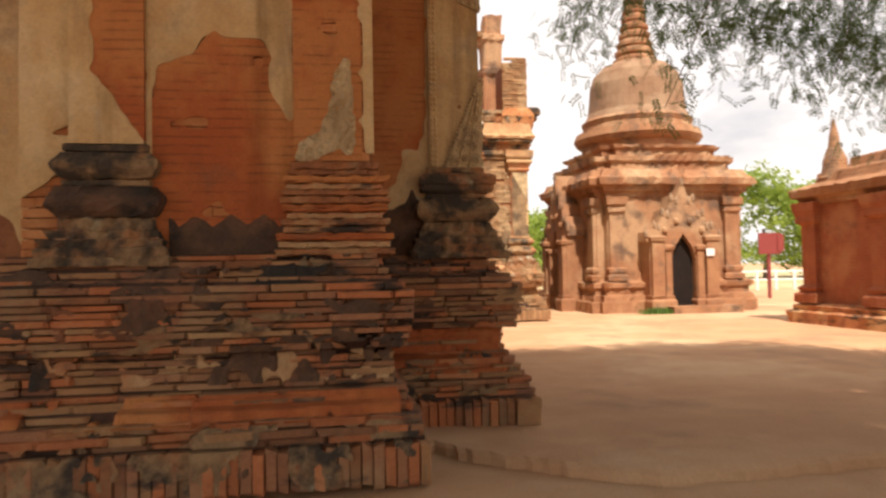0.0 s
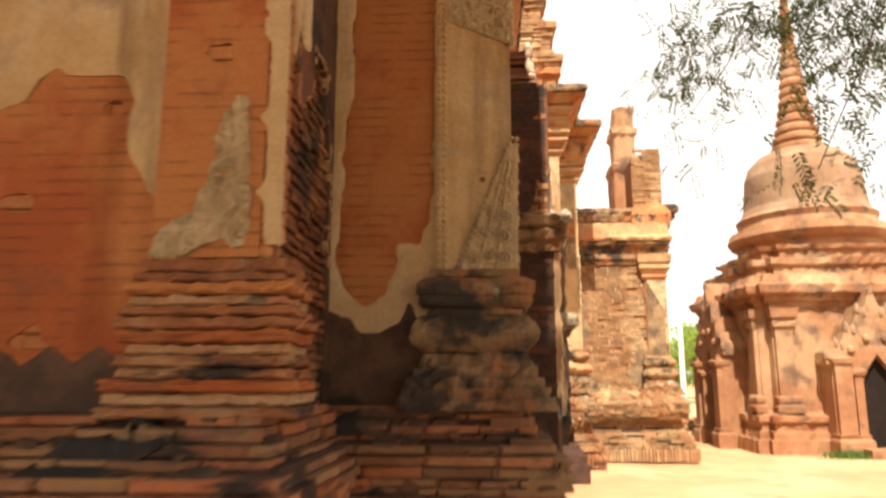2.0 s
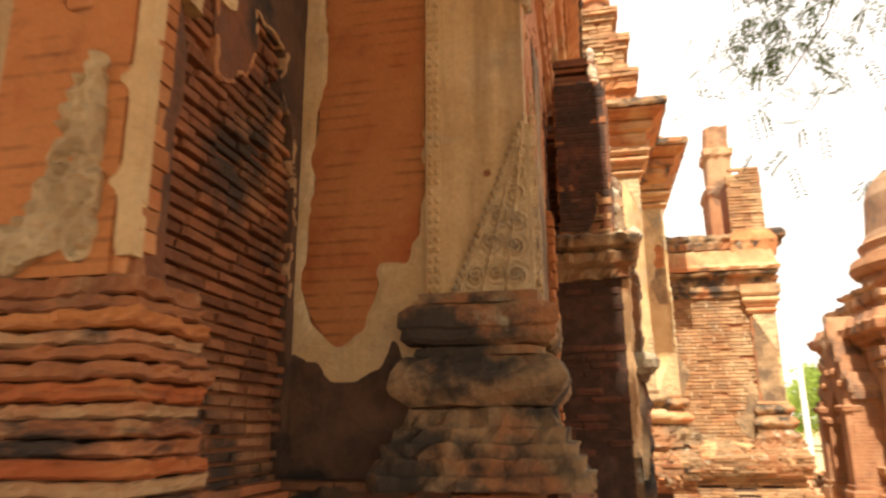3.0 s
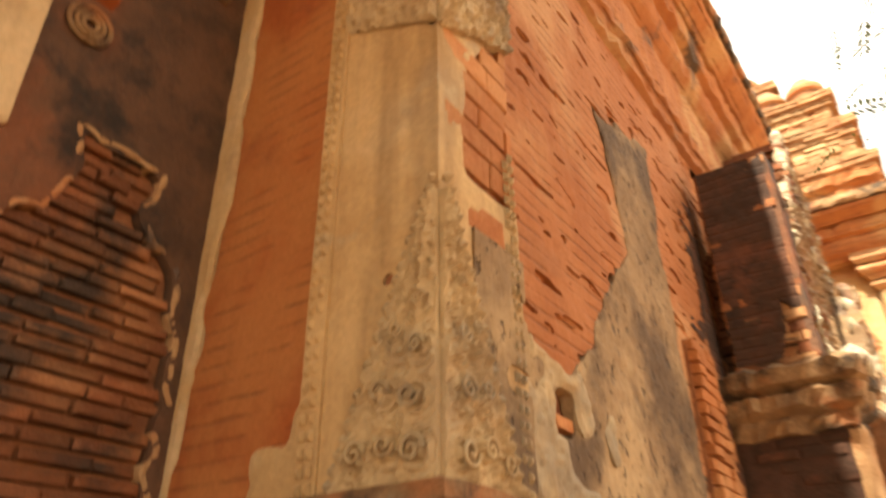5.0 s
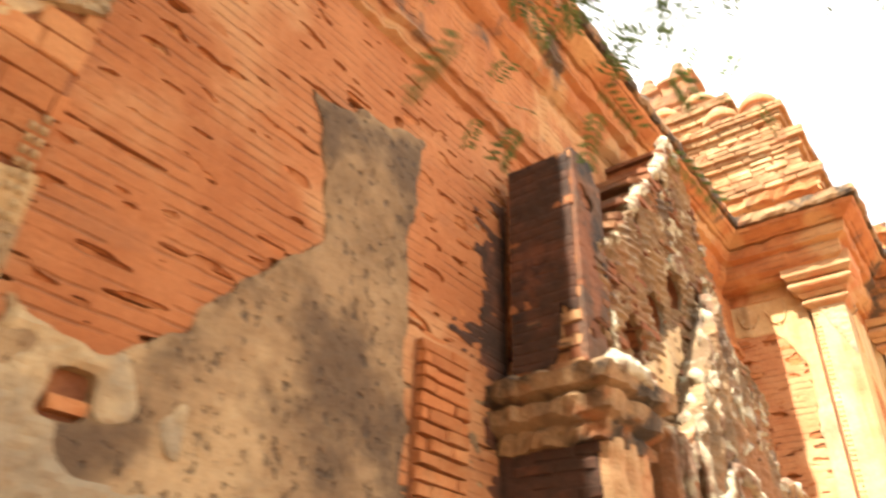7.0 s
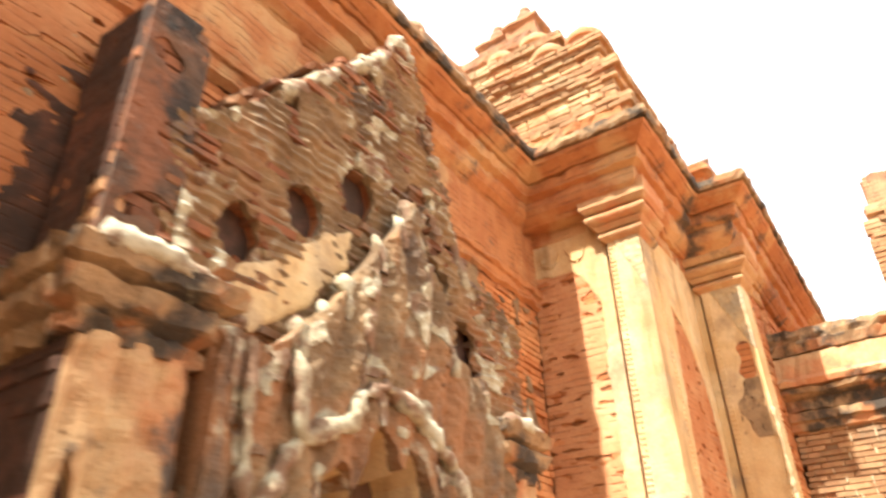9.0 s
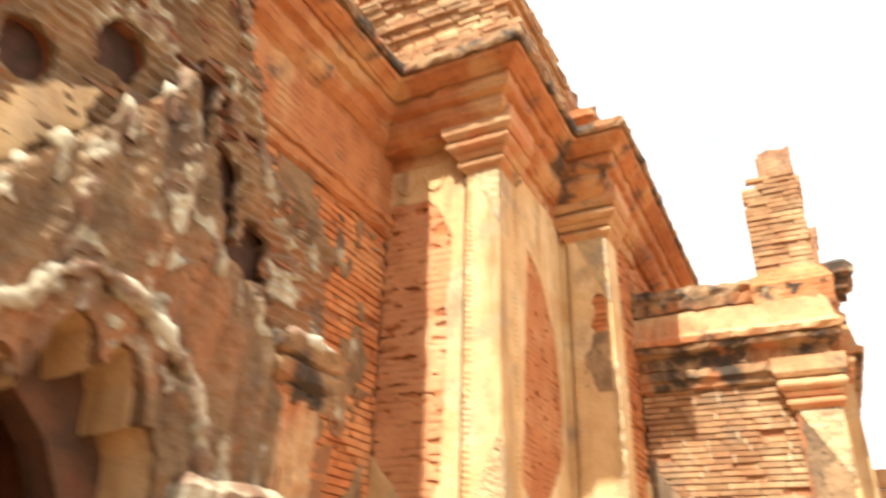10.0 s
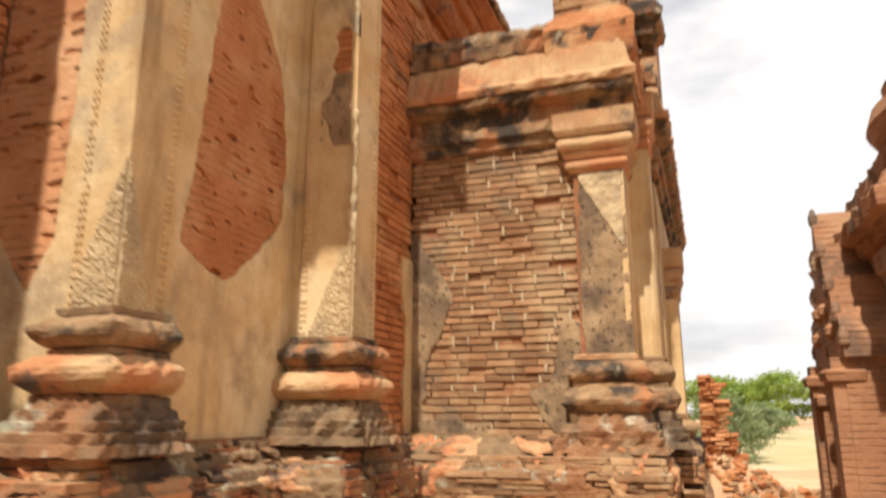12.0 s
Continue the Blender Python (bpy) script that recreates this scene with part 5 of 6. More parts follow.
def inner_vault():
    v, f = [], []
    ring = ARCH[1:-1]
    n = len(ring)
    for x in (1.34, 1.55, 1.8, 1.98):
        v += [(x, 10.64 + (y - 10.64) * (0.97 if x < 1.9 else 1.0), z - (0.02 if x < 1.9 else 0)) for y, z in ring]
    for i in range(3):
        for k in range(n - 1):
            f.append((i * n + k, i * n + k + 1, (i + 1) * n + k + 1, (i + 1) * n + k))
    mesh_ob("arch_soffit", v, f, M_PLASTER, portal, "ochre plastered cusped soffit")


inner_vault()
INNER = [(9.8, 0.0), (9.8, 3.1), (11.5, 3.1), (11.5, 0.0), (11.08, 0.0), (11.08, 1.7), (11.0, 2.1), (10.85, 2.36), (10.6, 2.58), (10.36, 2.36), (10.22, 2.1), (10.14, 1.7), (10.14, 0.0)]
# The dark stucco colour stands in for the shade inside the entrance.
extrude_x("inner_arch", INNER, 1.45, 1.66, M_SOOT_SHADE, portal, "pointed inner arch painted dark as inner shade")
# jamb pilasters and the upright block over the left one; fronts darkened to paint shade
for y0, y1, x1, k in ((9.02, 9.5, 1.92, 0), (12.02, 12.42, 1.9, 1)):
    jp = extrude_x("pilaster", [(y0, 0.0), (y0, 2.85), (y1, 2.85), (y1, 0.0)], 1.3, x1 - 0.03, M_MORTAR_DARK, portal, "eroded jamb pilaster")
    wf = Wall(1.3, y0, x1, y0)
    wsd = Wall(x1, y0, x1, y1)
    coat("stucco", wsd, 0.0, y1 - y0, 1.4, 2.85, bare([[(0.05, 1.3), (0.2, 1.3), (0.16, 2.2), (0.06, 2.5)]], 0.06, k), M_MOULD_LIT, jp, thick=0.012, cell=0.022, rough=0.03, relief=lambda u, z: 0.035 * abs(math.sin(u * 20 + 0.4 * math.sin(z * 4))) + 0.02 * nz((u, z, 2), 9))
    lay(wf, courses(0, x1 - 1.32, 1.4, 2.85, None, jit=0.015, gap=0.014, seed=51 + k), M_SOOT_SHADE_BRICK, jp, 70)
    pth = [(1.3, y0), (x1, y0), (x1, y1), (1.3, y1)]
    sweep("capital", pth, [(-0.2, 2.8), (0.03, 2.82), (0.05, 2.88), (0.03, 2.91), (0.1, 2.95), (0.12, 3.03), (0.06, 3.06), (0.13, 3.09), (0.15, 3.17), (0.05, 3.21), (-0.3, 3.23)], M_MOULD, jp, "brick capital with pale lichen on top", step=0.035, rough=0.04, scale=10.0, seed=k)
    lichen_line("lichen_edge", [(x1 + 0.1, y0 - 0.05, 3.18), (x1 + 0.12, y0 + 0.2, 3.2), (x1 + 0.1, y1 + 0.03, 3.17)], 0.05, jp, seed=9)
for y0, y1, k in ((11.36, 11.86, 2), (9.58, 9.98, 3)):
    imp = extrude_x("impost", [(y0 + 0.04, 0.9), (y0 + 0.04, 2.06), (y1 - 0.04, 2.06), (y1 - 0.04, 0.9)], 1.9, 2.06, M_SOOT_SHADE, portal, "dark fluted impost pier with pale slab")
    sweep("impost_slab", [(1.9, y0), (2.08, y0), (2.08, y1), (1.9, y1)], [(-0.1, 2.0), (0.0, 2.01), (0.02, 2.06), (0.06, 2.09), (0.1, 2.13), (0.11, 2.2), (0.06, 2.25), (-0.1, 2.28)], M_LICHEN, imp, step=0.03, rough=0.03, scale=10.0, seed=k)
    for q in range(4):
        yy = y0 + 0.09 + q * (y1 - y0 - 0.18) / 3
        lichen_line("flute", [(2.06, yy, 1.0), (2.065, yy, 1.5), (2.06, yy, 2.0)], 0.035, imp, "", M_SOOT_SHADE, q)
bw0, bw1 = Wall(1.4, 9.02, 1.86, 9.02), Wall(1.86, 9.02, 1.86, 9.36)
block = extrude_x("upright_block", [(9.05, 3.15), (9.05, 4.5), (9.1, 4.62), (9.2, 4.66), (9.3, 4.62), (9.36, 4.5), (9.36, 3.15)], 1.42, 1.83, M_MORTAR_DARK, portal, "upright dark brick block over the jamb")
lay(bw0, courses(0, 0.46, 3.2, 4.66, None, jit=0.012, gap=0.008, seed=55), M_BRICK_DARK, block, 100)
lay(bw1, courses(0, 0.34, 3.2, 4.66, None, jit=0.012, gap=0.008, seed=56), M_BRICK_GABLE, block, 60)
# dark skin: soot, with the eave's shade put into its colour
coat("dark_skin", bw0, 0.02, 0.44, 3.25, 4.62, bare([[(0.3, 3.2), (0.46, 3.2), (0.46, 3.5), (0.35, 3.6)]], 0.08, 6), M_SOOT_SHADE_BRICK, block, thick=0.012, cell=0.025, rough=0.012)
coat("block_crust", bw1, 0.0, 0.34, 3.25, 4.64, lambda u, z: nz((u, z, 4), 5) > 0.25, M_SOOT_SHADE, block, thick=0.014, cell=0.024, rough=0.014, seed=8)
lichen_line("block_top", [(1.42, 9.2, 4.64), (1.6, 9.2, 4.68), (1.84, 9.2, 4.64)], 0.07, block, seed=8, mat=M_MOULD)

for u, z, r in ((1.84, 1.31, 0.05),):
    lichen_line("worn_boss", [W1.at(u - r * 2.2, 0.19, z - 0.02), W1.at(u - r, 0.23, z + 0.015), W1.at(u, 0.235, z + 0.02), W1.at(u + r, 0.22, z + 0.01), W1.at(u + r * 2, 0.18, z - 0.02)], r, h1, "worn dark stucco boss", M_MOULD, u)
# ---- sunlit walls ----
tornA = bare([[(-0.1, 5.35), (0.45, 5.3), (0.6, 5.15), (0.72, 4.8), (0.70, 4.13), (0.69, 3.3), (0.66, 2.6), (0.5, 2.27), (0.3, 2.5), (0.0, 2.9), (-0.1, 3.0)]], 0.025, 31)
lay(WA, courses(0, 0.85, 2.1, 5.4, lambda u, z: tornA(u, z) or tornA(u - 0.06, z), jit=0.006, gap=0.009, seed=61), M_BRICK, hA, 300, key=lambda s: -s[0])
# Lighter copy of M_FACE; the wall's sunlight is put into its tone.
M_FACE_SUNLIT = material("brick face lightened for sun", (0.56, 0.29, 0.14), (0.48, 0.22, 0.10), (0.60, 0.36, 0.19), 2.4, bump=0.6, courses=0.068, fine=44)
coat("worn_face", WA, 0.0, 0.82, 2.25, 5.35, lambda u, z: not tornA(u, z) or nz((u * 1.6, z * 7.5, 2), 2.6) + 0.5 * nz((u * 3, z * 15, 6), 3) > 0.3, M_FACE_SUNLIT, hA, thick=0.004, out=0.006, cell=0.02, rough=0.008, seed=52, label="weathered orange brick face lightened for sun")
coat("plaster", WA, 0, 0.85, 1.4, 5.86, tornA, M_PLASTER, hA, thick=0.022, cell=0.022, seed=31, label="cracked ochre plaster")
for uu in (0.22, 0.52):
    lichen_line("loop_ornament", [WA.at(uu + 0.12 * math.cos(a), 0.03, 5.62 + 0.2 * math.sin(a)) for a in np.linspace(math.pi, 2 * math.pi, 10)], 0.012, hA, mat=M_PLASTER)
plinth_bricks(WA, hA, M_BRICK_DARK, 1.0, 0.58, 0, 1, 0.75, seed=18, picked=120)


def corner_pilaster(x0, x1, y0, y1, parent, cap_z, seed, label, speck, torn=()):
    """A plastered pilaster on an outer corner, carved leaves at foot and neck, beaded edges."""
    wf, wsd = Wall(x0, y0, x1, y0), Wall(x1, y0, x1, y1)
    ob = mesh_ob("pilaster", *box_data((x0 + 0.02, y0 + 0.02, 1.4), (x1 - 0.02, y1 - 0.01, cap_z + 0.3)), M_MORTAR, parent, label)
    tf = bare(dents([(wf.len * 0.8, 3.6)], 0.035) + list(torn), 0.03, seed)
    lay(wf, courses(0.02, wf.len - 0.02, 3.4, cap_z, lambda u, z: tf(u, z) or tf(u + 0.06, z), out=-0.012, D=0.04, seed=seed), M_BRICK, ob, 40)
    coat("shaft_front", wf, 0, wf.len, 2.15, cap_z + 0.1, tf, M_PLASTER, ob, thick=0.02, out=-0.02, cell=0.03, seed=seed)
    coat("shaft_side", wsd, 0, wsd.len, 2.15, cap_z + 0.1, None, M_PLASTER, ob, thick=0.02, out=-0.02, cell=0.03, seed=seed + 1)
    c = 0.88
    coat("carved_leaf", wf, 0.05, wf.len, 2.16, 2.16 + c, lambda u, z: u < wf.len - (2.16 + c - z) * 0.42, speck, ob, thick=0.014, cell=0.011, rough=0.004, relief=carve(seed, 0.02, 0.035))
    coat("carved_leaf", wsd, 0.0, wsd.len - 0.04, 2.16, 2.16 + c, lambda u, z: u > (2.16 + c - z) * 0.3, speck, ob, thick=0.014, cell=0.011, rough=0.004, relief=carve(seed + 2, 0.02, 0.035))
    d = 0.8
    coat("carved_pendant", wf, 0.03, wf.len, cap_z - d, cap_z, lambda u, z: u < wf.len * 0.2 + (cap_z - z) * 0.42, M_CARVED if speck != M_PLASTER else M_PLASTER, ob, thick=0.008, cell=0.02, rough=0.003, relief=carve(seed + 4, 0.008))
    beads(wsd, wsd.len - 0.09, 2.2, cap_z - 0.05, ob, M_PLASTER, 0.0, 0.05)
    beads(wf, 0.02, 2.2, cap_z - 0.05, ob, M_PLASTER, 0.0, 0.05)
    pth = [(x0, y0 + 0.1), (x0, y0), (x1, y0), (x1, y1)]
    base_mouldings(pth, ob, 2.17, (M_MOULD, M_MOULD, M_MOULD_LIT), seed=seed)
    capital(pth, ob, cap_z, M_MOULD_LIT)
    return ob


corner_pilaster(2.2, 2.54, 14.0, 14.42, hA, 5.48, 71, "ochre corner pilaster with stepped base and cap", M_ORNAMENT)
diamond = bare([[(0.45, 2.64), (0.53, 3.17), (0.63, 4.3), (0.73, 4.98), (0.95, 4.86), (1.18, 4.70), (1.48, 4.30), (1.6, 3.6), (1.57, 3.05), (1.2, 2.68), (0.93, 2.48), (0.65, 2.55)]], 0.02, 33)
lay(WAS, courses(0.4, 1.7, 2.3, 5.2, lambda u, z: diamond(u, z) or diamond(u + 0.05, z) or diamond(u - 0.05, z), jit=0.006, gap=0.008, seed=62), M_BRICK, hAS, 300)
coat("render_skin", WAS, 0.42, 1.66, 2.35, 5.05, lambda u, z: not diamond(u, z) or nz((u, z * 3, 2), 6) > 0.33, M_FACE, hAS, thick=0.01, out=0.006, cell=0.02, rough=0.012, seed=36, label="worn red brick face")
coat("plaster", WAS, 0.3, 1.78, 1.4, 5.86, diamond, M_PLASTER, hAS, thick=0.025, cell=0.022, seed=32, label="ochre plaster round a pointed brick patch")
plinth_bricks(WAS, hAS, M_BRICK_DARK, 0.58, 1.0, 0, 0, 0.75, seed=19, picked=120)
corner_pilaster(2.62, 3.07, 15.78, 16.2, hB, 5.48, 81, "ochre corner pilaster with beaded edge", M_ORNAMENT, [[(0.22, 4.38), (0.36, 4.34), (0.38, 4.76), (0.25, 4.8)]])
coat("grey_stain", Wall(2.62, 15.78, 3.07, 15.78), 0.12, 0.4, 3.72, 4.36, bare([[(0.12, 4.4), (0.12, 4.1), (0.26, 4.4)], [(0.12, 3.6), (0.26, 3.72), (0.14, 4.0)]], 0.05, 2), M_PLASTER_GREY, hB, thick=0.006, cell=0.02, rough=0.006, label="grey weathered patch")
lichen_line("broken_edge", [(3.07, 15.78, z) for z in (2.9, 3.3, 3.7, 4.0)], 0.028, hB, "pale broken arris", M_CARVED, 4)
coat("plaster", WB, 0, 0.1, 1.4, 5.86, None, M_PLASTER, hB, thick=0.02)
plinth_bricks(WB, hB, M_BRICK_DARK, 1.0, 0.58, 0, 1, 0.0, seed=20, picked=120)
lay(WBS, courses(0.3, 1.25, 1.4, 5.9, None, jit=0.008, gap=0.01, seed=63), M_BRICK, hBS, 250)
lay(Wall(3.02, 17.09, 3.02, 22), courses(0, 4.9, 4.9, 5.9, None, jit=0.008, gap=0.01, seed=66), M_BRICK, hBS, 0)
coat("plaster", WBS, 1.0, 1.25, 1.4, 3.0, bare([[(0.85, 1.3), (1.05, 1.3), (1.1, 2.4), (0.85, 3.1)]], 0.05), M_PLASTER, hBS, thick=0.02, seed=34)
plinth_bricks(WBS, hBS, M_BRICK_DARK, 0.58, 1.0, 0, 0, 0.75, seed=22, picked=60)

# ---- porch ----
remP = bare([[(0.0, 3.3), (0.07, 3.24), (0.27, 2.9), (0.43, 2.6), (0.2, 2.1), (0.1, 1.33), (0.0, 1.33)], [(1.1, 1.75), (1.3, 1.85), (1.42, 2.4), (1.6, 2.35), (1.6, 1.4), (1.35, 1.4)], [(0.0, 1.4), (0.75, 1.4), (0.7, 1.52), (0.0, 1.55)]], 0.04, 35)
lay(WP, courses(0, 1.98, 1.4, 4.1, None, h=0.066, L=0.26, jit=0.010, gap=0.013, seed=64, miss=0.012), M_BRICK_PALE, hP, 300, key=lambda s: abs(s[0] - 0.85) + abs(s[2] - 2.7))
coat("plaster", WP, 0, 1.9, 1.4, 3.9, lambda u, z: not remP(u, z), M_PLASTER_GREY, hP, thick=0.02, cell=0.022, seed=35, label="last grey-brown plaster on the porch wall")
plinth_bricks(WP, hP, M_BRICK_PALE, 1.0, 0.58, 0, 1, 0.0, seed=23, picked=260)
plinth_bricks(WPS, hQ, M_BRICK_PALE, 0.58, 1.0, 1, 0, 0.0, seed=24, picked=80)
plinth_bricks(WQ, hQ, M_BRICK_PALE, 1.0, 0.58, 0, 1, 0.0, seed=25, picked=40)


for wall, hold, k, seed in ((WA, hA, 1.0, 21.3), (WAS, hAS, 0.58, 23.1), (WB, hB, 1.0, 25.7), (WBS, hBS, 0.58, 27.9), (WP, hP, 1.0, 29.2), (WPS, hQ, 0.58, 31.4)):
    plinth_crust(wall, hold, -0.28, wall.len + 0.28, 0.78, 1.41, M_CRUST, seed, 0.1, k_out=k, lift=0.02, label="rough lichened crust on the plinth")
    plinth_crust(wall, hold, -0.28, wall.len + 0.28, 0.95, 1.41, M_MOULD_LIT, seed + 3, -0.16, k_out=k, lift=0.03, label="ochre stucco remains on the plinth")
M_LIME = material("pale lime mortar", (0.55, 0.44, 0.29), (0.45, 0.34, 0.21), None, 12.0, bump=0.6)
joint = random.Random(77)
plugs = [(u + L / 2, out + 0.009, z + joint.uniform(-0.02, 0.02), joint.uniform(0.012, 0.024), D, joint.uniform(0.05, 0.10)) for u, out, z, L, D, Hh in courses(0, 1.98, 1.4, 4.1, None, h=0.066, L=0.26, jit=0.010, gap=0.013, seed=64, miss=0.012) if joint.random() < 0.28 and 0.1 < u < 1.6]
lay(WP, plugs, M_LIME, hP, 0)


def porch_cornice():
    sweep("lower_roll", PORCH, [(0.0, 4.0), (0.05, 4.02), (0.06, 4.1), (0.1, 4.12), (0.1, 4.22), (0.0, 4.24)], M_MOULD, hP, step=0.06, rough=0.02)
    sweep("dentil_band", PORCH, [(0.0, 4.24), (0.04, 4.25), (0.04, 4.38), (0.16, 4.43), (0.18, 4.48), (0.0, 4.5)], M_MOULD, hP, step=0.06, rough=0.03)
    sweep("plaster_band", PORCH, [(0.0, 4.5), (0.2, 4.51), (0.22, 4.57), (0.16, 4.63), (0.12, 4.9), (0.0, 4.94)], M_MOULD_LIT, hP, step=0.06, rough=0.03)
    sweep("top_courses", PORCH, [(0.0, 4.93), (0.1, 4.94), (0.12, 5.06), (0.03, 5.1), (0.06, 5.17), (0.02, 5.26), (-0.3, 5.28)], M_MOULD, hP, step=0.07, rough=0.06)


porch_cornice()
pc = mesh_ob("pilaster", *box_data((4.6, 17.05, 1.4), (5.02, 17.44, 4.0)), M_MORTAR, hP, "weathered porch pilaster with stepped base")
cf, cs = Wall(4.58, 17.03, 5.04, 17.03), Wall(5.04, 17.03, 5.04, 17.44)
coat("shaft_front", cf, 0, 0.46, 2.06, 3.75, bare([[(0.0, 2.1), (0.06, 2.1), (0.05, 3.3), (0.1, 3.7), (0.0, 3.7)]], 0.03), M_PLASTER_GREY, pc, thick=0.02, out=-0.02, cell=0.022, rough=0.008)
coat("shaft_side", cs, 0, 0.41, 2.06, 4.0, None, M_PLASTER, pc, thick=0.02, out=-0.02)
coat("carved_pendant", cf, 0.0, 0.43, 3.0, 3.66, lambda u, z: u < 0.05 + (3.66 - z) * 0.55, M_CARVED, pc, thick=0.01, cell=0.02, relief=carve(5, 0.01))
C_PATH = [(4.58, 17.11), (4.58, 17.03), (5.04, 17.03), (5.04, 17.44)]
base_mouldings(C_PATH, pc, 2.08, (M_MOULD_LIT, M_MOULD, M_MOULD), k=0.8, seed=91)
capital(C_PATH, pc, 3.7, M_MOULD_LIT, 0.65)
for x0, y0, x1, y1, top, k in ((5.0, 17.69, 5.22, 18.09, 4.4, 2), (5.2, 18.79, 5.36, 19.29, 3.1, 3)):
    ob = mesh_ob("pilaster", *box_data((x0, y0, 0.8), (x1, y1, top)), M_PLASTER, hQ, "ochre end pilaster of the porch")
    pth = [(x0, y1), (x0, y0), (x1, y0), (x1, y1)]
    base_mouldings(pth, ob, 2.1 if k == 2 else 1.6, (M_MOULD, M_MOULD, M_MOULD), 0.7, seed=k)
    capital(pth, ob, top - 0.3, M_MOULD_LIT, 0.4)
coat("plaster", WPS, 0, 1.1, 1.4, 3.9, bare([[(0.5, 2.0), (0.8, 2.2), (0.7, 2.6)]], 0.1), M_PLASTER, hQ, thick=0.02, cell=0.04)
coat("plaster", WQ, 0, 0.2, 1.4, 3.9, None, M_PLASTER, hQ, thick=0.02, cell=0.04)
coat("plaster", WQS, 0, 3.0, 1.0, 3.9, None, M_PLASTER, hQ, thick=0.02, cell=0.08)


def porch_tower():
    ob = holder("porch_tower", "ruined brick corner tower on the porch roof", "tower", at=(0, 0, 0))
    w, side = Wall(4.46, 17.14, 5.1, 17.14), Wall(5.1, 17.14, 5.1, 17.98)
    body = mesh_ob("body", *box_data((4.49, 17.17, 5.1), (5.07, 17.98, 6.4)), M_MORTAR, ob)
    lay(w, courses(0, 0.64, 5.26, 6.66, lambda u, z: z < 6.46 or u > 0.2, jit=0.02, gap=0.012, seed=71, miss=0.05), M_BRICK_PALE, body, 120)
    lay(side, courses(0, 0.84, 5.26, 6.5, None, jit=0.02, gap=0.012, seed=72, miss=0.05), M_BRICK_PALE, body, 80)
    p = [(4.5, 17.98), (4.5, 17.08), (5.1, 17.08), (5.1, 17.98)]
    sweep("footing", p, [(-0.2, 4.62), (0.0, 4.65), (0.05, 4.72), (0.1, 4.8), (0.11, 5.1), (0.06, 5.22), (0.0, 5.32), (-0.2, 5.34)], M_CORNICE, ob, step=0.06, rough=0.04)
    sweep("side_cap", [(5.0, 17.18), (5.36, 17.18), (5.36, 17.68), (5.0, 17.68)], [(-0.12, 5.02), (0.0, 5.03), (0.0, 5.12), (0.08, 5.18), (0.1, 5.3), (0.02, 5.36), (-0.12, 5.4)], M_MOULD, ob, closed=True, step=0.06, rough=0.03)
    sweep("rear_stump", [(4.68, 20.0), (5.24, 20.0), (5.24, 20.7), (4.68, 20.7)], [(-0.2, 4.9), (0.06, 4.9), (0.06, 6.9), (0.1, 7.0), (0.1, 7.15), (0.0, 7.2), (0.0, 7.9), (0.05, 8.0), (0.05, 8.15), (-0.02, 8.2), (-0.04, 8.75), (-0.2, 8.8)], M_STUPA, ob, closed=True, step=0.1, rough=0.06)


porch_tower()

# ---- brick stupa across the yard ----
SX, SY, SW = 9.75, 20.8, 2.2


def ring_path(cx, cy, w, notch):
    """A square plan with stepped corners."""
    a, b = w, w - notch
    return [(cx - b, cy - a), (cx + b, cy - a), (cx + b, cy - b), (cx + a, cy - b), (cx + a, cy + b), (cx + b, cy + b), (cx + b, cy + a), (cx - b, cy + a), (cx - b, cy + b), (cx - a, cy + b), (cx - a, cy - b), (cx - b, cy - b)]


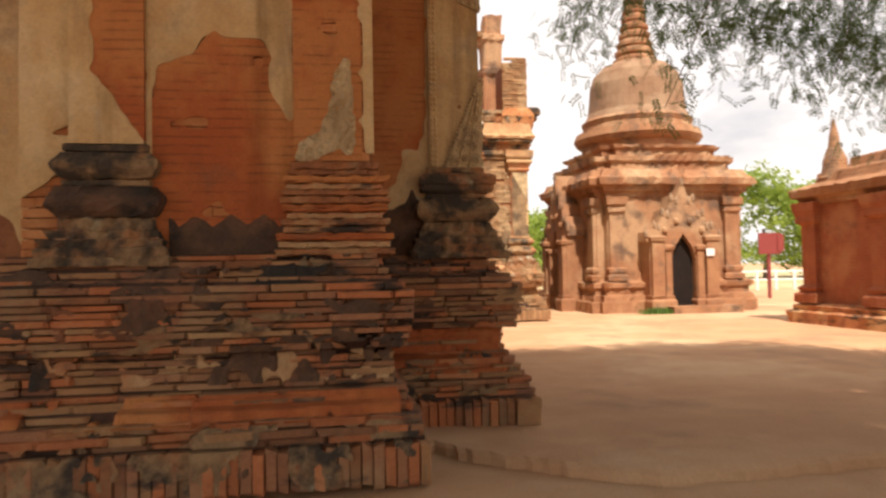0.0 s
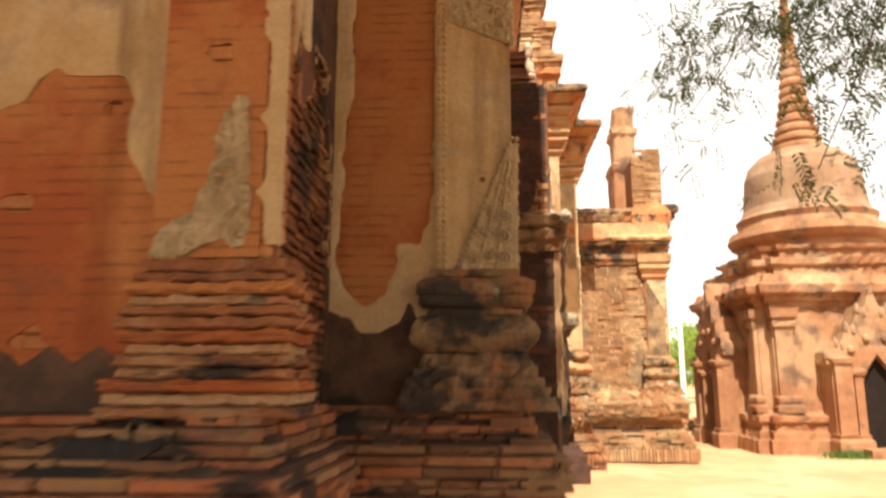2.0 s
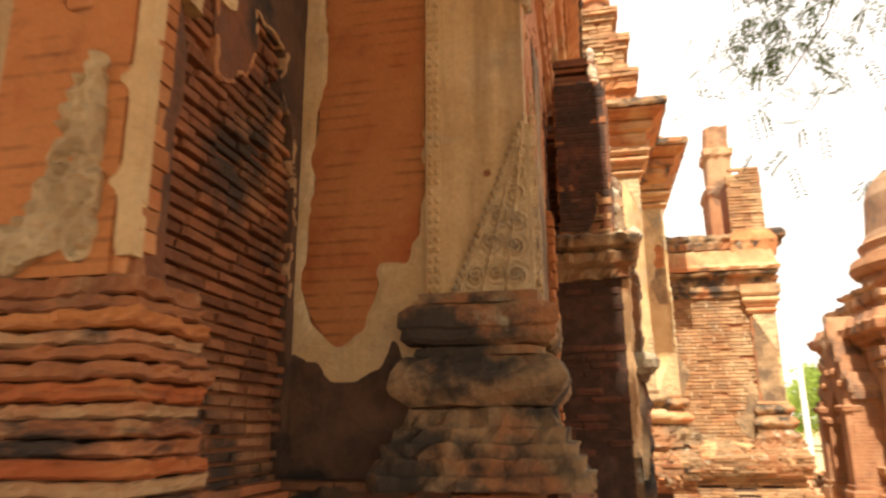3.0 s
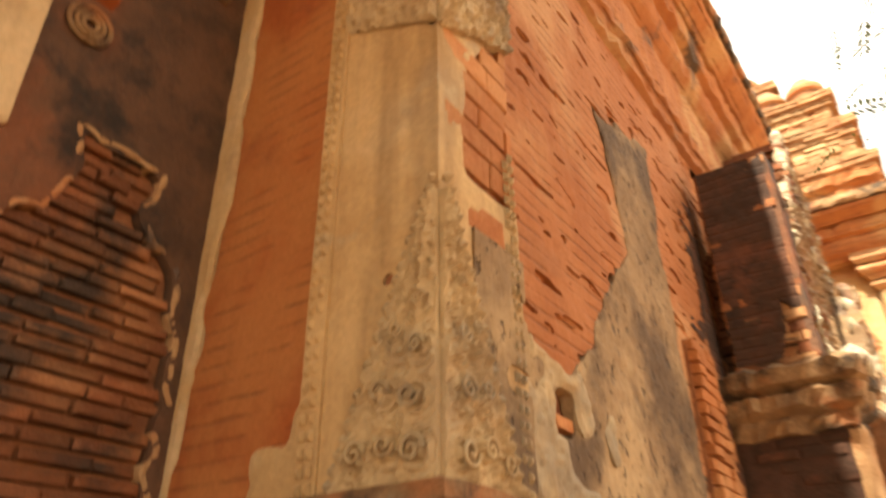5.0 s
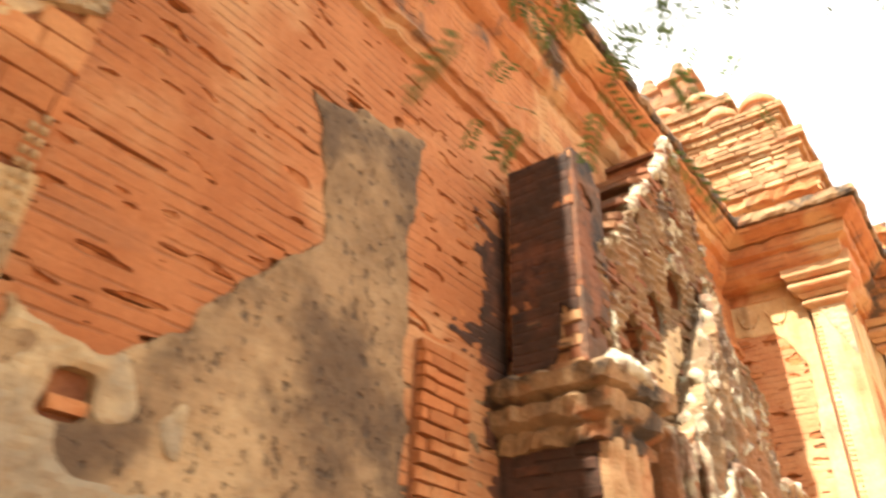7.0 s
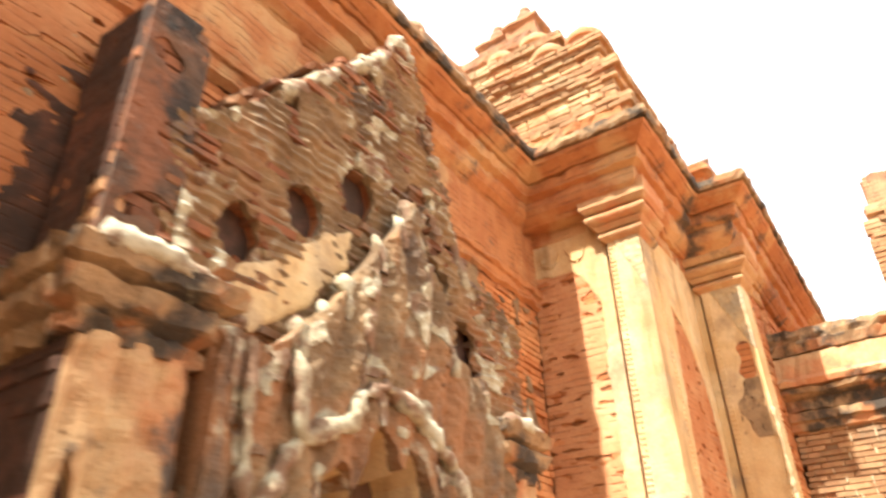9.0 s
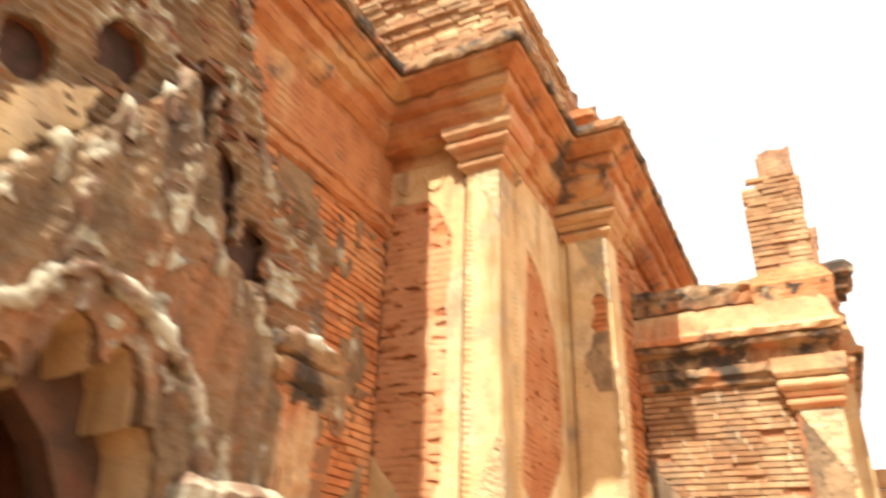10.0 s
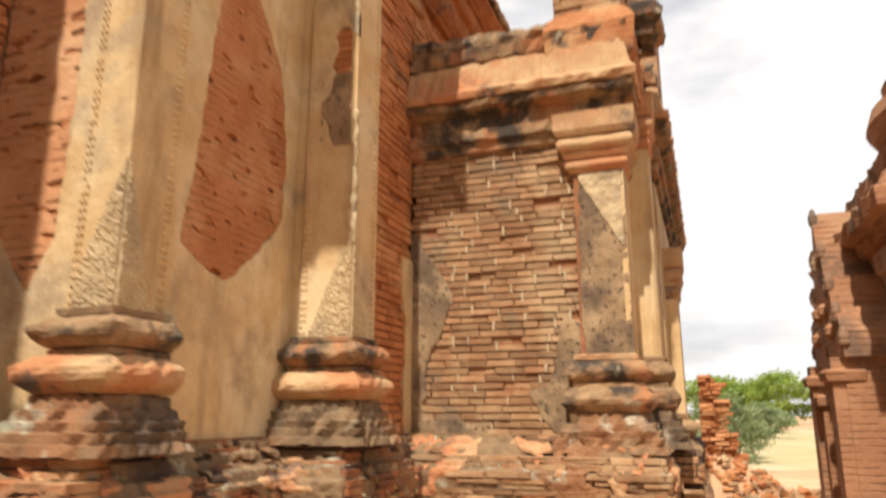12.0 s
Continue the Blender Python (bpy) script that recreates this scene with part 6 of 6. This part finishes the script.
def stupa():
    ob = holder("stupa", "old orange brick stupa with bell dome and spire", "stupa", at=(0, 0, 0))
    sq = ring_path(SX, SY, SW, 0.22)
    sweep("base", sq, [(-0.6, -0.1), (0.3, -0.1), (0.3, 0.28), (0.24, 0.3), (0.22, 0.45), (0.14, 0.48), (0.14, 0.62), (0.22, 0.68), (0.22, 0.8), (0.08, 0.84), (0.0, 0.9), (-0.6, 0.92)], M_STUPA, ob, closed=True, step=0.12, rough=0.05)
    sweep("body", sq, [(-0.6, 0.9), (0.0, 0.9), (0.0, 3.3), (-0.6, 3.32)], M_STUPA, ob, closed=True, step=0.14, rough=0.04)
    sweep("cornice", sq, [(-0.6, 3.2), (0.03, 3.22), (0.06, 3.34), (0.14, 3.38), (0.16, 3.5), (0.3, 3.56), (0.32, 3.74), (0.2, 3.8), (0.1, 4.0), (-0.9, 4.02)], M_STUPA, ob, closed=True, step=0.12, rough=0.06)
    for k, (w, z0, z1) in enumerate(((SW - 0.15, 4.0, 4.45), (SW - 0.42, 4.43, 4.8))):
        sweep("terrace", ring_path(SX, SY, w, 0.3), [(-0.8, z0), (0.0, z0), (0.0, z0 + 0.2), (0.08, z0 + 0.26), (0.1, z1 - 0.03), (-0.8, z1)], M_STUPA, ob, closed=True, step=0.12, rough=0.06, seed=k)
    dome = [(1.7, 4.75), (1.72, 5.0), (1.86, 5.06), (1.95, 5.2), (1.9, 5.4), (1.7, 5.44), (1.66, 5.6), (1.72, 5.75), (1.6, 5.85), (1.58, 5.9), (1.5, 6.05), (1.46, 6.4), (1.42, 6.9), (1.3, 7.25), (1.05, 7.5), (0.8, 7.62), (0.66, 7.64)]
    lathe("ring_moulding", dome[:9], (SX, SY), M_STUPA, ob, 48, 0.05)
    lathe("bell_dome", dome[8:], (SX, SY), M_STUPA_GREY, ob, 48, 0.04, label="grey-brown bell dome")
    sp, z, r = [], 7.6, 0.68
    while r > 0.08:
        sp += [(r * 0.86, z), (r, z + 0.06), (r, z + 0.16), (r * 0.84, z + 0.22)]
        z += 0.27
        r *= 0.9
    sp += [(0.06, z), (0.02, z + 0.7)]
    lathe("ringed_spire", sp, (SX, SY), M_STUPA, ob, 28, 0.02, label="ringed orange brick spire")
    # pilasters on the front and the side seen from the yard
    for face, ys in (("front", (-1.75, 1.75)), ("side", (-1.75, 1.75))):
        for d in ys:
            if face == "front":
                p = [(SX + d - 0.2, SY - SW + 0.05), (SX + d - 0.2, SY - SW - 0.1), (SX + d + 0.2, SY - SW - 0.1), (SX + d + 0.2, SY - SW + 0.05)]
            else:
                p = [(SX - SW + 0.05, SY + d + 0.2), (SX - SW - 0.1, SY + d + 0.2), (SX - SW - 0.1, SY + d - 0.2), (SX - SW + 0.05, SY + d - 0.2)]
            sweep("pilaster", p, [(-0.2, 0.85), (0.1, 0.87), (0.1, 1.0), (0.03, 1.05), (0.07, 1.1), (0.07, 1.2), (0.0, 1.25), (0.0, 2.75), (0.06, 2.8), (0.06, 2.9), (0.02, 2.94), (0.1, 3.0), (0.12, 3.2), (-0.2, 3.22)], M_STUPA, ob, step=0.1, rough=0.03)

    def porch(turned):
        """A projecting gabled doorway with a cusped pediment."""
        def at(a, o, z):
            return (SX + a, SY - SW - o, z) if not turned else (SX - SW - o, SY - a, z * 1.13)
        pl = [(-1.0, 0.0), (-1.0, 1.9), (-1.1, 1.95), (-1.08, 2.2), (-0.85, 2.45), (-0.72, 2.4), (-0.6, 2.8), (-0.45, 2.75), (-0.32, 3.2), (-0.18, 3.12), (0.0, 3.62), (0.18, 3.12), (0.32, 3.2), (0.45, 2.75), (0.6, 2.8), (0.72, 2.4), (0.85, 2.45), (1.08, 2.2), (1.1, 1.95), (1.0, 1.9), (1.0, 0.0)]
        do = [(0.36, 0.0), (0.36, 1.45), (0.28, 1.75), (0.0, 2.15), (-0.28, 1.75), (-0.36, 1.45), (-0.36, 0.0)]
        loop = pl + do
        n = len(loop)
        v = [at(a, 0.55, z) for a, z in loop] + [at(a, -0.1, z) for a, z in loop]
        f = [tuple(range(n)), tuple(range(2 * n - 1, n - 1, -1))] + [(i, n + i, n + (i + 1) % n, (i + 1) % n) for i in range(n)]
        g = mesh_ob("porch_front", v, f, M_STUPA, ob, "flame-topped brick doorway")
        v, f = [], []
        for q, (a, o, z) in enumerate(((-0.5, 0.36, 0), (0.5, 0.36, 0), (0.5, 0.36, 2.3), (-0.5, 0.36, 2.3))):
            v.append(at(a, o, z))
        # flat dark sheet in the opening, painted as its inner shade
        mesh_ob("doorway", v, [(0, 1, 2, 3)], M_DOOR_SHADE, g, "dark sheet painted as the doorway's shade")
        for s in (-1, 1):
            for a0, a1, o, zt in ((0.62, 0.98, 0.68, 1.95), (0.38, 0.56, 0.62, 1.7)):
                bx = [at(s * a0, 0.4, 0), at(s * a1, o, zt)]
                lo = tuple(min(p, q) for p, q in zip(*bx))
                hi = tuple(max(p, q) for p, q in zip(*bx))
                mesh_ob("jamb", *box_data((lo[0], lo[1], -0.05), hi), M_STUPA, g)
                p0 = [(lo[0], lo[1]), (hi[0], lo[1]), (hi[0], hi[1]), (lo[0], hi[1])]
                sweep("jamb_cap", p0, [(-0.1, zt - 0.02), (0.05, zt), (0.07, zt + 0.1), (0.0, zt + 0.14), (-0.1, zt + 0.15)], M_STUPA, g, closed=True, step=0.12, rough=0.03)
                sweep("jamb_base", p0, [(-0.1, -0.05), (0.08, -0.05), (0.08, 0.3), (0.03, 0.36), (0.05, 0.44), (-0.1, 0.46)], M_STUPA, g, closed=True, step=0.12, rough=0.03)
        # scalloped rim of the gable
        for i in range(3, 18):
            a, z = pl[i]
            x, y, zz = at(a, 0.53, z - 0.06)
            lathe("scallop", [(0.02, zz - 0.12), (0.055, zz - 0.08), (0.06, zz + 0.02), (0.02, zz + 0.13)], (x, y), M_STUPA_GREY, g, 8, 0.02)
        for a in (-0.55, -0.2, 0.2, 0.55):
            x, y, zz = at(a, 0.56, 2.62 - abs(a) * 0.7)
            lathe("boss", [(0.02, zz - 0.1), (0.08, zz - 0.03), (0.08, zz + 0.05), (0.02, zz + 0.1)], (x, y), M_STUPA, g, 8, 0.02)

    porch(False)
    porch(True)
    mesh_ob("door_step", *box_data((SX - 0.6, SY - SW - 1.1, -0.05), (SX + 1.4, SY - SW - 0.5, 0.16)), M_STUPA, ob)
    return ob


stupa()


def shrine():
    """The low shaded shrine at the yard's edge."""
    ob = holder("shrine", "low red brick shrine, walls toned for shade, pitched roof", "shrine", at=(0, 0, 0))
    p = ring_path(12.4, 12.0, 2.0, 0.12)
    sweep("plinth", p, [(-0.6, -0.1), (0.3, -0.1), (0.3, 0.22), (0.2, 0.26), (0.22, 0.36), (0.1, 0.42), (-0.6, 0.44)], M_BRICK_DARK, ob, closed=True, step=0.12, rough=0.04)
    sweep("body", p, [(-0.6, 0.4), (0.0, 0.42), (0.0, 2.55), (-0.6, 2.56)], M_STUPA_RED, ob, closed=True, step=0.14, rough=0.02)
    sweep("cornice", p, [(-0.6, 2.5), (0.05, 2.52), (0.08, 2.64), (0.2, 2.7), (0.24, 2.86), (0.12, 2.9), (-0.1, 3.0), (-0.9, 3.02)], M_STUPA, ob, closed=True, step=0.12, rough=0.05)
    for x, y in ((10.42, 13.7), (10.42, 10.3), (10.42, 11.7)):
        q = [(x + 0.05, y + 0.22), (x - 0.12, y + 0.22), (x - 0.12, y - 0.22), (x + 0.05, y - 0.22)]
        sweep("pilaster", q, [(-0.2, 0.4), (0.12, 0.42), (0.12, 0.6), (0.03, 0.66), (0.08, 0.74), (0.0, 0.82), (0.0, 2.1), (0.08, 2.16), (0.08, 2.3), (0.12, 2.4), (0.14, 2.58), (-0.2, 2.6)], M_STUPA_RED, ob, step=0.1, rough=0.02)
    sweep("roof", ring_path(12.4, 12.0, 1.9, 0.1), [(0.0, 2.95), (-0.1, 3.2), (-0.5, 3.3), (-0.55, 3.5), (-1.0, 3.6), (-1.05, 3.85), (-1.5, 3.95), (-1.85, 4.0)], M_STUPA, ob, closed=True, step=0.16, rough=0.05)
    lathe("dome", [(1.1, 3.5), (1.2, 3.8), (1.1, 4.1), (1.0, 4.7), (0.6, 5.2), (0.4, 5.3), (0.2, 6.4), (0.02, 7.2)], (12.4, 12.0), M_STUPA, ob, 32, 0.05)
    for x, y in ((10.85, 13.5), (10.85, 10.5)):
        lathe("corner_spire", [(0.34, 2.95), (0.36, 3.1), (0.3, 3.14), (0.26, 3.3), (0.24, 3.5), (0.16, 3.7), (0.13, 3.75), (0.1, 4.0), (0.05, 4.3), (0.01, 4.42)], (x, y), M_STUPA, ob, 16, 0.03)
    return ob



shrine()


# ---- ruin and rubble behind the porch ----
def ruin():
    ob = holder("ruined_wall", "broken red brick wall stump above a rubble slope", "ruin", at=(0, 0, 0))
    w = Wall(5.4, 27.0, 7.4, 27.0)
    tall = lambda u, z: z < 2.7 - 0.6 * abs(nz((u, 0, 0), 3)) - max(0, u - 0.35) * 4.5 and z > 0.2
    body = mesh_ob("rubble_core", *box_data((5.4, 27.05, 0), (5.75, 28.0, 1.9)), M_MORTAR, ob)
    lay(w, courses(0, 2.0, 0.3, 2.9, tall, h=0.085, L=0.32, D=0.7, jit=0.06, gap=0.016, seed=81, miss=0.06), M_BRICK, body, 200)


def mound(name, cx, cy, rx, ry, h, mat, seed, label):
    v, f, n, m = [], [], 26, 14
    for i in range(m + 1):
        for k in range(n):
            a, r = 2 * math.pi * k / n, i / m
            x, y = cx + rx * r * math.cos(a), cy + ry * r * math.sin(a)
            z = h * (1 - r * r) ** 1.2 if r < 1 else -0.06
            v.append((x, y, z + (0.12 * fbm((x, y, seed), 1.1) + 0.05 * nz((x, y, seed), 4)) * (1 - r) * 2 * min(1, h)))
    for i in range(m):
        for k in range(n):
            f.append((i * n + k, i * n + (k + 1) % n, (i + 1) * n + (k + 1) % n, (i + 1) * n + k))
    return tagged(mesh_ob(name, v, f, mat), label, "mound")


ruin()
mound("earth_mound", 5.7, 26.3, 1.3, 1.2, 0.75, M_GROUND, 3, "slope of orange earth below the ruined wall")
mound("rubble_mound", 7.4, 23.5, 2.4, 1.6, 0.42, M_GROUND, 5, "low bank of earth with broken bricks")


def rubble():
    r = random.Random(5)
    ob = holder("rubble", "scatter of broken bricks on the earth bank", "rubble", at=(0, 0, 0))
    ob["kind"] = "stuff"
    for i in range(110):
        x, y = r.uniform(5.5, 6.9), r.uniform(25.0, 26.6)
        d = math.hypot((x - 5.7) / 1.3, (y - 26.3) / 1.2)
        o = new("brick", brick_mesh(r.randrange(8), M_BRICK_PALE if r.random() < 0.5 else M_BRICK))
        o.parent = ob
        o.matrix_basis = Matrix.Translation((x, y, 0.75 * max(0, 1 - d * d) ** 1.2 + 0.02)) @ Euler((r.uniform(-0.6, 0.6), r.uniform(-0.6, 0.6), r.uniform(0, 6))).to_matrix().to_4x4() @ Matrix.Diagonal((r.uniform(0.1, 0.3), r.uniform(0.08, 0.17), r.uniform(0.05, 0.09), 1))
    for i in range(180):
        a, q = r.uniform(0, 6.28), r.random() ** 0.6
        x, y = 7.2 + 2.3 * q * math.cos(a), 23.4 + 1.9 * q * math.sin(a)
        d = math.hypot((x - 7.4) / 2.4, (y - 23.5) / 1.6)
        z = 0.42 * max(0, 1 - d * d) ** 1.2 + 0.03
        o = new("brick", brick_mesh(r.randrange(8), M_BRICK_PALE if r.random() < 0.5 else M_BRICK))
        o.parent = ob
        o.matrix_basis = Matrix.Translation((x, y, z)) @ Euler((r.uniform(-0.6, 0.6), r.uniform(-0.6, 0.6), r.uniform(0, 6))).to_matrix().to_4x4() @ Matrix.Diagonal((r.uniform(0.1, 0.3), r.uniform(0.08, 0.17), r.uniform(0.05, 0.09), 1))


rubble()


# ---- trees ----
def bend(a, b, sag, k=8, seed=0.0):
    a, b = Vector(a), Vector(b)
    return [a.lerp(b, i / k) + Vector((0.25 * nz((i * 0.7, seed, 0), 1), 0.25 * nz((0, i * 0.7, seed), 1), sag * math.sin(math.pi * i / k))) for i in range(k + 1)]


def fronds(name, places, parent, mat, seed, leaflet=0.044, pairs=7):
    """Hanging feathery leaves: a thin stalk with leaflets to both sides, at each place."""
    r = random.Random(seed)
    v, f = [], []
    for p in places:
        d = Vector((r.uniform(-1, 1), r.uniform(-1, 1), r.uniform(-1.5, 0.1))).normalized()
        s = d.cross(Vector((r.uniform(-1, 1), r.uniform(-1, 1), 1))).normalized()
        L = r.uniform(0.09, 0.2)
        p = Vector(p)
        for k in range(pairs):
            c = p + d * L * (k + 0.5) / pairs + Vector((0, 0, -0.03 * (k / pairs) ** 2))
            for q in (-1, 1):
                tip = (s * q + d * 0.5 + Vector((0, 0, r.uniform(-0.4, 0.1)))).normalized() * leaflet * r.uniform(0.8, 1.3)
                w = d * leaflet * 0.2
                b = len(v)
                v += [c, c + tip * 0.5 + w, c + tip, c + tip * 0.5 - w]
                f.append((b, b + 1, b + 2, b + 3))
    return mesh_ob(name, v, f, mat, parent)


def yard_tree():
    ob = holder("yard_tree", "spreading feathery-leaved tree shading the yard", "tree", at=(10.5, -1.5, 0))
    o = Vector((10.5, -1.5, 0))
    tube("trunk", [(0, 0, -0.1), (0.05, 0.05, 1), (-0.1, 0.1, 2.4), (-0.2, 0.2, 3.8), (-0.3, 0.3, 5)], 0.42, 0.26, M_BARK, ob, 12)
    limbs = [((10.3, -1.2, 3.8), (5.0, 5.6, 5.6), 0.6), ((10.2, -1.2, 4.6), (0.5, 2.2, 7.3), 0.9), ((10.2, -1.2, 4.8), (-2.5, -0.5, 7.8), 1.0), ((10.2, -1.2, 4.4), (6.5, 5.5, 5.2), 0.5), ((10.2, -1.2, 4.9), (4.0, 1.0, 8.0), 0.6), ((10.3, -1.3, 4.5), (12.5, 3.5, 6.5), 0.5)]
    for i, (a, b, s) in enumerate(limbs):
        tube("limb", [p - o for p in bend(a, b, s, 9, i * 3.3)], 0.17, 0.035, M_BARK, ob)
    twigs = [((5.0, 5.6, 5.6), (3.12, 6.05, 2.75)), ((5.0, 5.6, 5.6), (2.9, 7.4, 3.6)), ((6.2, 5.4, 5.3), (4.3, 6.6, 3.5)), ((6.5, 5.5, 5.2), (5.1, 6.4, 3.1)), ((5.0, 5.6, 5.6), (3.4, 6.6, 3.7)), ((6.4, 5.4, 5.2), (5.8, 6.6, 2.9)), ((5.0, 5.6, 5.6), (3.9, 7.0, 3.9))]
    r = random.Random(8)
    places = []
    for i, (a, b) in enumerate(twigs):
        line = bend(a, b, 0.5, 10, i * 1.7)
        tube("twig", [p - o for p in line], 0.018, 0.004, M_BARK, ob, 5)
        for k, p in enumerate(line[4:]):
            n, sd = (26, 0.20 + 0.10 * (i > 0)) if k > 2 else (16, 0.35)
            for _ in range(n):
                places.append(Vector((p.x + r.gauss(0, sd), p.y + r.gauss(0, sd), p.z + r.gauss(0, sd * 0.75))) - o)
    # denser hanging mass in the upper right of the yard's view
    for cx, cy, cz, sx, sz, n in ((4.6, 6.7, 3.95, 0.5, 0.2, 420), (5.5, 6.6, 3.75, 0.5, 0.26, 480), (3.6, 6.9, 4.25, 0.5, 0.16, 240), (2.9, 7.5, 4.15, 0.22, 0.14, 110), (6.2, 6.5, 3.5, 0.5, 0.3, 380)):
        for _ in range(n):
            places.append(Vector((r.gauss(cx, sx), r.gauss(cy, 0.4), r.gauss(cz, sz))) - o)
    fronds("hanging_leaves", places, ob, M_LEAF, 4)
    # the crown overhead, out of view, spread to shade the front and yard
    v, f = [], []
    clumps = []
    for i in range(2000):
        x, y = r.uniform(-7, 13), r.uniform(-11, 5.2)
        z = 6.3 + 2.4 * r.random() + 0.05 * max(0, y) + 0.6 * nz((x, y, 0), 0.5)
        if (x > 7 and y > 3.6) or math.hypot((x - 3) / 10.5, (y + 3) / 8.6) > 1 + 0.15 * nz((x, y, 3), 0.6):
            continue
        clumps.append((x, y, z))
    # extra unseen clumps that close sun gaps over the front walls
    for i in range(700):
        clumps.append((r.uniform(-8, 3.5), r.uniform(-3, 4.2), r.uniform(6.2, 8.4)))
    # unseen clumps added to keep sun dapples off the yard
    for i in range(170):
        clumps.append((r.uniform(2.2, 7.2), r.uniform(0.0, 5.4), r.uniform(6.4, 8.2)))
    for cx, cy, cz in clumps:
        for _ in range(42):
            p = Vector((r.gauss(cx, 0.32), r.gauss(cy, 0.32), r.gauss(cz, 0.2))) - o
            a = Vector((r.uniform(-1, 1), r.uniform(-1, 1), r.uniform(-0.6, 0.3))).normalized()
            b = a.cross(Vector((r.uniform(-0.4, 0.4), r.uniform(-0.4, 0.4), 1))).normalized()
            k = len(v)
            v += [p, p + a * 0.13 + b * 0.06, p + a * 0.28, p + a * 0.13 - b * 0.06]
            f.append((k, k + 1, k + 2, k + 3))
    mesh_ob("crown", v, f, M_LEAF, ob)


yard_tree()


def field_tree(x, y, h, w, seed, mat, name="field_tree", label="round bright green tree at the field's edge", low=0.12):
    r = random.Random(seed)
    ob = holder(name, label, "tree" if "tree" in name else "bush", at=(x, y, 0), group=name + "s")
    tube("trunk", [(0, 0, -0.1), (0.1, 0, h * 0.25), (0, 0.1, h * 0.5)], 0.06 * h * 0.5, 0.03 * h * 0.5, M_BARK, ob, 7)
    v, f = [], []
    for i in range(46):
        a, q = r.uniform(0, 6.28), r.random() ** 0.5
        cz = h * (low + (1 - low) * r.random() ** 0.8)
        rad = w * 0.5 * math.sqrt(max(0.08, 1 - ((cz / h - 0.5) * 1.75) ** 2)) * (0.8 + 0.4 * r.random())
        c = Vector((rad * q * math.cos(a), rad * q * math.sin(a), cz))
        for _ in range(90):
            p = c + Vector((r.gauss(0, w * 0.07), r.gauss(0, w * 0.07), r.gauss(0, h * 0.045)))
            d = Vector((r.uniform(-1, 1), r.uniform(-1, 1), r.uniform(-0.5, 0.9))).normalized()
            b = d.cross(Vector((r.uniform(-1, 1), r.uniform(-1, 1), 1))).normalized()
            s = w * 0.028
            k = len(v)
            v += [p, p + d * s + b * s * 0.5, p + d * s * 2, p + d * s - b * s * 0.5]
            f.append((k, k + 1, k + 2, k + 3))
    mesh_ob("crown", v, f, mat, ob)
    return ob


for i, (x, y, h, w) in enumerate(((19.1, 163, 9.4, 14), (31.7, 165, 9.6, 17), (6.5, 170, 8.6, 18), (14, 176, 8.0, 15), (22, 70, 6.5, 9), (28, 60, 6.5, 8), (34.5, 51, 8.0, 8), (39, 52, 7.2, 8), (45, 55, 7, 9), (17.5, 56, 5.2, 6), (-2, 85, 6, 10))):
    field_tree(x, y, h, w, i, M_FAR_LEAF)
for i, (x, y, h, w) in enumerate(((8.9, 66, 2.3, 3.6), (10.6, 84, 2.0, 4.6), (6.0, 38, 2.3, 2.4), (6.5, 41, 1.8, 2.2))):
    field_tree(x, y, h, w, 40 + i, M_SHRUB, "scrub_bush", "grey-green scrub bush behind the rubble", 0.02)


def grass_tuft(x, y, n, w):
    r = random.Random(int(x * 10))
    v, f = [], []
    for _ in range(n):
        p = Vector((x + r.gauss(0, w), y + r.gauss(0, w * 0.5), -0.03))
        a = r.uniform(0, 6.28)
        s = Vector((math.cos(a), math.sin(a), 0)) * 0.012
        t = Vector((r.gauss(0, 0.06), r.gauss(0, 0.06), r.uniform(0.08, 0.22)))
        k = len(v)
        v += [p - s, p + s, p + t]
        f.append((k, k + 1, k + 2))
    tagged(mesh_ob("grass", v, f, M_GRASS), "fresh green grass tuft at the stupa's foot", "grass", kind="stuff")


grass_tuft(8.85, 17.75, 700, 0.22)


# ---- far fittings ----
def sign_board():
    ob = holder("sign_board", "plain red sign board on a post", "sign", at=(16.3, 23.8, 0))
    mesh_ob("board", *box_data((-0.45, -0.03, 1.62), (0.45, 0.03, 2.4)), M_SIGN, ob, "faded red board")
    mesh_ob("post", *box_data((-0.05, 0.03, -0.1), (0.05, 0.12, 2.4)), M_SIGN, ob)
    mesh_ob("board_back", *box_data((0.3, -0.06, 1.72), (0.55, 0.0, 2.35)), M_SIGN, ob)


sign_board()
pole = holder("utility_pole", "pale concrete pole beyond the temples", "pole", at=(10.6, 36.5, 0))
tube("shaft", [(0, 0, -0.1), (0, 0, 4), (0, 0, 8.6)], 0.13, 0.09, M_WHITE, pole)
notice = holder("notice", "small white notice beside the stupa's doorway", "notice", at=(10.45, 17.88, 1.62))
mesh_ob("sheet", *box_data((-0.12, -0.01, -0.1), (0.12, 0.01, 0.1)), M_WHITE, notice)


def fence():
    ob = holder("rail_fence", "low pale rail fence at the field's edge", "fence", at=(22.5, 31, 0))
    for i in range(7):
        mesh_ob("post", *box_data((i * 1.0 - 3.05, -0.05, -0.1), (i * 1.0 - 2.95, 0.05, 0.95)), M_WHITE, ob)
    for z in (0.45, 0.85):
        mesh_ob("rail", *box_data((-3.1, -0.03, z), (3.1, 0.03, z + 0.07)), M_WHITE, ob)


fence()
